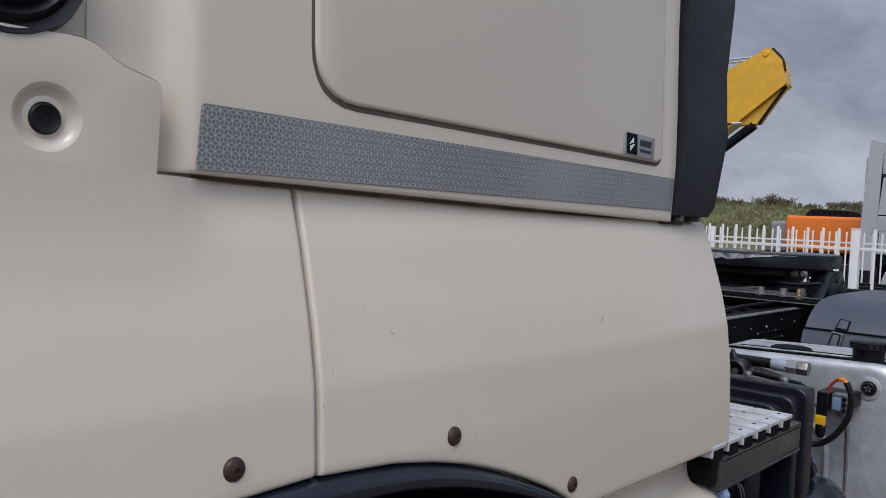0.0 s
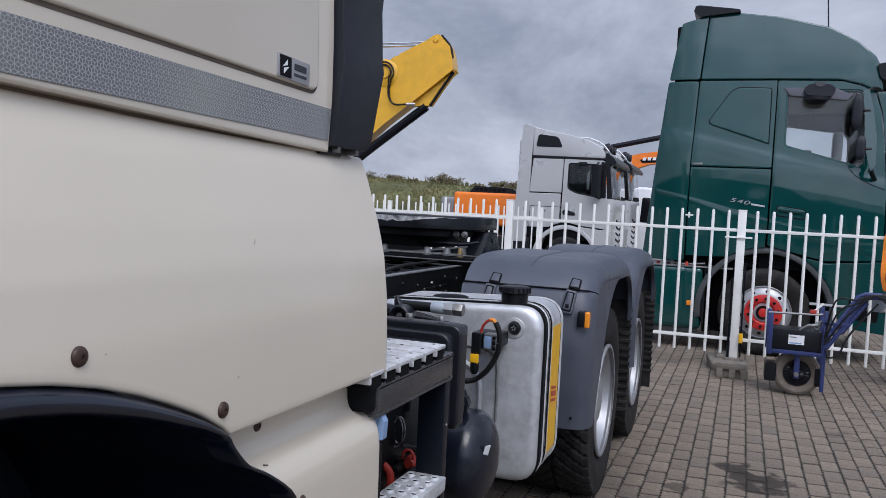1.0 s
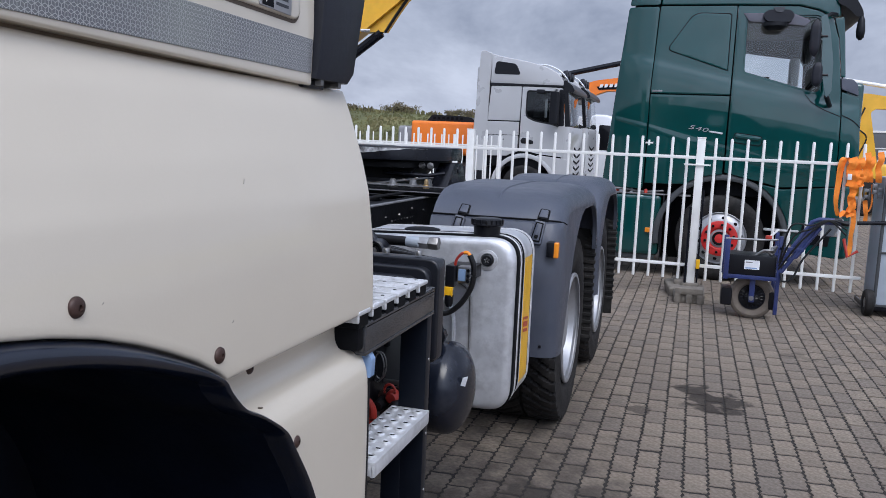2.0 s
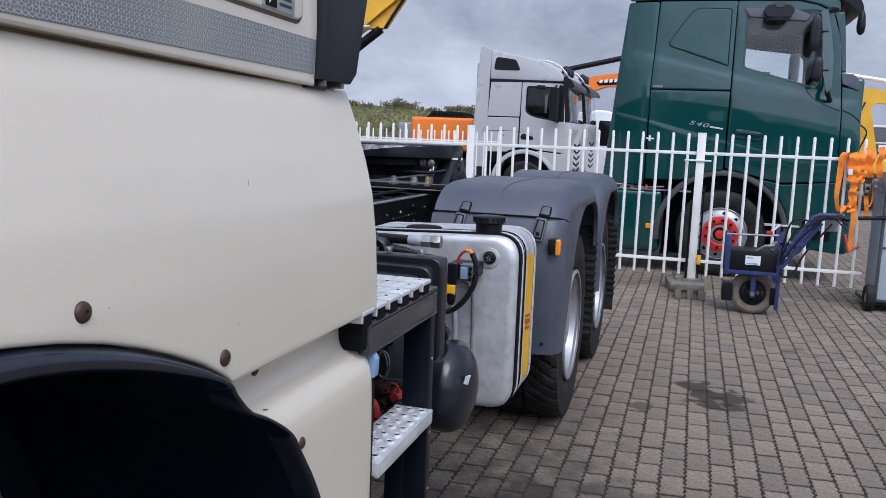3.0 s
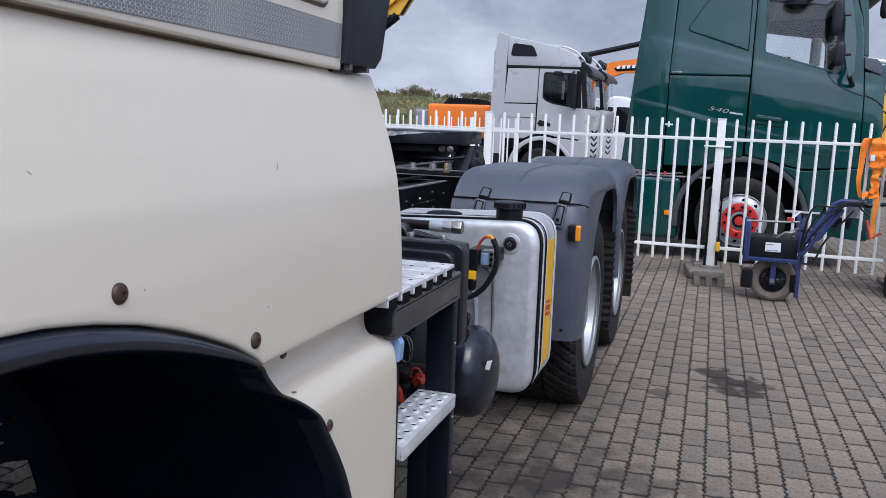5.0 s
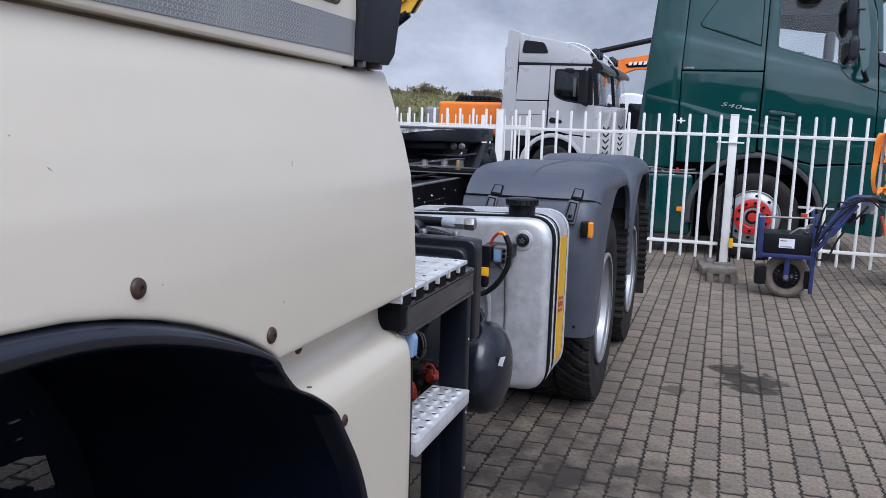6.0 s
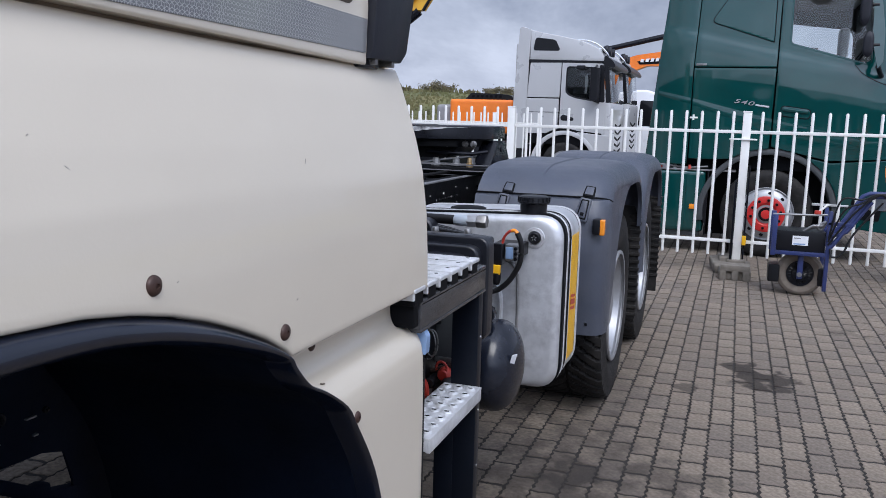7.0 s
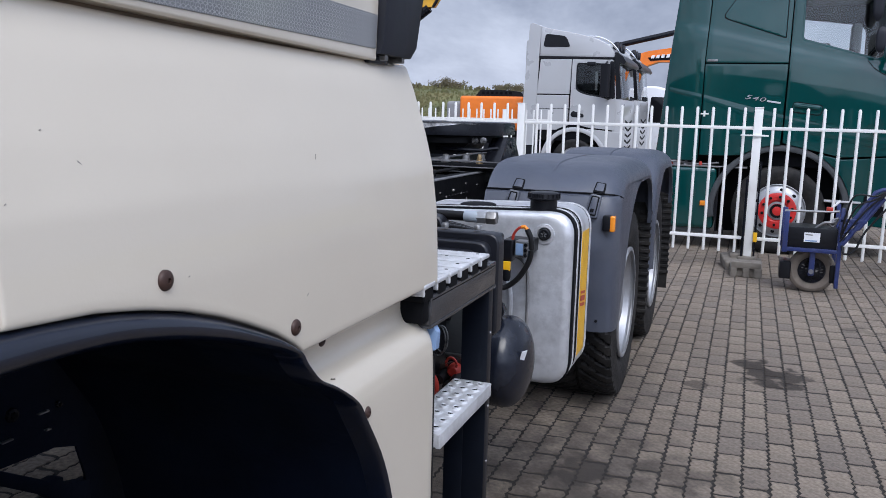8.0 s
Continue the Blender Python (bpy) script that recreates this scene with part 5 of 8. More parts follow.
    part("cable", tube(curve_pts([(-0.046, 2.85, 1.157), (-0.032, 2.85, 1.125), (-0.030, 2.85, 1.09), (-0.036, 2.85, 1.050), (-0.060, 2.85, 1.004), (-0.085, 2.85, 0.975), (-0.117, 2.85, 0.954), (-0.17, 2.84, 0.945)], 10), 0.0095, 10), HOSE, bl)
    # low cluster with cables and red caps
    part("relay_box", box(-0.50, -0.075, 2.02, 2.17, 0.74, 1.06, 0.012, 3), DARK, truck)
    rp = part("relay_panel", box(-0.30, 0.004, 2.165, 2.185, 0.915, 1.065, 0.005), ARCHT, truck, "dark grey relay panel")
    part("relay_window", box(-0.024, 0.000, 2.158, 2.168, 1.026, 1.052, 0.003), SEAM, rp)
    part("relay_window", box(-0.105, -0.062, 2.150, 2.168, 1.004, 1.046, 0.004), SEAM, rp)
    part("relay_edge", box(-0.30, 0.004, 2.155, 2.172, 0.905, 0.917, 0.003), STEEL, rp)
    part("cross_bar", tube([(-0.10, 2.13, 0.875), (0.01, 2.13, 0.918)], 0.009), BOLT, truck, "rusty cross bar")
    cp = part("terminal_cap", lathe([(0.0, -0.028), (0.012, -0.027), (0.017, -0.018), (0.018, 0.0), (0.014, 0.02)], 16, 'Y', (-0.031, 2.12, 0.890)), RED, truck, "orange-red terminal cap with a pull ring")
    part("pull_ring", tube([(-0.036 + 0.014 * math.cos(a), 2.10, 0.908 + 0.016 * math.sin(a)) for a in np.linspace(-0.4, 3.6, 16)], 0.0035, 8), RED, cp)
    for k in range(3):
        part("terminal_plug", lathe([(0.0, -0.03), (0.012, -0.028), (0.015, -0.015), (0.015, 0.03)], 12, 'Y', (-0.058 + 0.020 * k, 2.10, 0.872 - 0.018 * (k % 2))), HOSE, truck)
    part("red_cable", tube(curve_pts([(-0.13, 2.06, 0.88), (-0.085, 2.05, 0.895), (-0.060, 2.05, 0.870), (-0.064, 2.05, 0.815), (-0.085, 2.06, 0.76)], 8), 0.010), RED, truck, "thick red battery cable")
    part("red_cable", tube(curve_pts([(-0.13, 2.08, 0.85), (-0.095, 2.07, 0.868), (-0.078, 2.07, 0.845), (-0.086, 2.07, 0.80)], 8), 0.007), RED, truck)
    for k, (x, z, r) in enumerate(((-0.072, 0.965, 0.030), (-0.060, 0.972, 0.026), (-0.082, 0.958, 0.022))):
        part("cable_loop", tube([(x + r * 0.62 * math.cos(a), 2.10 - 0.008 * k, z + r * 1.3 * math.sin(a)) for a in np.linspace(-2.2, 2.6, 18)], 0.0020, 8), STEEL if k < 2 else HOSE, truck)
    part("corner_cap", loft([[(x, y, z) for x, z in rounded([(0.03, 1.078), (0.089 - o, 1.078), (0.091 - o, 1.113), (0.070 - o, 1.147), (0.03, 1.149)], 0.003, 3)] for y, o in ((1.653, 0.0), (1.672, 0.0), (1.675, 0.003))]), BLUEG,
         truck, "pale blue plastic corner cap")
    part("edge_strip", box(0.02, 0.086, 1.653, 1.664, 0.42, 1.07, 0.004), DARK, truck)


gear_behind_cab()
part("inner_liner", plate([(-0.4, 0.875), (1.265, 0.873), (1.39, 0.866), (1.444, 0.849), (1.464, 0.780), (1.474, 0.42), (1.64, 0.42), (1.64, 1.35), (1.50, 1.42), (-0.4, 1.42)], -0.606, -0.60, 'X', bevel=0.001), LINER, truck)
for y, z, r in ((1.297, 0.965, 0.013), (1.403, 0.951, 0.006)):
    part("liner_nut", lathe([(0.0, 0.010), (r * 0.5, 0.010), (r * 0.55, 0.006), (r, 0.005), (r * 1.15, 0.0)], 8, 'X', (-0.60, y, z)), SATIN, truck)
for y, z, dy in ((1.352, 0.948, 0.024), (1.366, 0.911, 0.012), (1.268, 0.922, 0.024)):
    part("liner_clip", box(-0.60, -0.592, y, y + dy, z - 0.0015, z + 0.0015, 0.0008), STEEL, truck)
part("inner_guard", plate([(1.18, 0.925), (1.265, 0.871), (1.37, 0.806), (1.388, 0.806), (1.406, 0.799), (1.408, 0.783), (1.475, 0.765), (1.475, 0.69), (1.40, 0.742), (1.358, 0.781), (1.263, 0.842), (1.18, 0.895)],
     -0.62, -0.598, 'X', bevel=0.004), LINER, truck)
part("inner_bracket", box(-0.72, -0.66, 1.30, 1.52, 0.62, 0.72, 0.015), DARK, truck)
part("steering_rod", tube([(-0.55, 0.75, 0.62), (-0.62, 1.45, 0.60), (-0.62, 1.9, 0.58)], 0.03), DARK, truck)


# ---------------------------------------------------------------- white picket fences
def picket_mesh(z0=0.17, z1=1.678, r=0.0155):
    return mesh_of("picket", lathe([(0.0, z0), (r * 0.85, z0), (r, z0 + 0.01), (r, z1 - 0.02), (r * 0.75, z1 - 0.005), (0.0, z1)], 10, 'Z'), FENCE, 30)


PICKET = picket_mesh()


def picket_fence(y, posts, label, group, gaps, foot=None):
    """Posts at their places, two rails and round pickets between each two posts."""
    f = thing("picket_fence", (posts[0], y, 0), label, "fence", group)
    for x in posts:
        p = part("fence_post", box(x - 0.042, x + 0.042, y - 0.042, y + 0.042, 0.12 if x == foot else (-0.028 if y > 14 else 0.0), 1.672, 0.006), FENCE, f, "white square steel post")
        part("post_cap", box(x - 0.045, x + 0.045, y - 0.045, y + 0.045, 1.668, 1.681, 0.004), FENCE, p)
    for x0, x1, first, n in gaps:
        for z in (1.468, 0.326):
            part("fence_rail", box(x0, x1, y - 0.016, y + 0.016, z - 0.0165, z + 0.0165, 0.004), FENCE, f)
        for i in range(n):
            p = new("picket", PICKET)
            p.parent = f
            p.location = (first + 0.1565 * i - posts[0], 0, 0)
    return f


FY = 9.30
near_fence = picket_fence(FY, (0.69, -1.81, -4.315, -6.82), "white steel picket fence with round pickets and a gate post", "white picket fences",
                          ((-1.77, 0.65, -1.634, 15), (0.73, 2.33, 0.837, 10), (-4.27, -1.85, -4.17, 15), (-6.78, -4.36, -6.68, 15)), 0.69)
for ob, nm, lb in ((box(0.53, 0.80, FY - 0.06, FY - 0.045, 1.385, 1.402, 0.004), "latch_bar", "thin white latch bar"),
                   (box(0.12, 0.20, FY - 0.035, FY - 0.024, 1.595, 1.612, 0.003), "latch_bar", ""), (box(0.148, 0.168, FY - 0.04, FY - 0.026, 1.575, 1.635, 0.003), "latch_stub", "")):
    part(nm, ob, FENCE, near_fence, lb)
part("drop_bolt", tube([(0.752, FY - 0.06, 0.15), (0.752, FY - 0.06, 1.13)], 0.010), SATIN, near_fence, "black drop bolt")
part("drop_bolt", tube([(0.632, FY - 0.06, 0.08), (0.632, FY - 0.06, 0.95)], 0.013), SATIN, near_fence, "black drop bolt")
part("padlock", box(0.732, 0.772, FY - 0.085, FY - 0.05, 0.30, 0.40, 0.008), YELLOW, near_fence, "yellow padlock")
# far fence
FY2 = 17.0
far_posts = tuple(-11.745 + 2.5 * k for k in range(4)) + (-3.28,)
picket_fence(FY2, far_posts, "white steel picket fence further back across the yard", "white picket fences", [(x + 0.05, x + 2.45, x + 0.155, 15) for x in far_posts[:3]] + [(-4.195, -3.33, -4.09, 5)])


def fence_foot():
    f = thing("concrete_block", (0.66, 8.95, 0), "weathered concrete block with sockets under the fence post", "concrete block")
    part("slab", box(0.53, 0.84, 8.78, 9.50, 0.0, 0.095, 0.02, 3), CONC, f)
    part("front_block", box(0.545, 0.825, 8.75, 8.95, 0.090, 0.155, 0.014), CONC, f)
    for x in (0.545, 0.66, 0.765):
        part("leg", box(x, x + 0.06, 8.75, 8.95, 0.0, 0.10, 0.01), CONC, f)
    part("post_socket", box(0.60, 0.78, 9.20, 9.40, 0.09, 0.14, 0.02), CONC, f)
    part("side_block", turned(box(-0.07, 0.07, -0.2, 0.2, 0, 0.12, 0.025, 3), pose(0.53, 9.33, 0.0, 6, -9, 10)), CONC, f, "tilted worn concrete block")
    part("side_block", turned(box(-0.09, 0.09, -0.14, 0.14, 0, 0.16, 0.03, 3), pose(0.60, 9.40, 0.0, 0, 0, 5)), CONC, f)


fence_foot()


# ---------------------------------------------------------------- power barrow in front of the fence
def power_cart():
    y = 8.35
    c = thing("hand_cart", (1.22, y, 0), "dark blue steel hand cart with one wheel and a black box", "cart")
    wy, wz, r = y - 0.02, 0.205, 0.205
    t = lathe([(0.115, -0.03), (0.135, -0.048), (0.17, -0.054), (0.195, -0.042), (0.205, -0.015), (0.205, 0.015), (0.195, 0.042), (0.17, 0.054), (0.135, 0.048), (0.115, 0.03)],
              40, 'Y', (1.225, wy, wz), closed=True)
    w = part("cart_wheel", t, mat("dusty_tyre", (0.150, 0.125, 0.102), 0.85, var=0.2, scale=20, bump=0.3), c, "dusty pneumatic cart tyre")
    part("hub", lathe([(0.0, -0.06), (0.03, -0.06), (0.035, -0.03), (0.035, 0.05)], 16, 'Y', (1.225, wy, wz)), SATIN, w)
    part("rim_ring", lathe([(0.120, -0.03), (0.116, -0.045), (0.105, -0.045), (0.10, -0.02), (0.10, 0.03)], 32, 'Y', (1.225, wy, wz)), SATIN, w)
    part("rim_disc", lathe([(0.0, -0.012), (0.118, -0.012), (0.118, 0.012), (0.0, 0.012)], 28, 'Y', (1.225, wy, wz)), TRIM, w)
    part("spoke_ring", lathe([(0.075, -0.038), (0.070, -0.044), (0.062, -0.044), (0.058, -0.036)], 28, 'Y', (1.225, wy, wz), closed=True), SATIN, w)
    for k in range(20):
        a = 2 * math.pi * k / 20
        part("spoke", tube([(1.225 + 0.03 * math.cos(a), wy - 0.04, wz + 0.03 * math.sin(a)), (1.225 + 0.11 * math.cos(a + 0.12), wy - 0.03, wz + 0.11 * math.sin(a + 0.12))], 0.006, 6),
             SATIN, w)
    part("fork", box(1.192, 1.240, y - 0.13, y - 0.105, 0.165, 0.44, 0.006), BLUE, c)
    part("fork", box(1.185, 1.235, y + 0.085, y + 0.11, 0.20, 0.44, 0.006), BLUE, c)
    part("axle", lathe([(0.0, -0.14), (0.022, -0.14), (0.022, 0.12), (0, 0.12)], 12, 'Y', (1.215, y, 0.205)), STEEL, c)
    for yy in (y - 0.16, y + 0.22):
        part("upright", box(0.950, 0.995, yy - 0.02, yy + 0.02, 0.375, 0.745, 0.005), BLUE, c)
        part("upright", box(1.408, 1.442, yy - 0.02, yy + 0.02, 0.075, 0.80, 0.005), BLUE, c)
        part("frame_bar", box(0.95, 1.442, yy - 0.018, yy + 0.018, 0.385, 0.420, 0.005), BLUE, c)
    part("frame_bar", box(1.40, 1.62, y - 0.18, y - 0.145, 0.675, 0.705, 0.005), BLUE, c)
    bx = part("battery_case", box(0.985, 1.405, y - 0.14, y + 0.20, 0.415, 0.605, 0.012), TRIM, c, "black battery case with a white label")
    part("case_label", plate([(1.130, 0.475), (1.262, 0.475), (1.262, 0.560), (1.130, 0.560)], y - 0.1405, y - 0.1425, 'Y', bevel=0), LABEL, bx, "white label with faint print", 0)
    part("print_bar", plate([(1.14, 0.48), (1.24, 0.48), (1.24, 0.492), (1.14, 0.492)], y - 0.1426, y - 0.1432, 'Y', bevel=0), BLUEG, bx, smooth=0)
    part("print_bar", plate([(1.14, 0.535), (1.20, 0.535), (1.20, 0.544), (1.14, 0.544)], y - 0.1426, y - 0.1432, 'Y', bevel=0), STEEL, bx, smooth=0)
    part("motor_case", box(0.95, 1.05, y - 0.08, y + 0.16, 0.11, 0.275, 0.02, 3), TRIM, c, "black motor case")
    part("motor_case", box(1.37, 1.43, y - 0.08, y + 0.16, 0.10, 0.27, 0.02, 3), TRIM, c)
    part("tool_bar", tube([(0.95, y - 0.15, 0.748), (1.30, y - 0.15, 0.757), (1.40, y - 0.14, 0.765)], 0.010), STEEL, c, "bright steel tool bar")
    part("red_tool", box(1.29, 1.345, y - 0.16, y - 0.12, 0.765, 0.80, 0.008), RED, c, "red tool head")
    part("tool_bar", tube([(1.31, y - 0.14, 0.77), (1.40, y - 0.13, 0.86)], 0.010), FENCE, c)
    for k in range(3):
        part("tool", tube(curve_pts([(1.22 + 0.05 * k, y - 0.1, 0.60 + 0.03 * k), (1.30 + 0.03 * k, y - 0.12, 0.66), (1.36, y - 0.1, 0.62 + 0.03 * k), (1.40, y - 0.1, 0.70)], 6), 0.012), STEEL, c)
    for dy in (-0.16, 0.20):
        part("handle_tube", tube([(1.42, y + dy, 0.44), (1.50, y + dy, 0.56), (1.715, y + dy, 0.925), (1.77, y + dy, 0.950), (1.93, y + dy, 0.950)], 0.020, 12), BLUE, c)
        part("handle_tube", tube([(1.44, y + dy, 0.58), (1.56, y + dy, 0.62), (1.74, y + dy, 0.90)], 0.017, 12), BLUE, c)
        part("grip", lathe([(0.0, 1.90), (0.022, 1.90), (0.024, 1.92), (0.022, 1.965), (0.0, 1.97)], 12, 'X', (0, y + dy, 0.950)), TRIM, c)
    for k in range(3):
        part("control_cable", tube(curve_pts([(1.42, y - 0.18, 0.50 + 0.03 * k), (1.55 - 0.03 * k, y - 0.2, 0.72 + 0.09 * k), (1.66, y - 0.2, 0.86 + 0.03 * k), (1.80, y - 0.19, 0.97), (1.95, y - 0.19, 0.95 - 0.05 * k)], 10), 0.008),
             HOSE, c)
    part("control_cable", tube(curve_pts([(1.44, y - 0.19, 0.47), (1.46, y - 0.22, 0.40), (1.54, y - 0.22, 0.44), (1.62, y - 0.2, 0.62), (1.82, y - 0.19, 0.90)], 10), 0.009), HOSE, c)
    part("red_lever", tube([(1.93, y - 0.19, 0.82), (1.97, y - 0.20, 0.66), (2.05, y - 0.20, 0.72)], 0.014), RED, c, "red brake lever")
    c.location.x += 0.02


power_cart()


# ---------------------------------------------------------------- orange lashing straps on the fence
def lashing_straps():
    s = thing("lashing_straps", (2.0, FY - 0.05, 0.6), "bundle of orange lashing straps hanging on the fence", "straps")

    def ribbon(pts, w=0.030, t=0.004):
        pts = curve_pts(pts, 8)
        rows = []
        for i, p in enumerate(pts):
            d = (pts[min(i + 1, len(pts) - 1)] - pts[max(i - 1, 0)]).normalized()
            side = Vector((0.85, -0.5 + 0.3 * math.sin(i * 0.3), 0.0))
            side = (side - d * side.dot(d)).normalized()
            rows.append([p - side * w / 2, p + side * w / 2])
        return grid_sheet(rows, (0, t, 0))
    # a long loop, folded webbing beside it and short ends over the rail
    def fold(x, z0, z1, w, n, y):
        """Webbing folded in bulges from z0 down to z1."""
        return ribbon([(x + 0.010 * math.sin(k * 2.1), y - 0.014 * (1 - math.cos(k * math.pi)) * 0.5 - 0.006 * (k % 2), z0 + (z1 - z0) * k / n) for k in range(n + 1)], w, 0.010)
    for k in range(4):
        y, o = FY - 0.055 - 0.012 * k, 0.012 * k
        part("strap", ribbon([(2.120, y + 0.04, 1.505), (2.085 - o, y, 1.530), (2.052 - o, y - 0.01, 1.46), (2.032 - 0.5 * o, y - 0.01, 1.28), (2.022 - 0.3 * o, y - 0.01, 1.10), (2.045, y - 0.01, 0.985 - 0.01 * k),
                              (2.100, y - 0.01, 0.960 + 0.012 * k), (2.150, y - 0.01, 1.02), (2.155 + 0.3 * o, y, 1.22), (2.135, y, 1.44), (2.125, y + 0.03, 1.51)], 0.040, 0.008), STRAP, s)
    for x, z0, z1, w, n in ((2.128, 1.535, 1.25, 0.085, 5), (2.160, 1.40, 0.95, 0.075, 9), (2.195, 1.53, 1.27, 0.080, 5), (2.222, 1.38, 1.25, 0.070, 3), (2.262, 1.59, 1.30, 0.052, 4), (2.300, 1.55, 1.30, 0.050, 4), (2.374, 1.60, 1.30, 0.055, 4)):
        part("strap", fold(x, z0, z1, w, n, FY - 0.085), STRAP, s)
    part("strap", ribbon([(2.185, FY - 0.09, 1.02), (2.192, FY - 0.10, 0.88), (2.182, FY - 0.10, 0.76), (2.186, FY - 0.10, 0.66), (2.176, FY - 0.10, 0.55)], 0.044, 0.006), STRAP, s)
    part("strap", ribbon([(2.280, FY - 0.08, 1.12), (2.288, FY - 0.10, 1.04), (2.298, FY - 0.10, 0.96), (2.296, FY - 0.10, 0.89)], 0.042, 0.006), STRAP, s)
    part("strap", ribbon([(2.330, FY - 0.08, 1.28), (2.338, FY - 0.10, 1.12), (2.325, FY - 0.10, 1.03), (2.285, FY - 0.10, 0.99)], 0.016, 0.005), STRAP, s)
    for x, z in ((2.278, 1.190), (2.352, 1.24), (2.40, 1.20)):
        b = box(x - 0.022, x + 0.022, FY - 0.14, FY - 0.115, z + 0.012, z + 0.048, 0.006)
        box(x - 0.020, x + 0.020, FY - 0.14, FY - 0.115, z - 0.048, z - 0.012, 0.006, bm=b)
        box(x - 0.027, x - 0.020, FY - 0.15, FY - 0.11, z - 0.055, z + 0.055, 0.003, bm=b)
        box(x + 0.020, x + 0.027, FY - 0.15, FY - 0.11, z - 0.055, z + 0.055, 0.003, bm=b)
        part("ratchet", b, STEEL, s, "steel ratchet buckle")
    part("strap_label", box(2.088, 2.128, FY - 0.150, FY - 0.143, 1.315, 1.375, 0.004), LABEL, s, "white sewn strap label")


lashing_straps()


# ---------------------------------------------------------------- wheeled metal cabinet at the fence
def cabinet():
    x0, x1, y0, y1 = 2.325, 3.05, 9.02, 9.60
    c = thing("wheeled_cabinet", (2.7, 9.3, 0), "blue-grey metal cabinet on a rubber wheel", "cabinet")
    part("body", box(x0 + 0.10, x1, y0, y1, 0.12, 1.36, 0.012), GREYBOX, c)
    part("corner_post", box(x0 + 0.085, x0 + 0.112, y0 - 0.012, y0 + 0.03, 0.09, 1.38, 0.008), ARCHT, c, "dark grey corner post")
    for z in (0.10, 0.62, 1.33):
        part("cross_bar", box(x0 + 0.09, x1 + 0.01, y0 - 0.015, y0 + 0.02, z, z + 0.022, 0.005), ARCHT, c)
    part("base_bar", box(x0 + 0.02, x1, y0 - 0.01, y1, 0.06, 0.11, 0.008), SATIN, c)
    part("cabinet_wheel", lathe([(0.06, -0.035), (0.118, -0.040), (0.130, -0.024), (0.130, 0.024), (0.118, 0.040), (0.06, 0.035)], 32, 'X', (x0 + 0.045, y0 + 0.02, 0.130), closed=True),
         RUBBER, c, "grey rubber wheel")
    part("wheel_hub", lathe([(0.0, -0.03), (0.05, -0.032), (0.064, -0.02), (0.064, 0.03)], 20, 'X', (x0 + 0.045, y0 + 0.02, 0.130)), STEEL, c)
    part("pull_bar", tube([(x0 - 0.13, y0 - 0.02, 0.905), (x0 + 0.14, y0 - 0.02, 0.925)], 0.020), SATIN, c, "dark steel pull bar")
    part("latch", box(x0 + 0.10, x0 + 0.15, y0 - 0.05, y0 - 0.015, 1.10, 1.20, 0.01), TRIM, c)


cabinet()


# ---------------------------------------------------------------- green tractor truck
def arc(cx, cz, r, a0, a1, n=14):
    return [(cx + r * math.cos(radians(a0 + (a1 - a0) * i / n)), cz + r * math.sin(radians(a0 + (a1 - a0) * i / n))) for i in range(n + 1)]


def front_wheel_mesh(ring):
    """Steering wheel rim with a proud hub ring; outer side towards +x."""
    return mesh_of("rim", lathe([(0.290, -0.02), (0.305, 0.002), (0.312, -0.004), (0.300, -0.02), (0.285, -0.01), (0.262, 0.012), (0.222, 0.030), (0.205, 0.034), (0.0, 0.03)], 56, 'X'), ring, 30)


RIM_SILVER = front_wheel_mesh(RIM)
REDHUB = mat("red_wheel_hub_paint", (0.60, 0.022, 0.020), 0.4, var=0.15, scale=18, coat=0.3, dirt=(0.2, 0.05, 0.04), dirt_amount=0.4, dirt_scale=10)
HUB_RING = mesh_of("hub_ring", lathe([(0.212, 0.028), (0.208, 0.048), (0.195, 0.052), (0.13, 0.050), (0.115, 0.040), (0.10, 0.020), (0.085, 0.024), (0.075, 0.055), (0.03, 0.062), (0.0, 0.063)], 44, 'X'), REDHUB, 30)
HUB_BORE = mesh_of("hub_bore", lathe([(0.0, 0.050), (0.045, 0.052), (0.060, 0.064), (0.078, 0.0655), (0.082, 0.050)], 32, 'X'), SEAM, 30)
NUT_D = mesh_of("nut", lathe([(0.0, 0.028), (0.014, 0.028), (0.017, 0.022), (0.019, 0.0)], 6, 'X'), DARK, 30)
HAND_HOLE = mesh_of("hand_hole", lathe([(0.0, 0.004), (0.019, 0.003), (0.023, -0.004)], 14, 'X'), SEAM, 30)


def plain_tyre():
    R, h, rim = 0.515, 0.155, 0.305
    prof = [(rim - 0.012, -h * 0.7), (rim + 0.004, -h * 0.82), (rim + 0.03, -h * 0.92), (rim + 0.10, -h), (R - 0.07, -h * 0.985), (R - 0.03, -h * 0.93), (R - 0.006, -h * 0.8)]
    for u in (-0.55, 0.0, 0.55):
        prof += [(R, h * (u - 0.19)), (R, h * (u + 0.15)), (R - 0.012, h * (u + 0.16)), (R - 0.012, h * (u + 0.185))]
    prof += [(R - 0.006, h * 0.8), (R - 0.03, h * 0.93), (R - 0.07, h * 0.985), (rim + 0.10, h), (rim + 0.03, h * 0.92), (rim + 0.004, h * 0.82), (rim - 0.012, h * 0.7)]
    return mesh_of("tyre", lathe(prof, 56, 'X', closed=True), RUBBER, 30)


ROAD_TYRE = plain_tyre()


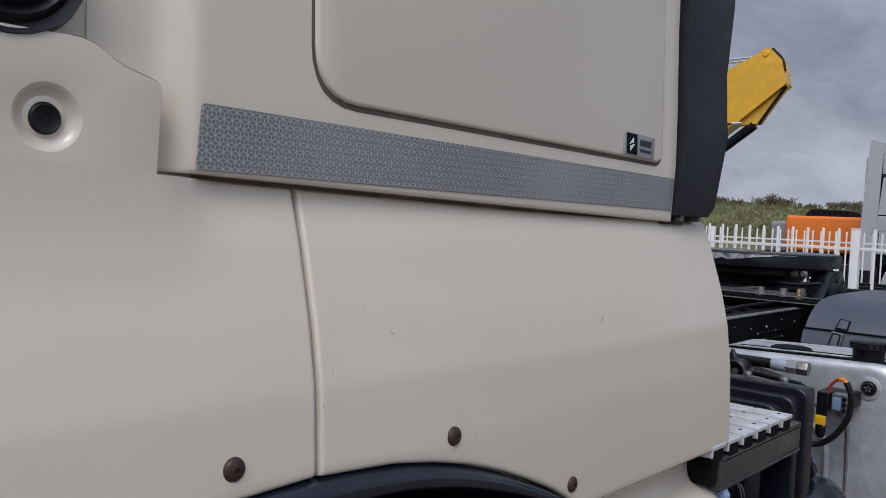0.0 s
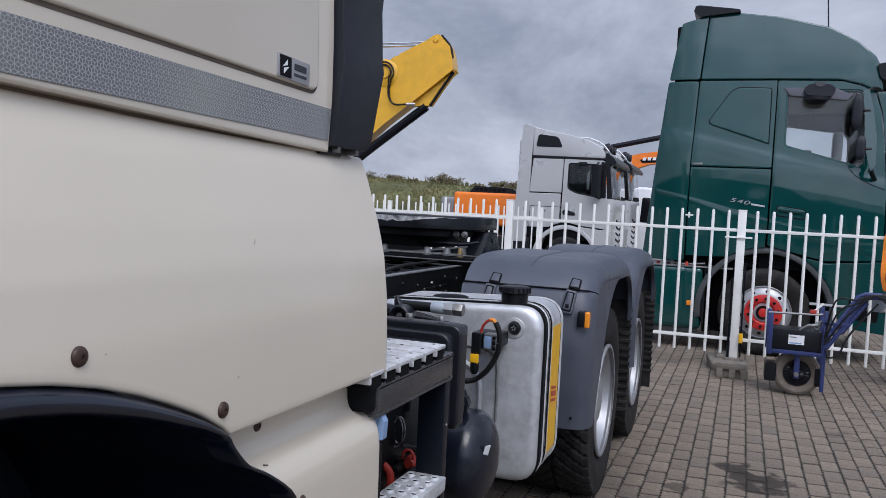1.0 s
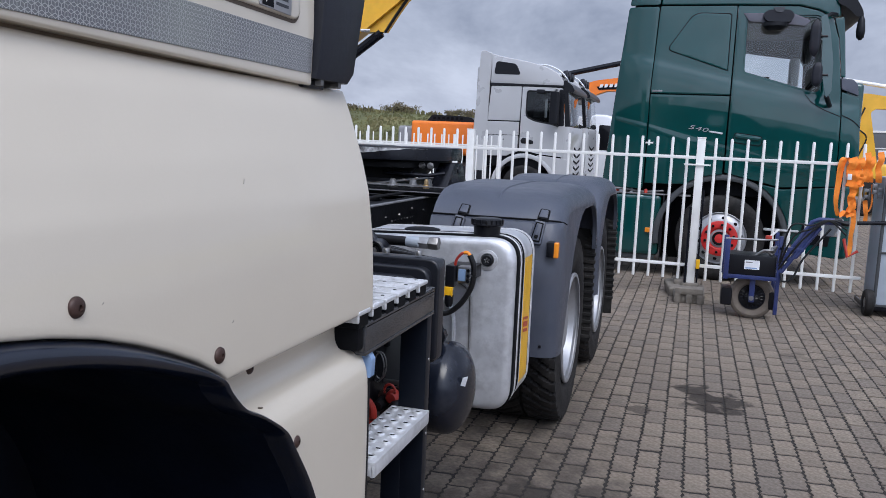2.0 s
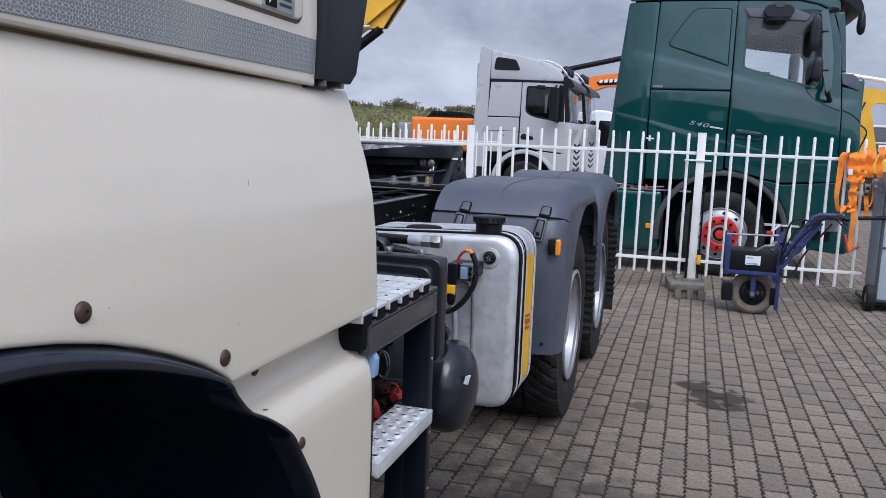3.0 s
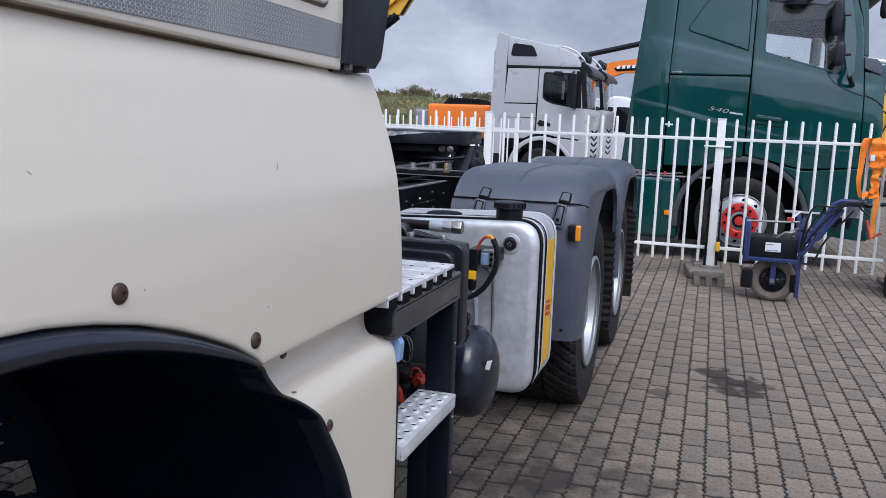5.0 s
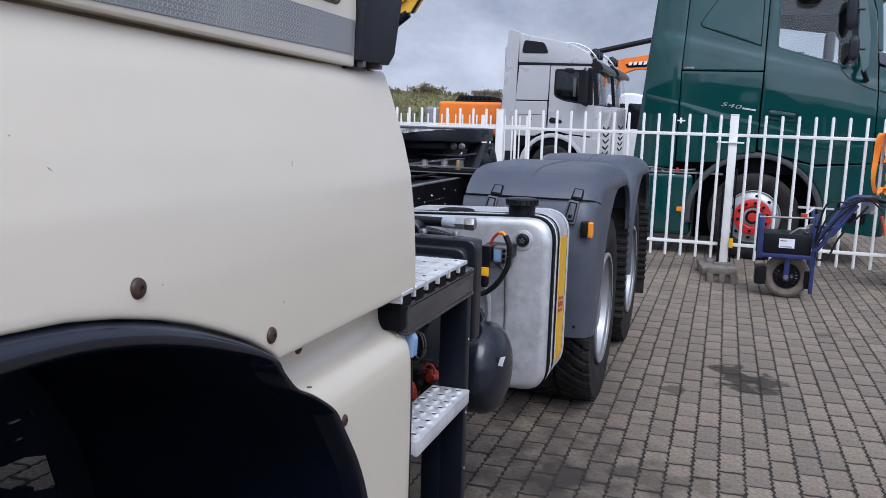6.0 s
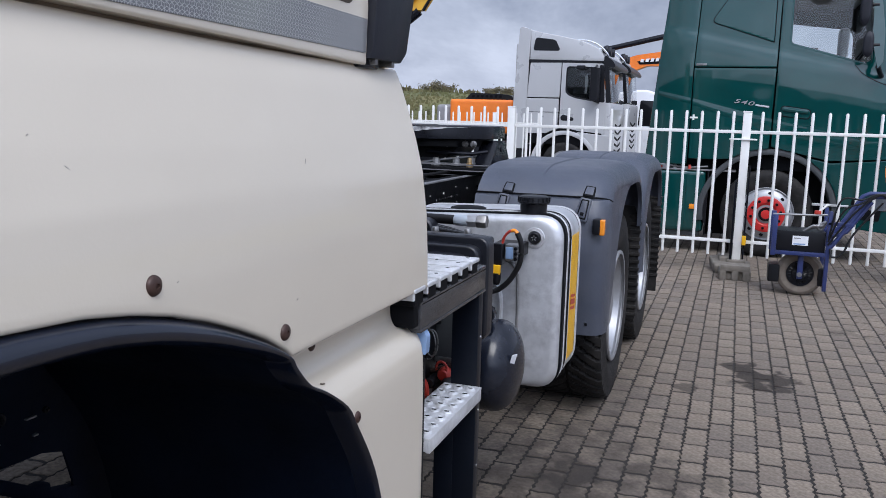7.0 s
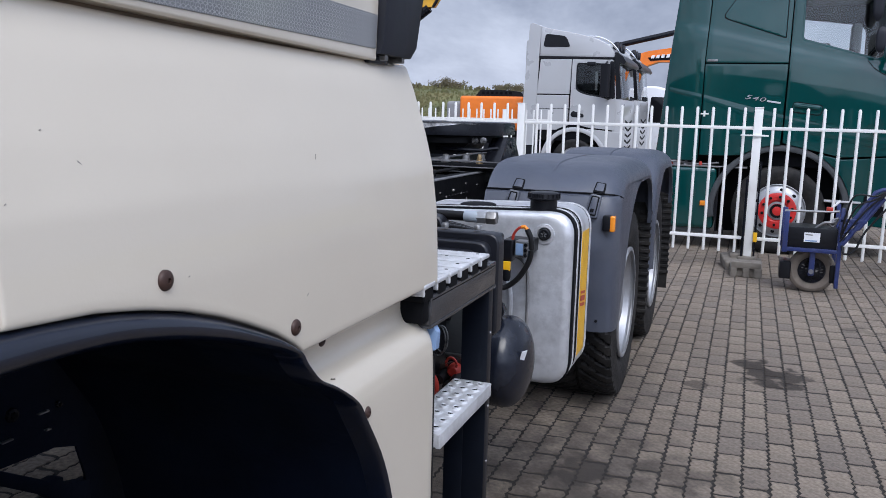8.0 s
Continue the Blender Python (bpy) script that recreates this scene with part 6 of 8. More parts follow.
def side_wheel(parent, x, y, red=False, label="black road tyre on a silver wheel", r=0.515):
    """A wheel whose outer side faces the camera's yard (towards -y)."""
    t = new("wheel", ROAD_TYRE)
    t.parent = parent
    t.location = Vector((x, y + 0.155, r)) - Vector(parent.location)
    t.rotation_euler = (0, 0, -math.pi / 2)
    t["label"] = label
    rm = new("rim", RIM_SILVER)
    rm.parent = t
    rm.location = (0.135, 0, 0)
    if red:
        hb = new("hub_ring", HUB_RING)
        hb.parent = t
        hb.location = (0.135, 0, 0)
        hb["label"] = "red painted wheel hub"
        bo = new("hub_bore", HUB_BORE)
        bo.parent = t
        bo.location = (0.135, 0, 0)
    for k in range(10):
        a = 2 * math.pi * (k + 0.3) / 10
        n = new("wheel_nut", NUT_D)
        n.parent = t
        n.location = (0.135 + (0.05 if red else 0.03), 0.165 * math.cos(a), 0.165 * math.sin(a))
        hh = new("hand_hole", HAND_HOLE)
        hh.parent = t
        hh.location = (0.135 + 0.022, 0.243 * math.cos(a), 0.243 * math.sin(a))
    return t


def belt_z(x):
    """Height of the belt line that falls along the green cab towards its front."""
    return 2.60 - 0.235 * (x - 0.1)


def cab_form(x, z):
    """How far the green cab's skin lies inside its flat side: leaning in above the belt, full below it, drawn in at both ends."""
    d = z - belt_z(min(x, 2.1))
    f = 0.05 * d if d > 0 else -0.034 * (1 - math.exp(d / 0.11)) + 0.012 * max(0.0, -d - 0.55) ** 2
    f += 0.62 * max(0.0, -0.02 - x) ** 1.6 + 0.30 * max(0.0, x - 1.80) ** 2
    return f + 0.10 * max(0.0, z - 3.24) ** 1.4


def skinned(b, fine=True):
    """Cuts a flat panel into small faces and lays it on the cab's form."""
    if fine:
        for axis, lo, hi, step in ((0, -0.5, 2.4, 0.08), (2, 0.3, 4.1, 0.03)):
            n = Vector((1, 0, 0)) if axis == 0 else Vector((0, 0, 1))
            for k in range(int((hi - lo) / step)):
                bmesh.ops.bisect_plane(b, geom=list(b.verts) + list(b.edges) + list(b.faces), dist=1e-5, plane_co=n * (lo + step * k), plane_no=n)
    for v in b.verts:
        v.co.y += cab_form(v.co.x, v.co.z)
    return b


def green_truck():
    Y = 10.5
    g = thing("green_truck", (1.0, Y + 1.2, 0), "dark green sleeper cab tractor truck with red hubs", "truck")
    P = lambda name, poly, d=0.0, holes=(), m=GREEN, label="", t=0.035, bv=0.005: part(name, skinned(plate(poly, Y + t + d, Y + d, 'Y', holes, bv, 3)), m, g, label, 24)
    # dark shell behind the panels
    part("cab_shell", box(-0.20, 0.99, Y + 0.17, Y + 2.42, 1.02, 3.90, 0.02), SEAM, g)
    part("lower_shell", box(0.9, 2.20, Y + 0.10, Y + 2.42, 1.02, 2.14, 0.02), SEAM, g)
    part("roof_shell", plate([(0.9, 3.2), (2.02, 3.2), (1.98, 3.44), (1.48, 3.80), (0.9, 3.90)], Y + 0.16, Y + 2.42, 'Y', bevel=0.05), GREEN, g)
    part("front_panel", box(2.20, 2.41, Y + 0.13, Y + 2.33, 0.35, 2.38, 0.06, 4), GREEN, g)
    # side panels
    P("deflector_panel", rounded([(-0.46, 1.06), (0.052, 1.06), (0.058, 2.2), (0.100, 3.215), (-0.258, 3.215), (-0.305, 2.73)], 0.03), label="dark green side deflector")
    P("upper_deflector", rounded([(-0.252, 3.236), (0.104, 3.236), (0.160, 4.02), (-0.145, 3.93)], 0.03))
    P("sleeper_panel", rounded([(0.066, 2.203), (0.966, 2.198), (0.971, 3.222), (0.110, 3.222)], 0.02))
    em = rounded([(0.222, 2.715), (0.50, 3.140), (0.912, 3.128), (0.915, 2.482)], [0.07, 0.1, 0.04, 0.02], 6)
    grown = [(0.57 + (x - 0.57) * 1.028, 2.82 + (z - 2.82) * 1.028) for x, z in em]
    # black plate behind the blank paints the shade of the pressed groove
    P("blank_groove_line", grown, -0.003, (), SEAM, "dark line round the window blank", 0.02, 0.0)
    P("sleeper_window_blank", em, -0.009, label="raised green window blank", t=0.03, bv=0.005)
    P("locker_panel", [(0.070, 1.13), (0.30, 1.13)] + arc(0.98, 0.50, 0.775, 124, 92) + [(0.966, 2.186), (0.068, 2.190)])
    win = rounded([(1.085, 2.455), (1.890, 2.227), (1.950, 2.255), (1.930, 3.05), (1.855, 3.115), (1.075, 3.125)], [0.04, 0.04, 0.03, 0.05, 0.04, 0.03], 5)
    front_seam = [(2.19, 1.20), (2.17, 2.0), (2.149, 2.272), (2.113, 2.597), (2.074, 2.865), (2.004, 3.079), (1.845, 3.159), (1.636, 3.212)]
    door = rounded([(0.978, 1.30), (1.60, 1.16)] + front_seam + [(0.985, 3.220)], 0.012, 3)
    P("door", door, 0.0, (win,), label="dark green driver's door")
    wd = rounded([(1.105, 2.475), (1.880, 2.255), (1.926, 2.278), (1.908, 3.03), (1.840, 3.09), (1.097, 3.10)], 0.03, 4)
    P("window_gasket", win, 0.016, (wd,), GREEN, "dark green window frame", 0.02, 0.004)
    pane = part("window_pane", skinned(plate(win, Y + 0.026, Y + 0.030, 'Y', bevel=0), False), GLASS, g, "clear cab side window", 0)
    pane.visible_shadow = False
    P("front_corner", rounded([(2.202, 1.22), (2.42, 1.25), (2.411, 1.68), (2.357, 2.205), (2.163, 2.270), (2.182, 2.0)], 0.02), 0.004, label="dark green front corner")
    P("pillar_foot", rounded([(2.158, 2.300), (2.350, 2.230), (2.332, 2.362), (2.277, 2.412), (2.147, 2.420)], 0.02), 0.006, (), FENDER, "dark grey pillar foot")
    P("pillar", rounded([(2.140, 2.435), (2.190, 2.432), (2.150, 2.85), (2.118, 3.10), (2.020, 3.085), (2.086, 2.868), (2.122, 2.60)], 0.01), 0.006)
    for seam in ([(1.772, 2.231), (1.84, 2.150), (1.912, 2.098), (2.02, 2.045), (2.163, 1.992)], [(2.19, 2.003), (2.26, 1.975), (2.323, 1.941), (2.395, 1.873)]):
        P("panel_seam", [(x, z + 0.005) for x, z in seam] + [(x, z - 0.005) for x, z in seam[::-1]], -0.002, (), SEAM, "", 0.012, 0.0)
    rows = []
    for u in np.linspace(-1, 1, 25):
        bow = 0.115 * (1 - abs(u) ** 3)
        rows.append([(2.178 - 0.098 * (z - 2.43) + bow * (1 - 0.25 * (z - 2.43)), Y + 1.22 + 1.06 * u, z) for z in (2.40, 2.6, 2.8, 3.0, 3.14)])
    ws = part("windscreen", grid_sheet(rows, (-0.008, 0, 0)), GLASS, g, "clear curved windscreen")
    ws.visible_shadow = False
    part("pillar_core", box(2.06, 2.20, Y + 0.10, Y + 0.30, 1.2, 2.42, 0.02), SEAM, g)
    # fender, step and bumper
    P("front_wing", arc(0.98, 0.50, 0.775, 60, 12) + [(1.80, 0.42), (2.30, 0.36), (2.37, 0.7), (2.36, 1.20), (1.62, 1.135), (1.36, 1.19)], 0.005, label="dark green front wing and step")
    part("step_plate", turned(box(-0.19, 0.19, -0.03, 0.06, -0.012, 0.012, 0.006), pose(1.66, Y - 0.004, 0.66, 0, 0, 0)), STEP, g, "bright step plate")
    P("bumper_inset", rounded([(1.86, 0.52), (2.18, 0.50), (2.2, 0.72), (1.88, 0.74)], 0.02), -0.004, (), SEAM, "dark step opening", 0.02, 0.004)
    P("head_lamp", rounded([(2.06, 0.62), (2.30, 0.62), (2.33, 0.83), (2.10, 0.80)], 0.02), -0.006, (), CHROME, "clear head lamp", 0.03, 0.006)
    # pressed shoulder that leans out below a sharp crease falling towards the front
    for x0, x1 in ((-0.33, 0.048), (0.076, 0.962), (0.984, 2.10)):
        secs = []
        for k in range(9):
            x = x0 + (x1 - x0) * k / 8
            zt = float(np.interp(x, (-0.34, 0.10, 0.535, 1.037, 1.50, 2.14), (1.926, 1.832, 1.722, 1.598, 1.500, 1.358)))
            w = float(np.interp(x, (-0.34, 0.10, 0.6, 2.1), (0.030, 0.050, 0.085, 0.095)))
            secs.append([(x, Y + 0.006, zt), (x, Y - 0.0008, zt - 0.001), (x, Y - 0.0042, zt - 0.75 * w), (x, Y - 0.0045, zt - w), (x, Y - 0.003, zt - 1.3 * w), (x, Y + 0.004, zt - 1.9 * w)])
        part("side_crease", skinned(loft(secs), False), GREEN, g, "pressed crease along the green side", 50)
    b = plate(arc(0.98, 0.5, 0.775, -8, 188, 30) + arc(0.98, 0.5, 0.705, 188, -8, 30), Y + 0.35, Y - 0.012, 'Y', bevel=0.012)
    part("arch_trim", b, ARCHT, g, "grey wheel arch trim")
    P("handle_rim", rounded([(1.04, 1.650), (1.36, 1.615), (1.37, 1.735), (1.05, 1.775)], 0.045, 5), -0.003, (), SEAM, "dark line round the handle", 0.02, 0.0)
    P("handle_bowl", rounded([(1.048, 1.659), (1.352, 1.625), (1.361, 1.727), (1.058, 1.766)], 0.040, 5), -0.006, (), GREEN, "recessed green handle bowl", 0.02, 0.002)
    part("door_handle", turned(box(-0.13, 0.13, -0.028, 0.004, -0.020, 0.020, 0.012, 3), pose(1.205, Y - 0.032, 1.715, 0, 6, 0)), GREEN, g, "green door handle")
    # roof
    roof = rounded([(0.116, 3.238), (0.97, 3.238), (1.64, 3.228), (1.855, 3.174), (2.016, 3.094), (2.080, 3.11), (2.050, 3.37), (1.985, 3.50), (1.78, 3.68), (1.49, 3.845), (0.95, 3.985), (0.50, 4.045), (0.172, 4.035)], 0.02, 3)
    part("roof_panel", skinned(plate(roof, Y + 2.2, Y + 0.005, 'Y', bevel=0.03, segs=4)), GREEN, g, "dark green high roof")
    part("roof_lip", plate(rounded([(-0.02, 4.06), (0.06, 4.00), (0.52, 4.045), (0.50, 4.075), (0.05, 4.135), (0.0, 4.13)], 0.015), Y + 0.1, Y + 2.3, 'Y', bevel=0.01), TRIM, g, "dark roof spoiler lip")
    part("rear_cap", box(-0.20, 0.10, Y + 0.2, Y + 2.2, 3.3, 3.92, 0.04), GREEN, g)
    # visor, mirrors, aerials
    vis = [(2.00, 3.40), (2.09, 3.42), (2.22, 3.30), (2.30, 3.16), (2.31, 3.08), (2.24, 3.10), (2.12, 3.21), (2.04, 3.24)]
    part("sun_visor", plate(rounded(vis, 0.03), Y + 0.05, Y + 2.35, 'Y', bevel=0.03, segs=3), TRIM, g, "dark sun visor")
    part("visor_mirror", loft([[(2.29 + dx, Y + 0.05 + dy, z) for dx, dy in ring_poly(0, 0, r, 12)] for z, r in ((3.10, 0.02), (3.06, 0.036), (2.94, 0.048), (2.87, 0.040), (2.84, 0.015))]), TRIM, g, "black front mirror")
    for mx, z0, z1, w in ((1.805, 2.63, 3.03, 0.68), (1.860, 2.30, 2.57, 0.66)):
        secs = []
        for k in range(11):
            u = k / 10
            q = w * (1.0 - abs(2 * u - 1) ** 4) ** 0.5 if 0 < k < 10 else w * 0.25
            secs.append([(mx + dx * q, Y - 0.21 + dy * q, z0 + (z1 - z0) * u) for dx, dy in rounded([(-0.095, -0.05), (0.06, -0.07), (0.085, 0.03), (-0.075, 0.08)], 0.045, 5)])
        part("mirror", loft(secs), DEFL, g, "dark grey rounded door mirror")
    blade = rounded([(1.842, 3.065), (1.905, 3.085), (1.957, 2.884), (2.011, 2.569), (2.020, 2.252), (1.972, 2.180), (1.925, 2.355), (1.893, 2.567), (1.880, 2.80)], 0.015, 3)
    blade_ob = part("air_deflector", plate(blade, Y - 0.20, Y - 0.175, 'Y', bevel=0.006), BLADE, g, "grey-green mirror blade")
    for a, b in (((1.84, 2.85), (1.93, 2.85)), ((1.88, 2.43), (1.97, 2.43))):
        part("mirror_arm", tube([(a[0], Y - 0.19, a[1]), (b[0], Y - 0.19, b[1])], 0.018), TRIM, blade_ob)
    part("mirror_arm", tube([(1.885, Y - 0.185, 3.06), (1.96, Y - 0.08, 3.11), (2.03, Y + 0.05, 3.12)], 0.020), TRIM, blade_ob)
    part("mirror_arm", tube([(1.975, Y - 0.185, 2.20), (2.02, Y - 0.08, 2.13), (2.06, Y + 0.06, 2.10)], 0.026), TRIM, blade_ob)
    P("wind_deflector", rounded([(1.040, 3.138), (1.584, 3.132), (1.77, 3.054), (1.713, 2.992), (1.113, 3.042)], 0.012), -0.012, (), SMOKE, "smoky plastic wind deflector strip", 0.012, 0.002)
    cam_pod = part("camera_pod", plate(rounded([(1.245, 3.105), (1.30, 3.155), (1.53, 3.155), (1.585, 3.10), (1.55, 3.02), (1.29, 3.03)], 0.03, 4), Y - 0.10, Y + 0.01, 'Y', bevel=0.025, segs=4), DEFL, g, "dark mirror pod above the window")
    part("pod_plate", plate(rounded([(1.348, 3.184), (1.479, 3.184), (1.452, 3.125), (1.385, 3.125)], 0.012), Y - 0.108, Y - 0.03, 'Y', bevel=0.006), BEAM, cam_pod)
    part("pod_mirror", lathe([(0.0, -0.06), (0.08, -0.05), (0.13, -0.01), (0.13, 0.03), (0.0, 0.04)], 20, 'Z', (1.385, Y - 0.04, 2.985)), TRIM, cam_pod)
    part("aerial", tube([(1.52, Y + 0.6, 3.80), (1.48, Y + 0.6, 4.35)], 0.008), TRIM, g)
    part("air_horn", lathe([(0.0, -0.06), (0.06, -0.05), (0.03, 0.05), (0.0, 0.06)], 14, 'X', (1.33, Y + 0.5, 3.90)), TRIM, g)
    # cabin seen through the window
    part("cabin_floor", box(1.0, 2.2, Y + 0.1, Y + 2.35, 2.16, 2.2, 0.01), CABIN, g)
    part("cabin_rear", box(0.98, 1.02, Y + 0.05, Y + 2.38, 2.16, 3.2, 0.01), CABIN, g)
    far = rounded([(1.12, 2.40), (2.00, 2.32), (1.98, 2.84), (1.16, 2.95)], [0.04, 0.04, 0.12, 0.06], 5)
    part("far_pillar", box(2.00, 2.28, Y + 2.33, Y + 2.365, 2.2, 3.2, 0.01), SEATC, g)
    part("headliner", box(1.0, 2.04, Y + 0.22, Y + 2.36, 3.12, 3.19, 0.02), ARCHT, g, "dark grey roof lining")
    part("far_door", plate([(0.98, 2.1), (2.12, 2.1), (2.08, 3.2), (0.98, 3.2)], Y + 2.37, Y + 2.41, 'Y', (far,), 0.01), SEATC, g)
    part("seat", loft([[(x, y, z) for x, y in rounded([(1.22 + o, Y + 0.5), (1.44 + o, Y + 0.5), (1.44 + o, Y + 1.0), (1.22 + o, Y + 1.0)], 0.06, 4)] for z, o in ((2.2, 0.02), (2.32, 0.0), (2.42, -0.02), (2.46, -0.02))]), SEATC, g,
              "grey driver's seat")
    part("head_rest", box(1.74, 1.86, Y + 1.58, Y + 1.80, 2.42, 2.80, 0.05, 4), CABIN, g)
    part("seat", box(1.56, 1.80, Y + 1.45, Y + 1.95, 2.2, 2.46, 0.06, 3), SEATC, g)
    part("steering_wheel", turned(lathe([(0.215 + 0.018 * math.cos(a), 0.018 * math.sin(a)) for a in np.linspace(0, 2 * math.pi, 9)[:-1]], 28, 'Z', (0, 0, 0), closed=True), pose(1.93, Y + 0.75, 2.42, 0, -55, 0)), TRIM, g)
    part("dashboard", box(1.95, 2.22, Y + 0.12, Y + 2.3, 2.18, 2.36, 0.05, 3), TRIM, g)
    # number on the locker, cut out of bright metal
    cu = bpy.data.curves.new("number", 'FONT')
    cu.body, cu.size, cu.extrude, cu.shear = "540", 0.118, 0.006, 0.25
    cu.space_character = 1.12
    me_ob = bpy.data.objects.new("tmp_number", cu)
    scene.collection.objects.link(me_ob)
    me = bpy.data.meshes.new_from_object(me_ob.evaluated_get(bpy.context.evaluated_depsgraph_get()))
    bpy.data.objects.remove(me_ob)
    me.materials.clear()
    me.materials.append(RIM)
    num = new("number_sign", me)
    num.parent = g
    num.matrix_basis = Matrix.Translation(-Vector(g.location)) @ pose(0.525, Y - 0.036, 1.798, 90, 9, 0) @ Matrix.Diagonal((1.18, 0.58, 1, 1))
    num["label"] = "bright metal power number"
    part("number_bar", turned(box(-0.075, 0.075, -0.008, 0.004, -0.010, 0.010, 0.003), pose(0.847, Y - 0.032, 1.762, 0, 8, 0)), STEP, g)
    part("maker_tag", box(0.085, 0.20, Y - 0.036, Y - 0.010, 2.215, 2.24, 0.003), STEEL, g)
    # chassis side
    tk = part("fuel_tank", box(-0.62, 0.285, Y + 0.02, Y + 0.7, 0.24, 0.99, 0.06, 4), GREEN, g, "dark green painted fuel tank")
    for x in (-0.36, 0.02):
        part("tank_band", plate(rounded([(Y + 0.014, 0.236), (Y + 0.4, 0.236), (Y + 0.4, 0.994), (Y + 0.014, 0.994)], 0.06, 4), x, x + 0.045, 'X', bevel=0.004), GREEN, tk, "green painted tank band")
    part("tank_lamp", box(0.115, 0.185, Y - 0.008, Y + 0.03, 0.525, 0.585, 0.01), AMBER, tk, "amber side lamp")
    part("catwalk", box(-0.7, 0.62, Y + 0.02, Y + 1.0, 0.985, 1.005, 0.006), STEEL, g, "bare metal catwalk edge")
    for k in range(7):
        part("pipe_joint", lathe([(0.0, 0.05), (0.012, 0.05), (0.020, 0.035), (0.022, 0.0)], 10, 'Z', (-0.42 + 0.085 * k, Y + 0.04 + 0.02 * (k % 3), 1.003)), (STEP, STEEL, RED, STEEL)[k % 4], g)
    part("air_line", tube(curve_pts([(-0.5, Y + 0.05, 1.02), (-0.2, Y + 0.03, 1.045), (0.05, Y + 0.05, 1.02), (0.3, Y + 0.06, 1.04)], 8), 0.012), STEEL, g)
    for k in range(5):
        part("fitting", lathe([(0.0, 0.05), (0.02, 0.05), (0.03, 0.03), (0.03, 0.0)], 10, 'Z', (-0.1 + 0.11 * k, Y + 0.3 + 0.1 * (k % 2), 1.05)), STEEL if k % 2 else RED, g)
    part("mudguard", plate([(0.30, 0.22), (0.40, 0.22)] + arc(0.98, 0.5, 0.70, 186, 140, 8) + [(0.34, 1.02), (0.30, 1.0)], Y + 0.40, Y + 0.02, 'Y', bevel=0.02), TRIM, g)
    part("chassis_rail", box(-3.6, 2.0, Y + 0.75, Y + 0.83, 0.72, 0.98, 0.01), DARK, g)
    part("chassis_rail", box(-3.6, 2.0, Y + 1.57, Y + 1.65, 0.72, 0.98, 0.01), DARK, g)
    part("side_skirt", box(-0.58, 0.25, Y + 0.06, Y + 0.2, 0.19, 0.25, 0.02), ARCHT, g)
    side_wheel(g, 0.985, Y - 0.01, True, "black road tyre on a silver wheel with a red hub")
    side_wheel(g, -2.75, Y + 0.02, False)
    part("wheel_housing", box(0.30, 1.72, Y + 0.36, Y + 2.1, 0.20, 1.22, 0.02), SEAM, g)
    part("axle_beam", box(0.9, 1.07, Y + 0.3, Y + 2.1, 0.45, 0.6, 0.02), DARK, g)
    return g


green_truck()


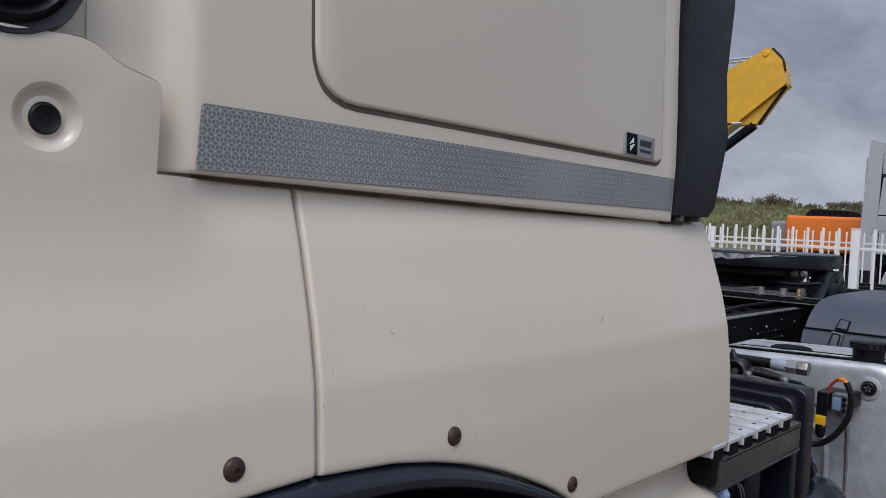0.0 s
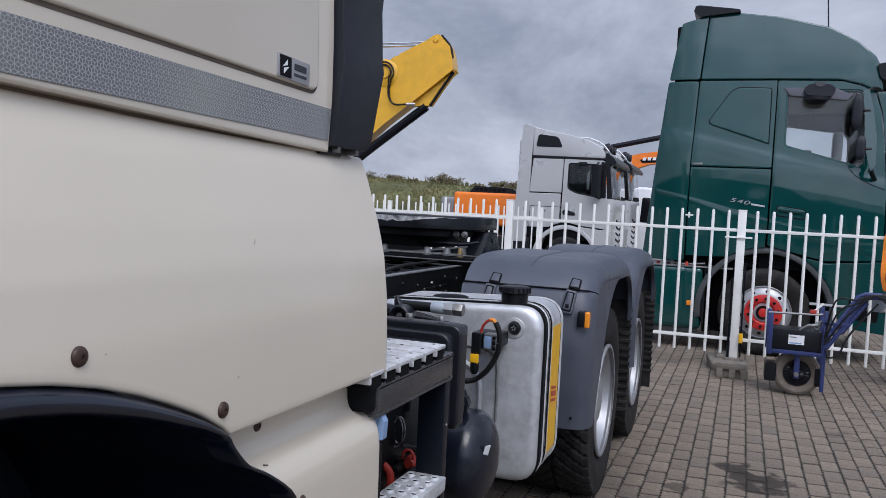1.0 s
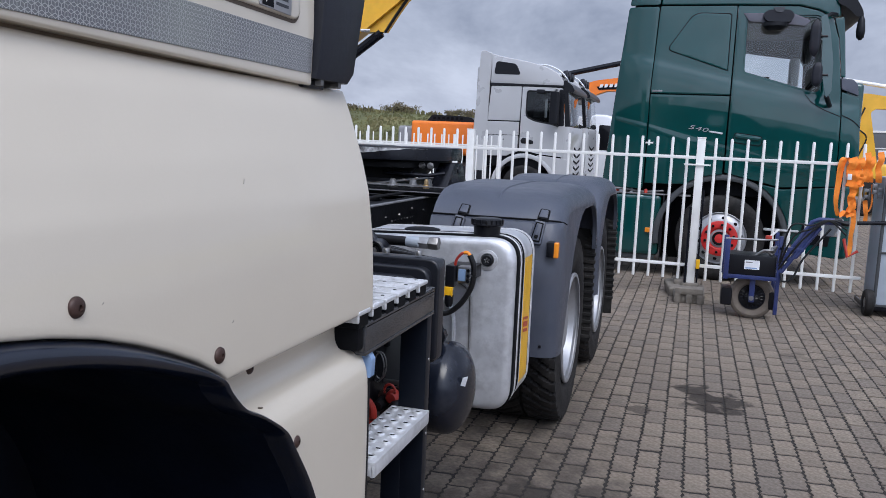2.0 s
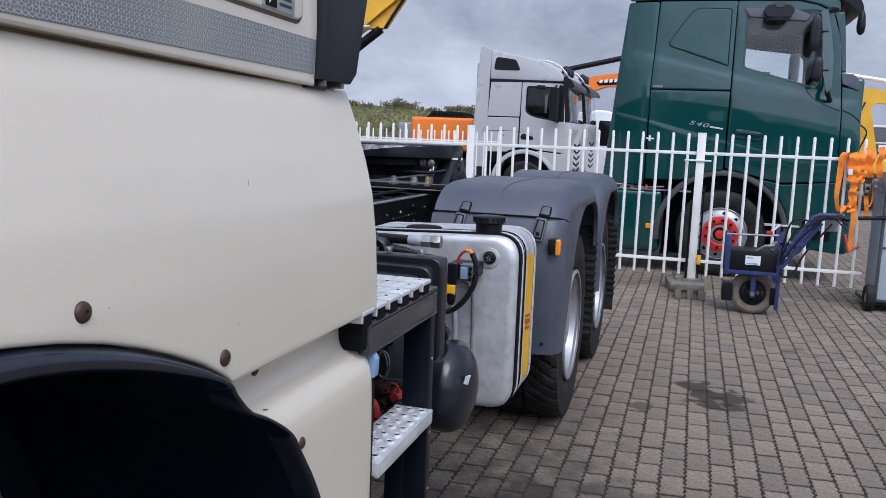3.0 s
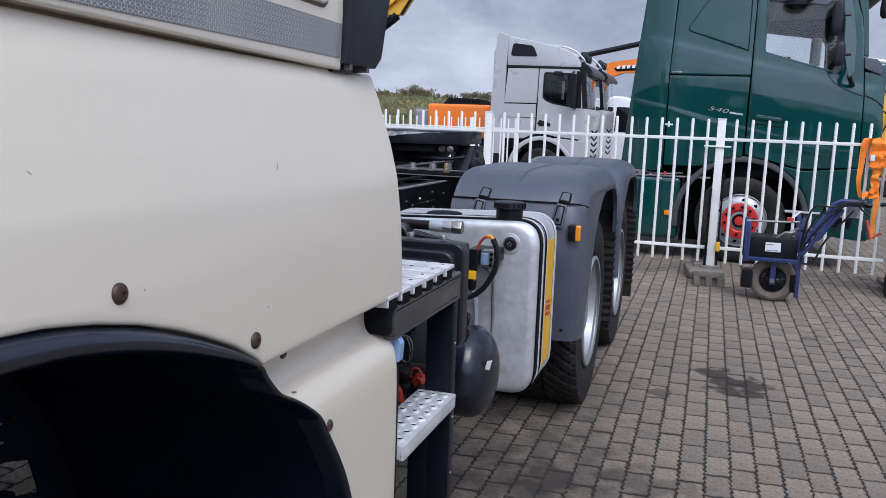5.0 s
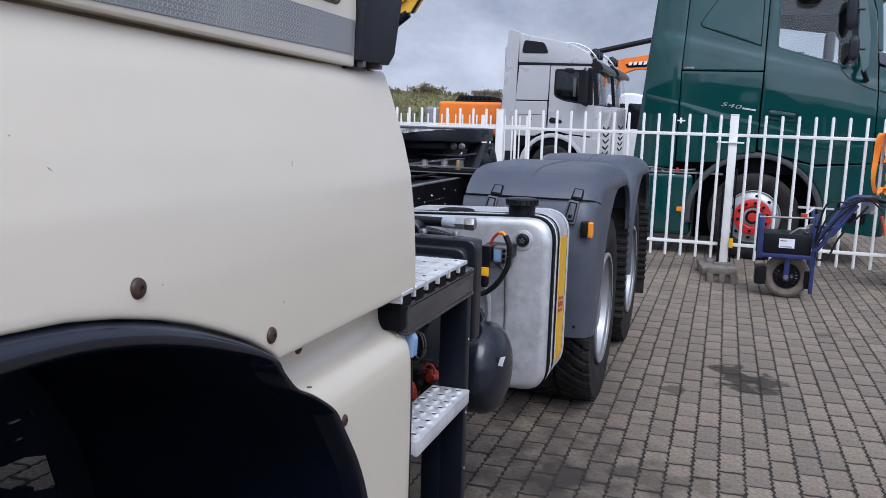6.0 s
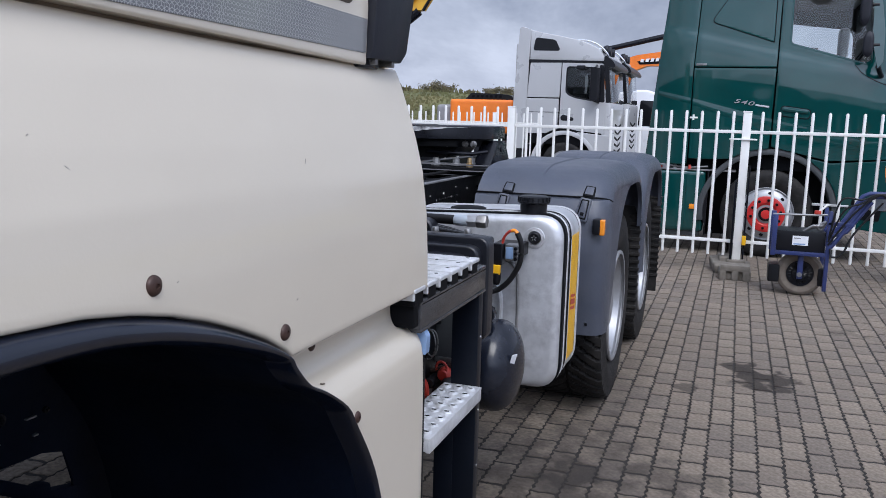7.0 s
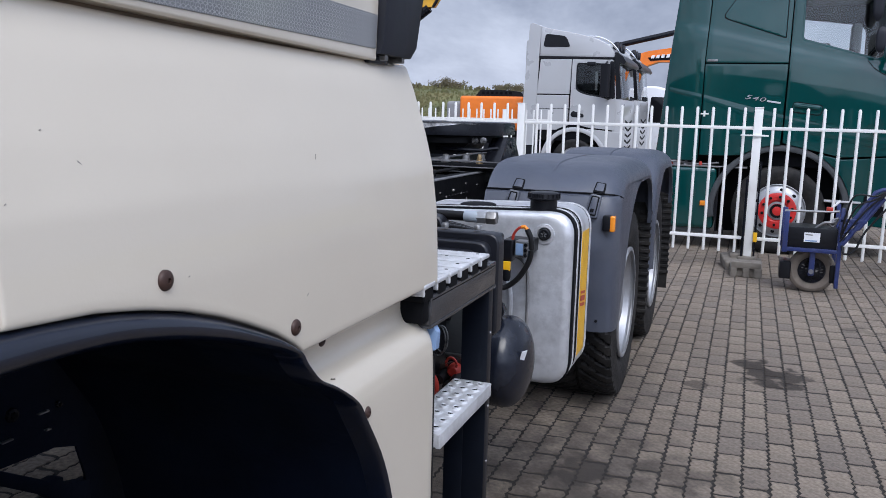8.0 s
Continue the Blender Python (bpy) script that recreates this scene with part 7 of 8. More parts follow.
# ---------------------------------------------------------------- silver tractor trucks further back
def silver_truck():
    """A silver sleeper cab, its side towards the yard; built with the cab's rear lower corner near x=0, side at y=0."""
    s = thing("silver_truck", (0, 0, 0), "silver sleeper cab tractor truck with dark sun visor", "truck", "silver trucks in a row")
    P = lambda name, poly, d=0.0, holes=(), m=SILVER, label="", t=0.03, bv=0.010: part(name, plate(poly, t + d, d, 'Y', holes, bv, 2), m, s, label, 12)
    part("cab_shell", box(0.25, 1.12, 0.029, 2.42, 0.98, 3.0, 0.02), SEAM, s)
    part("rear_wall", box(0.04, 0.30, 0.06, 2.38, 0.9, 3.3, 0.04), SILVER, s)
    part("lower_shell", box(1.0, 2.28, 0.029, 2.42, 0.95, 2.16, 0.02), SEAM, s)
    P("deflector_panel", rounded([(-0.03, 0.85), (0.34, 0.85), (0.38, 2.86), (0.385, 3.02), (0.41, 3.615), (0.20, 3.69), (0.13, 3.66)], [0.03, 0.01, 0.01, 0.01, 0.01, 0.05, 0.05]), -0.004, label="silver side deflector")
    P("sleeper_panel", rounded([(0.36, 2.06), (1.14, 2.06), (1.16, 2.86), (0.42, 2.86)], 0.02))
    P("locker_panel", [(0.355, 1.22), (0.52, 1.22)] + arc(1.30, 0.5, 0.85, 121, 101, 6) + [(1.13, 2.035), (0.36, 2.035)])
    win = rounded([(1.27, 2.15), (1.50, 2.05), (2.02, 1.97), (2.09, 2.06), (2.05, 2.70), (1.98, 2.76), (1.28, 2.78)], [0.12, 0.1, 0.05, 0.05, 0.08, 0.05, 0.08], 5)
    P("door", rounded([(1.16, 1.40), (1.62, 1.30), (2.20, 1.25), (2.22, 2.0), (2.12, 2.84), (1.18, 2.86)], 0.03), 0, (win,), label="silver driver's door")
    P("window_gasket", win, 0.012, (rounded([(1.305, 2.175), (1.52, 2.085), (2.005, 2.010), (2.055, 2.075), (2.018, 2.685), (1.965, 2.725), (1.315, 2.745)], [0.10, 0.08, 0.04, 0.04, 0.06, 0.04, 0.06], 5),), TRIM, "", 0.016, 0.003)
    pane = part("window_pane", plate(win, 0.022, 0.026, 'Y', bevel=0), GLASS_D, s, "tinted cab window", 0)
    pane.visible_shadow = False
    P("front_wing", arc(1.30, 0.5, 0.80, 70, 15, 10) + [(2.12, 0.45), (2.34, 0.42), (2.38, 1.2), (1.62, 1.27)], 0.005, label="silver front wing")
    corner = rounded([(2.16, 0.030), (2.215, 0.004), (2.35, 0.05), (2.37, 0.30), (2.37, 2.10), (2.35, 2.36), (2.215, 2.40), (2.16, 2.37)], [0.005, 0.03, 0.06, 0.1, 0.1, 0.06, 0.03, 0.005], 6)
    part("front_panel", loft([[(2.26 + (x - 2.26) * q, y, z) for x, y in corner] for z, q in ((0.45, 1.0), (1.2, 1.0), (1.80, 0.97), (1.93, 0.92), (1.96, 0.8))]), SILVER, s, "silver front panel")
    for k in range(5):
        for yc, a in ((0.92, -9), (1.48, 9)):
            part("grille_slot", turned(box(-0.02, 0.018, -0.24, 0.24, -0.028, 0.026, 0.012), pose(2.362, yc, 0.83 + 0.150 * k, a, 0, 0)), SEAM, s, "dark grille slot")
    part("front_lamp", box(2.30, 2.376, 0.14, 0.52, 0.62, 0.82, 0.03, 3), CHROME, s, "clear head lamp")
    part("front_column", plate(rounded([(2.23, 1.96), (2.34, 1.98), (2.24, 2.80), (2.14, 2.84)], 0.03), 0.02, 0.10, 'Y', bevel=0.01), TRIM, s)
    ws = part("windscreen", turned(box(-0.01, 0.01, -1.1, 1.1, -0.42, 0.42, 0.004), pose(2.28, 1.2, 2.40, 0, -6, 0)), GLASS_D, s)
    ws.visible_shadow = False
    part("cabin_rear", box(1.14, 1.18, 0.05, 2.38, 2.0, 2.9, 0.01), SEATC, s)
    far = rounded([(1.30, 2.15), (2.0, 2.05), (2.0, 2.70), (1.30, 2.72)], 0.04, 4)
    part("far_door", plate([(1.15, 2.0), (2.2, 2.0), (2.15, 2.9), (1.15, 2.9)], 2.37, 2.41, 'Y', (far,), 0.01), CABIN, s)
    part("seat", box(1.36, 1.56, 0.45, 0.95, 2.05, 2.62, 0.06, 3), SEATC, s)
    part("dashboard", box(2.02, 2.26, 0.1, 2.3, 2.0, 2.16, 0.04), TRIM, s)
    roof = rounded([(0.40, 2.93), (2.13, 2.89), (2.14, 2.98), (2.02, 3.17), (1.72, 3.32), (1.25, 3.44), (0.62, 3.555), (0.42, 3.61), (0.40, 3.58)], [0.02, 0.05, 0.05, 0.1, 0.2, 0.2, 0.2, 0.03, 0.02], 4)
    part("roof_panel", plate(roof, 2.42, 0.0, 'Y', bevel=0.07, segs=4), SILVER, s, "silver high roof")
    P("gutter_strip", [(0.38, 2.87), (2.14, 2.86), (2.14, 2.90), (0.38, 2.935)], -0.01, (), TRIM, "dark roof gutter", 0.05, 0.008)
    P("roof_window", rounded([(0.47, 3.14), (1.12, 3.13), (1.00, 3.38), (0.52, 3.44)], 0.07, 4), -0.014, (), TRIM, "dark roof side window", 0.03, 0.008)
    part("sun_visor", plate(rounded([(2.06, 2.86), (2.16, 3.03), (2.34, 2.90), (2.40, 2.80), (2.36, 2.74), (2.24, 2.78)], 0.03), 0.02, 2.4, 'Y', bevel=0.02), TRIM, s, "black sun visor")
    part("lamp_bar", tube(curve_pts([(1.50, 0.15, 3.385), (1.75, 0.12, 3.36), (2.00, 0.10, 3.25), (2.16, 0.10, 3.10), (2.22, 0.12, 2.99)], 6), 0.025), CHROME, s, "bright roof lamp bar")
    for k in range(3):
        lamp = part("roof_lamp", lathe([(0.085, 0.045), (0.095, 0.05), (0.10, 0.02), (0.09, -0.03), (0.05, -0.08), (0.0, -0.09)], 18, 'X', (2.13, 0.25 + 0.5 * k, 3.17)), DEFL, s, "dark round roof lamp")
        part("lamp_lens", lathe([(0.0, 0.036), (0.085, 0.034), (0.09, 0.02)], 18, 'X', (2.13, 0.25 + 0.5 * k, 3.17)), CHROME, lamp)
    # pressed joints in the side
    for q in ([(0.405, 1.72), (1.10, 1.72), (1.13, 1.69), (1.125, 1.20)], [(0.402, 1.72), (0.392, 1.22)]):
        part("panel_joint", tube(curve_pts([(x, -0.0005, z) for x, z in q], 4), 0.006, 6), SEAM, s, "dark joint round the locker door")
    part("lock", box(0.70, 0.78, -0.006, 0.004, 1.60, 1.63, 0.004), TRIM, s)
    P("window_edge", rounded([(1.985, 1.98), (2.20, 1.96), (2.15, 2.80), (2.05, 2.82)], 0.05), -0.004, (), TRIM, "dark strip behind the front column", 0.02, 0.004)
    part("mirror", loft([[(1.99 + dx, -0.24 + dy, z) for dx, dy in rounded([(-0.11, -0.05), (0.09, -0.08), (0.12, 0.05), (-0.09, 0.10)], 0.04, 4)] for z in (2.0, 2.05, 2.68, 2.73)]), TRIM, s, "black door mirror")
    part("mirror_arm", tube([(1.98, 0.02, 2.80), (1.99, -0.22, 2.74), (1.99, -0.22, 1.98), (2.06, 0.02, 1.96)], 0.025), TRIM, s)
    part("mirror_pod", box(1.52, 1.72, -0.05, 0.02, 2.70, 2.80, 0.03, 3), TRIM, s)
    part("door_handle", plate(rounded([(1.18, 1.60), (1.24, 1.68), (1.50, 1.60), (1.50, 1.53), (1.22, 1.53)], 0.04, 4), 0.01, -0.012, 'Y', bevel=0.006), TRIM, s, "dark door handle bowl")
    b = plate(arc(1.30, 0.5, 0.80, -5, 185, 26) + arc(1.30, 0.5, 0.70, 185, -5, 26), 0.4, -0.02, 'Y', bevel=0.012)
    part("arch_trim", b, SILVER, s)
    part("wheel_housing", box(0.62, 1.98, 0.36, 2.0, 0.55, 1.25, 0.02), SEAM, s)
    part("side_skirt", box(-1.6, 0.42, 0.02, 0.5, 0.32, 0.95, 0.04, 3), TRIM, s)
    part("chassis_rail", box(-3.8, 2.0, 0.75, 0.83, 0.72, 0.98, 0.01), DARK, s)
    part("chassis_rail", box(-3.8, 2.0, 1.57, 1.65, 0.72, 0.98, 0.01), DARK, s)
    part("fifth_wheel", box(-2.6, -1.7, 0.75, 1.65, 1.05, 1.15, 0.03), DARK, s)
    part("mudguard", plate(arc(-2.3, 0.5, 0.64, 0, 180, 20) + arc(-2.3, 0.5, 0.60, 180, 0, 20), 0.02, 0.6, 'Y', bevel=0.01), TRIM, s)
    side_wheel(s, 1.30, 0.0)
    side_wheel(s, -2.3, 0.02)
    return s


silver = silver_truck()
silver.matrix_basis = pose(-4.70, 20.0, -0.028) @ Matrix.Scale(1.03, 4)
copy_thing(silver, pose(-4.85, 23.6, -0.028) @ Matrix.Scale(1.03, 4))


# ---------------------------------------------------------------- machines beyond the fences
def orange_machine():
    m = thing("orange_excavator", (-6.2, 23.0, 0), "orange tracked excavator with a black grille on its engine hood", "excavator")
    x0, x1, y0, y1 = -7.02, -5.2, 22.0, 24.4
    part("engine_hood", box(x0, x1, y0, y1, 1.15, 2.07, 0.09, 4), ORANGE, m, "orange engine hood")
    part("hood_cover", plate(rounded([(-6.62, 2.06), (-5.2, 2.06), (-5.3, 2.19), (-5.6, 2.23), (-6.45, 2.25)], 0.04), y0 + 0.15, y1 - 0.3, 'Y', bevel=0.03), TRIM, m, "black hood cover")
    for k in range(7):
        part("grille_slot", box(-6.42 + 0.13 * k, -6.34 + 0.13 * k, y0 + 0.13, y0 + 0.16, 2.12, 2.20, 0.01), SEAM, m)
    part("counterweight", box(x0 - 0.5, x0 + 0.02, y0 + 0.3, y1 - 0.3, 1.1, 1.92, 0.10, 4), mat("grey_machine_paint", (0.25, 0.25, 0.26), 0.5), m, "grey side tank")
    part("turntable", lathe([(0.0, 0.7), (0.8, 0.7), (0.8, 1.15), (0.0, 1.15)], 28, 'Z', (-6.0, 23.2, 0)), DARK, m)
    for yy in (y0 - 0.1, y1 - 0.6):
        part("track", plate(rounded([(-7.8, -0.028), (-4.4, -0.028), (-4.3, 0.45), (-4.5, 0.8), (-7.7, 0.8), (-7.9, 0.45)], 0.2, 5), yy, yy + 0.6, 'Y', bevel=0.03), RUBBER, m, "black crawler track")


orange_machine()


def arm_panel(name, poly, y, w, m, parent, label="", bv=0.05):
    return part(name, plate(poly, y, y + w, 'Y', bevel=bv, segs=2), m, parent, label)


def yellow_arm():
    """A raised yellow excavator arm that shows past the cab."""
    Y = 24.0
    a = thing("yellow_excavator", (-12.0, Y + 1.2, 0), "yellow excavator with its arm raised above the yard", "excavator")
    boom = [(-8.30, 6.53), (-8.10, 6.45), (-8.04, 6.26), (-7.97, 5.86), (-9.37, 4.78), (-10.2, 4.16), (-11.2, 3.3), (-12.4, 2.3), (-12.9, 2.6), (-11.5, 4.9), (-10.4, 5.95), (-9.95, 6.27), (-9.00, 6.52)]
    arm_panel("arm", rounded(boom, 0.05), Y, 0.55, YPAINT, a, "yellow tapered arm", 0.03)
    head = [(-9.95, 6.20), (-9.77, 6.38), (-8.88, 6.78), (-8.66, 6.93), (-8.55, 6.95), (-8.44, 6.90), (-8.12, 6.56), (-8.08, 6.35)]
    arm_panel("arm_head", rounded(head, 0.03), Y + 0.06, 0.43, YPAINT, a, "", 0.02)
    arm_panel("arm_sole", [(-9.37, 4.74), (-8.72, 4.76), (-8.38, 5.26), (-7.97, 5.82)], Y + 0.12, 0.31, YPAINT, a, "", 0.02)
    arm_panel("arm_rib", [(-9.42, 4.84), (-8.05, 5.90), (-7.96, 5.84), (-9.38, 4.75)], Y - 0.03, 0.61, YPAINT, a, bv=0.01)
    # dark strips along the outer edges of head and sole
    part("dark_edge_strip", tube(curve_pts([(-8.42, Y + 0.1, 6.92), (-8.12, Y + 0.1, 6.58), (-8.02, Y + 0.1, 6.22)], 5), 0.035), TRIM, a)
    part("dark_edge_strip", tube(curve_pts([(-7.97, Y + 0.1, 5.78), (-8.38, Y + 0.1, 5.22), (-8.70, Y + 0.1, 4.74)], 5), 0.045), TRIM, a)
    part("arm_pin", lathe([(0.0, -0.03), (0.07, -0.03), (0.09, 0.0), (0.09, 0.45)], 20, 'Y', (-8.59, Y + 0.05, 6.78)), YPAINT, a)
    part("arm_boss", lathe([(0.0, -0.10), (0.16, -0.10), (0.18, -0.06), (0.36, -0.05), (0.44, -0.01), (0.44, 0.56)], 32, 'Y', (-10.24, Y, 5.75)), YPAINT, a, "round yellow pivot boss")
    for z in (6.755, 6.665):
        part("ram_rod", tube([(-8.86, Y + 0.27, z), (-12.0, Y + 0.27, z - 0.02)], 0.04), CHROME, a, "polished ram rod")
    part("hose_fitting", tube([(-9.42, Y - 0.08, 4.77), (-9.12, Y - 0.08, 4.77)], 0.055), CHROME, a)
    part("lower_ram", tube([(-8.86, Y + 0.2, 4.74), (-10.4, Y + 0.2, 3.62), (-12.5, Y + 0.2, 2.05)], 0.14), SATIN, a, "black hydraulic ram")
    for r in (0.25, 0.34):
        arc = [(-10.24 + r * math.sin(q), Y - 0.12, 5.75 + r * math.cos(q)) for q in np.linspace(-0.5, 2.3, 9)]
        part("hose", tube(curve_pts(arc + [(-10.12 + 0.3 * r, Y - 0.10, 5.05), (-9.85, Y - 0.10, 4.80 - 0.1 * r), (-9.42, Y - 0.08, 4.77)], 4), 0.028), HOSE, a)
    part("machine_body", box(-15.2, -11.9, Y - 0.8, Y + 2.0, 1.1, 2.9, 0.15, 4), YPAINT, a)
    part("operator_cab", box(-13.4, -11.8, Y - 0.9, Y + 0.1, 1.2, 3.3, 0.12, 4), TRIM, a)
    for yy in (Y - 0.8, Y + 1.4):
        part("track", plate(rounded([(-15.4, -0.028), (-11.4, -0.028), (-11.2, 0.5), (-11.5, 0.95), (-15.3, 0.95), (-15.6, 0.5)], 0.25, 5), yy, yy + 0.6, 'Y', bevel=0.03), RUBBER, a)


yellow_arm()


def orange_arm():
    """The orange boom that crosses behind the silver cabs."""
    Y = 35.0
    a = thing("orange_boom_excavator", (-6.5, Y, 0), "orange excavator boom with a dark lettered panel behind the silver trucks", "excavator")
    boom = [(-4.6, 3.95), (-3.55, 4.28), (-2.2, 4.47), (0.4, 4.2), (0.5, 3.6), (-1.5, 3.85), (-3.1, 3.86), (-4.2, 3.45), (-5.2, 2.2), (-5.7, 1.5), (-6.2, 1.8), (-5.5, 3.2)]
    arm_panel("boom", rounded(boom, 0.1), Y, 0.6, ORANGE, a, "orange boom")
    arm_panel("name_panel", [(-3.52, 4.03), (-1.9, 4.25), (-1.9, 3.98), (-3.42, 3.90)], Y - 0.02, 0.01, SEAM, a, "dark name panel", 0.0)
    for k in range(6):
        x = -3.40 + 0.20 * k
        arm_panel("print_bar", [(x, 3.99 + 0.012 * k), (x + 0.13, 4.0 + 0.012 * k), (x + 0.16, 4.13 + 0.016 * k), (x + 0.03, 4.115 + 0.016 * k)], Y - 0.03, 0.008, LABEL, a, "", 0.0)
    part("ram", tube([(-4.7, Y - 0.1, 4.52), (-2.4, Y - 0.1, 5.02), (0.5, Y - 0.1, 5.3)], 0.11), SATIN, a, "dark hydraulic ram")
    part("machine_body", box(-8.2, -5.4, Y - 0.6, Y + 2.0, 1.0, 2.5, 0.12, 3), ORANGE, a)
    part("track", plate(rounded([(-8.5, -0.028), (-4.9, -0.028), (-4.8, 0.45), (-5.0, 0.85), (-8.4, 0.85), (-8.6, 0.45)], 0.2, 5), Y - 0.6, Y, 'Y', bevel=0.03), RUBBER, a)


orange_arm()


def yellow_crane():
    """A yellow loader arm that stands to the side of the green truck."""
    Y = 25.0
    a = thing("yellow_loader", (5.6, Y + 0.6, 0), "yellow loader with a bent arm beyond the fence", "loader")
    mast = [(4.92, 0.9), (5.40, 0.9), (5.33, 1.5), (5.06, 2.78), (5.2, 2.88), (7.6, 2.78), (7.7, 3.0), (5.5, 3.20), (4.95, 3.28), (4.74, 3.27), (4.74, 3.0)]
    arm_panel("mast", rounded(mast, 0.06), Y, 0.4, YPAINT, a, "yellow bent arm")
    part("ram_rod", tube([(4.4, Y + 0.2, 3.64), (7.6, Y + 0.2, 3.15)], 0.055), FENCE, a, "pale ram rod")
    part("hose", tube(curve_pts([(4.9, Y - 0.06, 2.9), (4.75, Y - 0.1, 2.4), (5.0, Y - 0.1, 2.1), (4.85, Y - 0.08, 1.6)], 8), 0.022), HOSE, a)
    part("machine_body", box(4.6, 7.8, Y - 0.2, Y + 1.8, 0.5, 1.4, 0.12, 3), YPAINT, a)
    for x in (4.9, 7.2):
        part("machine_wheel", lathe([(0.25, -0.2), (0.52, -0.2), (0.58, -0.12), (0.58, 0.12), (0.52, 0.2), (0.25, 0.2)], 30, 'Y', (x, Y - 0.3, 0.552), closed=True), RUBBER, a)


yellow_crane()


def van(x, y):
    v = thing("white_van", (x, y, 0), "white panel van parked behind the silver trucks", "van")
    side = rounded([(x - 2.6, 0.35), (x + 2.3, 0.35), (x + 2.35, 1.1), (x + 1.9, 1.35), (x + 1.15, 2.45), (x + 0.6, 2.62), (x - 2.6, 2.62)], 0.12, 4)
    part("body", plate(side, y + 2.0, y, 'Y', bevel=0.08, segs=3), VAN, v)
    part("window", plate(rounded([(x + 0.35, 1.45), (x + 1.6, 1.42), (x + 1.1, 2.25), (x + 0.4, 2.28)], 0.06, 4), y + 0.02, y - 0.006, 'Y', bevel=0.004), TRIM, v, "dark van window")
    part("window", plate(rounded([(x - 0.9, 1.5), (x + 0.15, 1.5), (x + 0.15, 2.28), (x - 0.9, 2.28)], 0.06, 4), y + 0.02, y - 0.006, 'Y', bevel=0.004), TRIM, v)
    for xx in (x - 1.6, x + 1.5):
        part("van_wheel", lathe([(0.0, -0.1), (0.2, -0.1), (0.33, -0.11), (0.35, -0.06), (0.35, 0.1)], 28, 'Y', (xx, y + 0.08, 0.322)), RUBBER, v)


van(-2.9, 28.0)


def grey_trailer():
    x, y = 6.05, 30.0
    t = thing("grey_trailer", (x, y, 0), "dark grey drawbar trailer with white lettering bars on its side", "trailer")
    body = part("body", box(x, x + 8.5, y, y + 2.4, 0.95, 2.40, 0.03), mat("slate_trailer_paint", (0.095, 0.10, 0.11), 0.5, var=0.1, scale=2, bump=0.05), t)
    part("top_rail", box(x - 0.02, x + 8.5, y - 0.02, y + 2.42, 2.38, 2.45, 0.01), FENCE, t, "white top rail")
    part("side_rail", box(x + 0.1, x + 8.5, y - 0.015, y + 0.01, 1.86, 1.90, 0.005), FENCE, t)
    part("side_rail", box(x + 0.1, x + 8.5, y - 0.015, y + 0.01, 1.30, 1.34, 0.005), FENCE, t)
    for k in range(8):
        part("print_bar", box(x + 0.25 + 0.36 * k, x + 0.50 + 0.36 * k, y - 0.008, y + 0.004, 1.60, 1.82, 0.004), LABEL, body)
        part("print_bar", box(x + 0.25 + 0.36 * k, x + 0.46 + 0.36 * k, y - 0.008, y + 0.004, 1.40, 1.52, 0.004), LABEL, body)
    part("axle_frame", box(x + 0.4, x + 8.2, y + 0.3, y + 2.1, 0.75, 0.96, 0.02), DARK, t)
    for xx in (x + 1.6, x + 6.6):
        side_wheel(t, xx, y + 0.05, False, r=0.487)


grey_trailer()


# ---------------------------------------------------------------- embankment, bushes
def embankment():
    rnd = random.Random(3)
    xs = np.linspace(-120, 130, 90)
    rows = []
    for v, (yy, zz) in enumerate(((52, -0.1), (55, 0.9), (58, 2.0), (61, 3.0), (64, 3.65), (68, 3.9), (76, 3.95), (90, 3.6), (120, -0.1))):
        row = []
        for x in xs:
            n = noise.noise((x * 0.06, yy * 0.06, 0.3)) * 0.55 + noise.noise((x * 0.25, yy * 0.2, 1.3)) * 0.22
            k = min(1.0, max(0.0, zz))
            fall = 1.0 - 0.008 * max(0.0, x + 25) if x < 10 else 0.40
            row.append((x, yy + n, zz * max(0.4, fall) + n * k))
        rows.append(row)
    solo("embankment", grid_sheet(rows), GRASS, "long grassy embankment behind the yard", "embankment", kind="structure", smooth=60)
    # tufts of long grass
    b = bmesh.new()
    for i in range(11000):
        x = rnd.uniform(-60, 6)
        y = rnd.uniform(54, 67)
        zz = float(np.interp(y, (52, 55, 58, 61, 64, 68), (-0.1, 0.9, 2.0, 3.0, 3.65, 3.9)))
        fall = max(0.4, 1.0 - 0.008 * max(0.0, x + 25))
        n = noise.noise((x * 0.06, y * 0.06, 0.3)) * 0.55 + noise.noise((x * 0.25, y * 0.2, 1.3)) * 0.22
        z = zz * fall + n * min(1, max(0, zz))
        crest = min(1.0, max(0.0, (y - 62.5) / 2.0))
        h, w, a = rnd.uniform(0.05, 0.20) + crest * rnd.random() ** 3 * 0.38, rnd.uniform(0.06, 0.16) * (1.0 - 0.5 * crest), rnd.uniform(0, 3.14)
        dx, dy = w * math.cos(a), w * math.sin(a)
        vs = [b.verts.new(p) for p in ((x - dx, y - dy, z - 0.1), (x + dx, y + dy, z - 0.1), (x + dx * 0.7 + rnd.uniform(-.1, .1), y + dy * 0.7, z + h * 0.7), (x + rnd.uniform(-.1, .1), y, z + h))]
        b.faces.new(vs)
    solo("rough_grass", b, TUFT, "rough tufts of long green and brown grass", "grass", kind="stuff", smooth=0)


embankment()


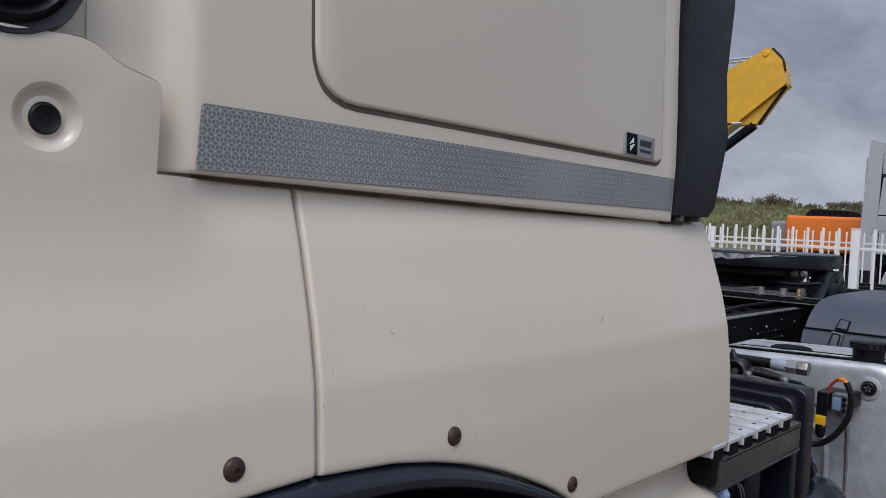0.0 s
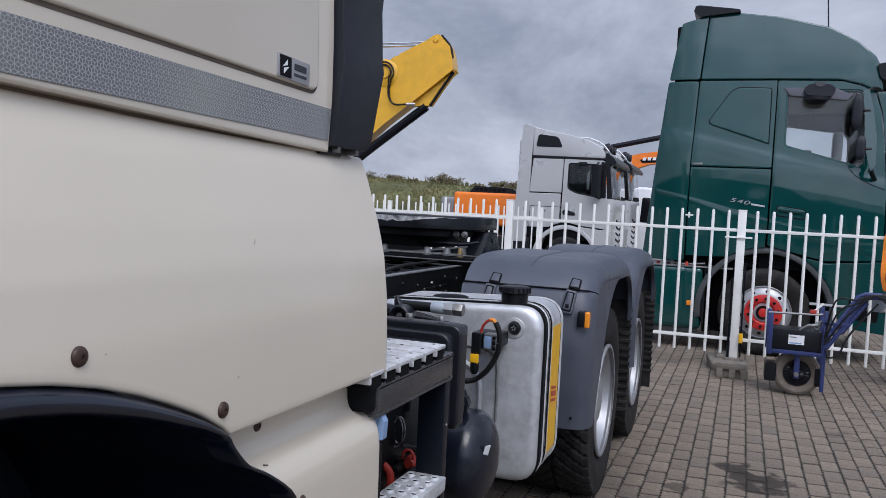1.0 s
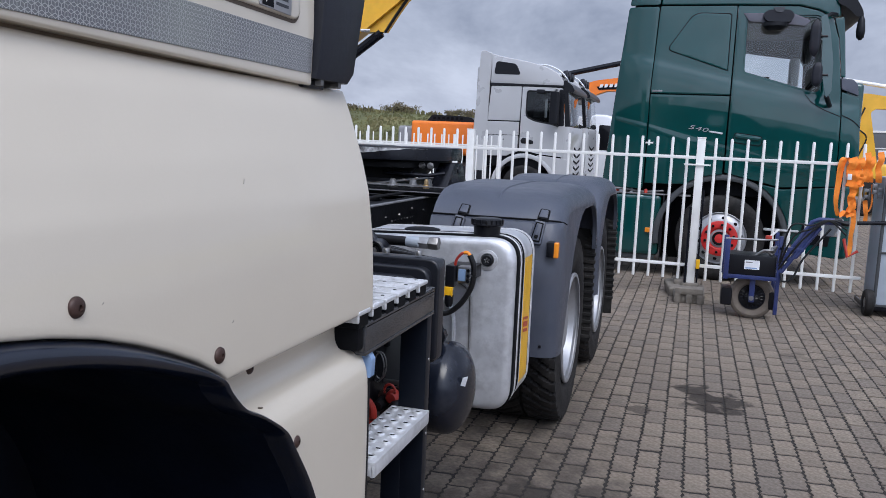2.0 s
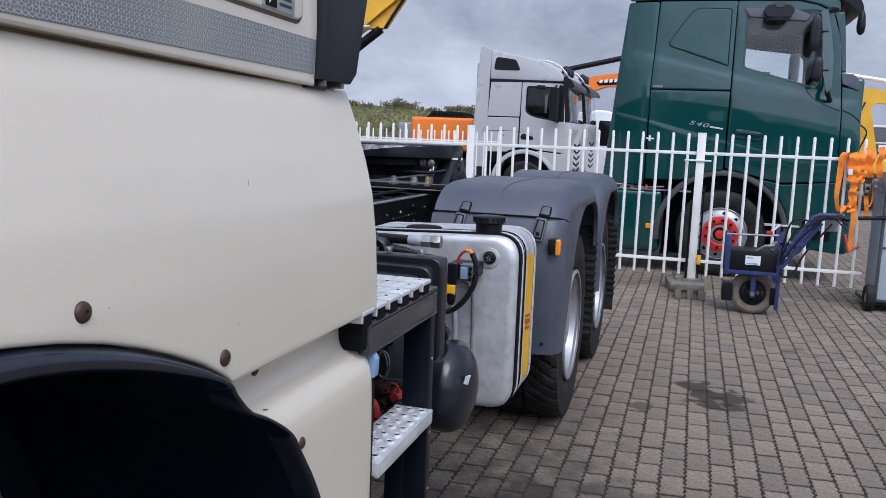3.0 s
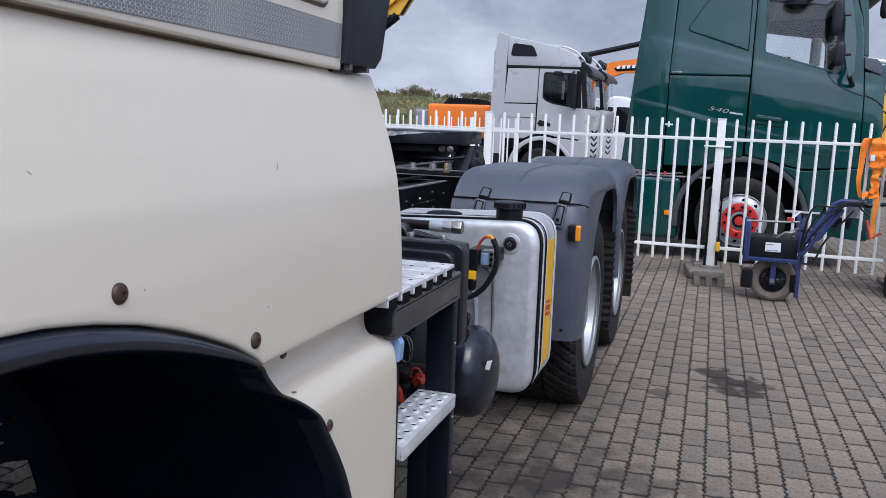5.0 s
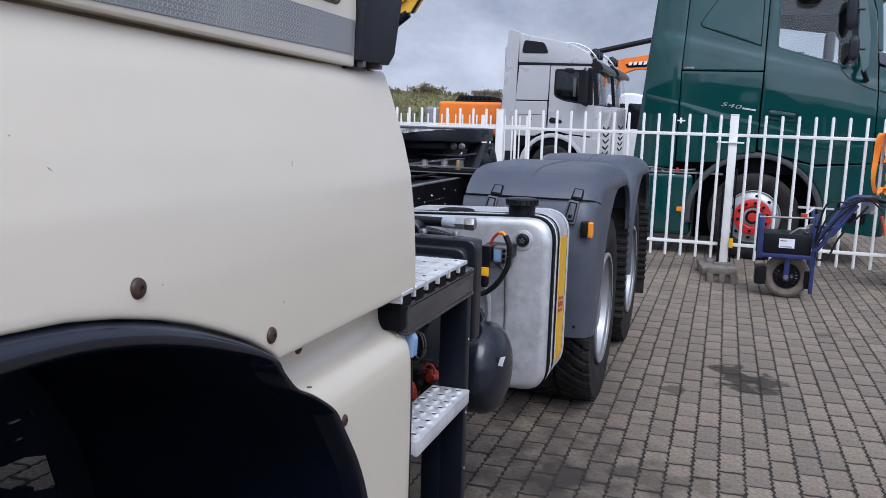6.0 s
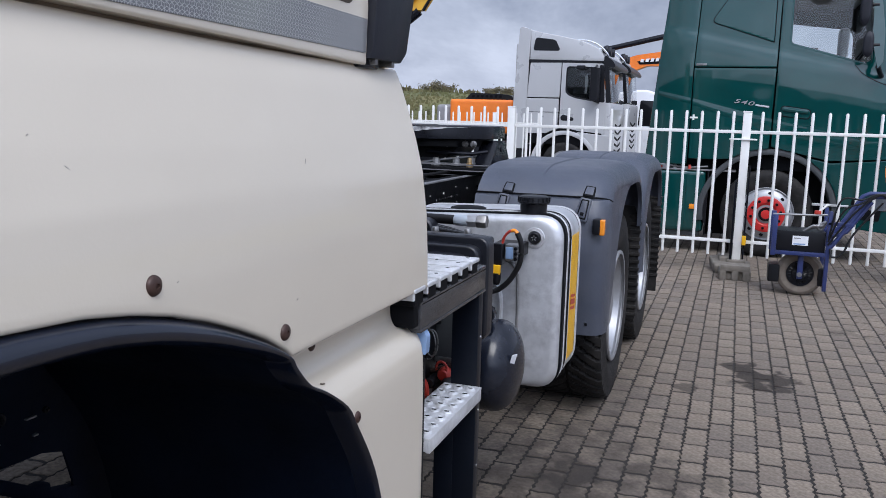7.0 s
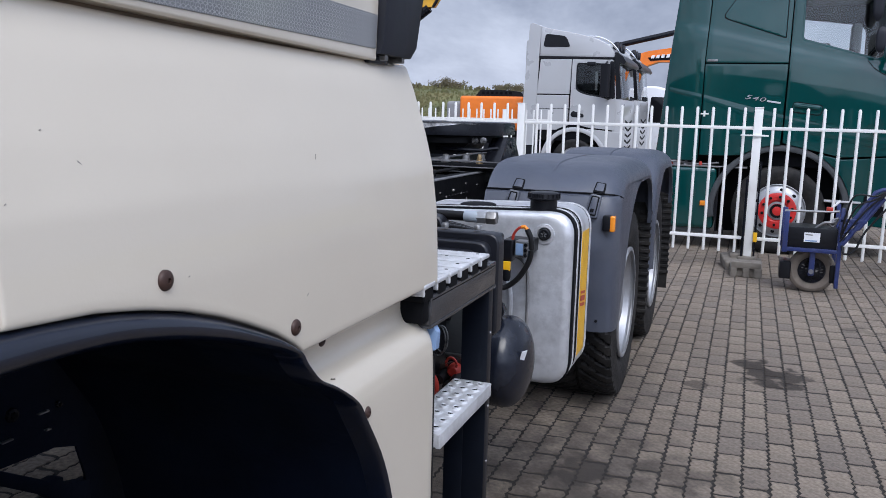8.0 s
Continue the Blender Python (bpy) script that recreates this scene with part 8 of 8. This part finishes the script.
def bush(x, y, z, r, seed, label):
    """Stems and a crown of small leaves."""
    rnd = random.Random(seed)
    t = thing("bush", (x, y, z), label, "bush", "bushes on the embankment")
    b = bmesh.new()
    tips = []
    for k in range(9):
        a = rnd.uniform(0, 6.28)
        tip = Vector((x + r * rnd.uniform(0.3, 1.5) * math.cos(a), y + r * 0.6 * math.sin(a), z + r * rnd.uniform(0.25, 1.15)))
        mid = Vector((x + r * 0.2 * math.cos(a), y + r * 0.2 * math.sin(a), z + r * 0.4))
        tube([(x, y, z - 0.3), mid, tip], 0.04, 5, b, radii=(0.07, 0.05, 0.02))
        tips += [tip, mid.lerp(tip, 0.5)]
    part("stems", b, BARK, t)
    b = bmesh.new()
    for k in range(1100):
        c = rnd.choice(tips) + Vector((rnd.gauss(0, r * 0.34), rnd.gauss(0, r * 0.30), rnd.gauss(0, r * 0.17)))
        s = rnd.uniform(0.03, 0.085)
        u = Vector((rnd.gauss(0, 1), rnd.gauss(0, 1), rnd.gauss(0, 1))).normalized()
        w = u.orthogonal().normalized()
        vs = [b.verts.new(c + q) for q in (u * s, w * s * 0.6, -u * s, -w * s * 0.6)]
        b.faces.new(vs)
    part("crown", b, LEAF, t, smooth=0)


for i, (x, r) in enumerate(((-24.2, 1.5), (-22.8, 1.2), (-26.5, 0.7), (-18.9, 1.0), (-17.6, 1.1), (-16.4, 0.6), (-20.6, 0.5), (-28.4, 1.1), (-31, 1.4), (-14.6, 0.8), (-12.8, 1.2), (-9.5, 0.9), (-35, 1.3), (20, 2.0), (24, 1.6), (27, 2.2))):
    zz = (3.75 * max(0.4, 1.0 - 0.008 * max(0.0, x + 25)) if x < 10 else 1.5)
    bush(x, 66, zz - 0.1, r * 0.5, 20 + i, "scrubby green bush on the crest of the embankment" if r < 1.15 else "large scrubby brownish bush on the embankment")


# unseen plain wall, added behind the camera to darken reflections in the green paint
solo("added_wall_south", box(-60, 60, -24.4, -24.0, -0.028, 4.2, 0.05), mat("dark_reflection_wall", (0.085, 0.085, 0.080), 0.85, var=0.3, scale=0.8, bump=0.3, bscale=12,
     dirt=(0.05, 0.055, 0.04), dirt_amount=0.6, dirt_scale=0.3), "plain dark grey wall added behind the camera for reflections", "wall", kind="structure")


# ---------------------------------------------------------------- paving blocks
PW, PL = 0.1125, 0.2257
X0 = 0.705


def paver_outline(rnd):
    """Interlocking block: saw-toothed long sides, wavy ends, edges chipped a little unevenly."""
    gx, gy = 0.0062, 0.0098
    n, amp = 8, 0.0050
    j = lambda: rnd.uniform(-0.0026, 0.0018)
    ys = [-PL / 2 + gy + (PL - 2 * gy) * i / n for i in range(n + 1)]
    right = [(PW / 2 - gx + (amp if i % 2 else -amp) + j(), y) for i, y in enumerate(ys)]
    left = [(-PW / 2 + gx + (amp if i % 2 else -amp) - j(), y) for i, y in enumerate(ys)]
    far = [(0.018, PL / 2 - gy + 0.004 + j()), (-0.022, PL / 2 - gy - 0.003 + j())]
    close = [(-0.022, -PL / 2 + gy - 0.003 - j()), (0.018, -PL / 2 + gy + 0.004 - j())]
    return right + far + left[::-1] + close


def paver_points(rnd, cx, cy, dz, tx, ty):
    top, low = [], []
    for x, y in paver_outline(rnd):
        top.append((cx + x * 0.970, cy + y * 0.985, dz + tx * x + ty * y))
        low.append((cx + x, cy + y, dz - 0.0016 + tx * x + ty * y))
    return top, low


def paver_mesh(rnd):
    b = bmesh.new()
    top, low = paver_points(rnd, 0, 0, 0, 0, 0)
    T = [b.verts.new(p) for p in top]
    Lw = [b.verts.new(p) for p in low]
    Ft = [b.verts.new((p[0], p[1], -0.024)) for p in low]
    b.faces.new(T)
    n = len(T)
    for i in range(n):
        j = (i + 1) % n
        b.faces.new((Lw[i], Lw[j], T[j], T[i]))
        b.faces.new((Ft[i], Ft[j], Lw[j], Lw[i]))
    bmesh.ops.recalc_face_normals(b, faces=b.faces)
    me = bpy.data.meshes.new("paver")
    b.to_mesh(me)
    b.free()
    me.materials.append(PAVER)
    return me


def lay_paving():
    rnd = random.Random(11)
    # a few shapes shared by the counted blocks
    blocks = [paver_mesh(rnd) for k in range(14)]
    n = len(blocks[0].vertices) // 3
    verts, faces = [], []
    count = 0
    for i in range(-42, 40):
        cx = X0 + PW * (i + 0.5)
        for j in range(-14, 62):
            cy = 0.0147 + PL * (j + (0.5 if i % 2 else 0.0))
            dz = rnd.uniform(-0.0006, 0.0012)
            tx, ty = rnd.uniform(-0.011, 0.011), rnd.uniform(-0.007, 0.007)
            near = -0.1 < cx < 1.62 and 3.0 < cy < 7.55 and count < 300
            if near:
                p = new("paver", rnd.choice(blocks))
                p.parent = pavement
                p.location = (cx + rnd.uniform(-0.0015, 0.0015), cy + rnd.uniform(-0.004, 0.004), dz)
                p.rotation_euler = (ty, -tx, rnd.uniform(-0.012, 0.012))
                count += 1
            else:
                t, l = paver_points(rnd, cx, cy + rnd.uniform(-0.004, 0.004), dz, tx, ty)
                k = len(verts)
                verts += t + l + [(p[0], p[1], -0.024) for p in l]
                faces.append(tuple(range(k, k + n)))
                faces += [(k + h + n + a, k + h + n + (a + 1) % n, k + h + (a + 1) % n, k + h + a) for h in (0, n) for a in range(n)]
    # beyond the fence only plain blocks can be told apart
    for i in range(0, 66):
        cx = 1.30 + PW * (i + 0.5)
        for j in range(0, 92):
            cy = 13.95 + PL * (j + (0.5 if i % 2 else 0.0))
            a, c, dz = PW / 2 - 0.006, PL / 2 - 0.010, rnd.uniform(-0.0006, 0.0012)
            k = len(verts)
            verts += [(cx + u * a, cy + v * c, dz) for u, v in ((-1, -1), (1, -1), (1, 1), (-1, 1))] + [(cx + u * a, cy + v * c, -0.024) for u, v in ((-1, -1), (1, -1), (1, 1), (-1, 1))]
            faces.append((k, k + 1, k + 2, k + 3))
            faces += [(k + 4 + q, k + 4 + (q + 1) % 4, k + (q + 1) % 4, k + q) for q in range(4)]
    me = bpy.data.meshes.new("pavers")
    me.from_pydata(verts, [], faces)
    me.materials.append(PAVER)
    ob = new("pavers", me)
    ob.parent = pavement
    tagged(ob, "grey interlocking concrete blocks", "", "", "stuff")


lay_paving()
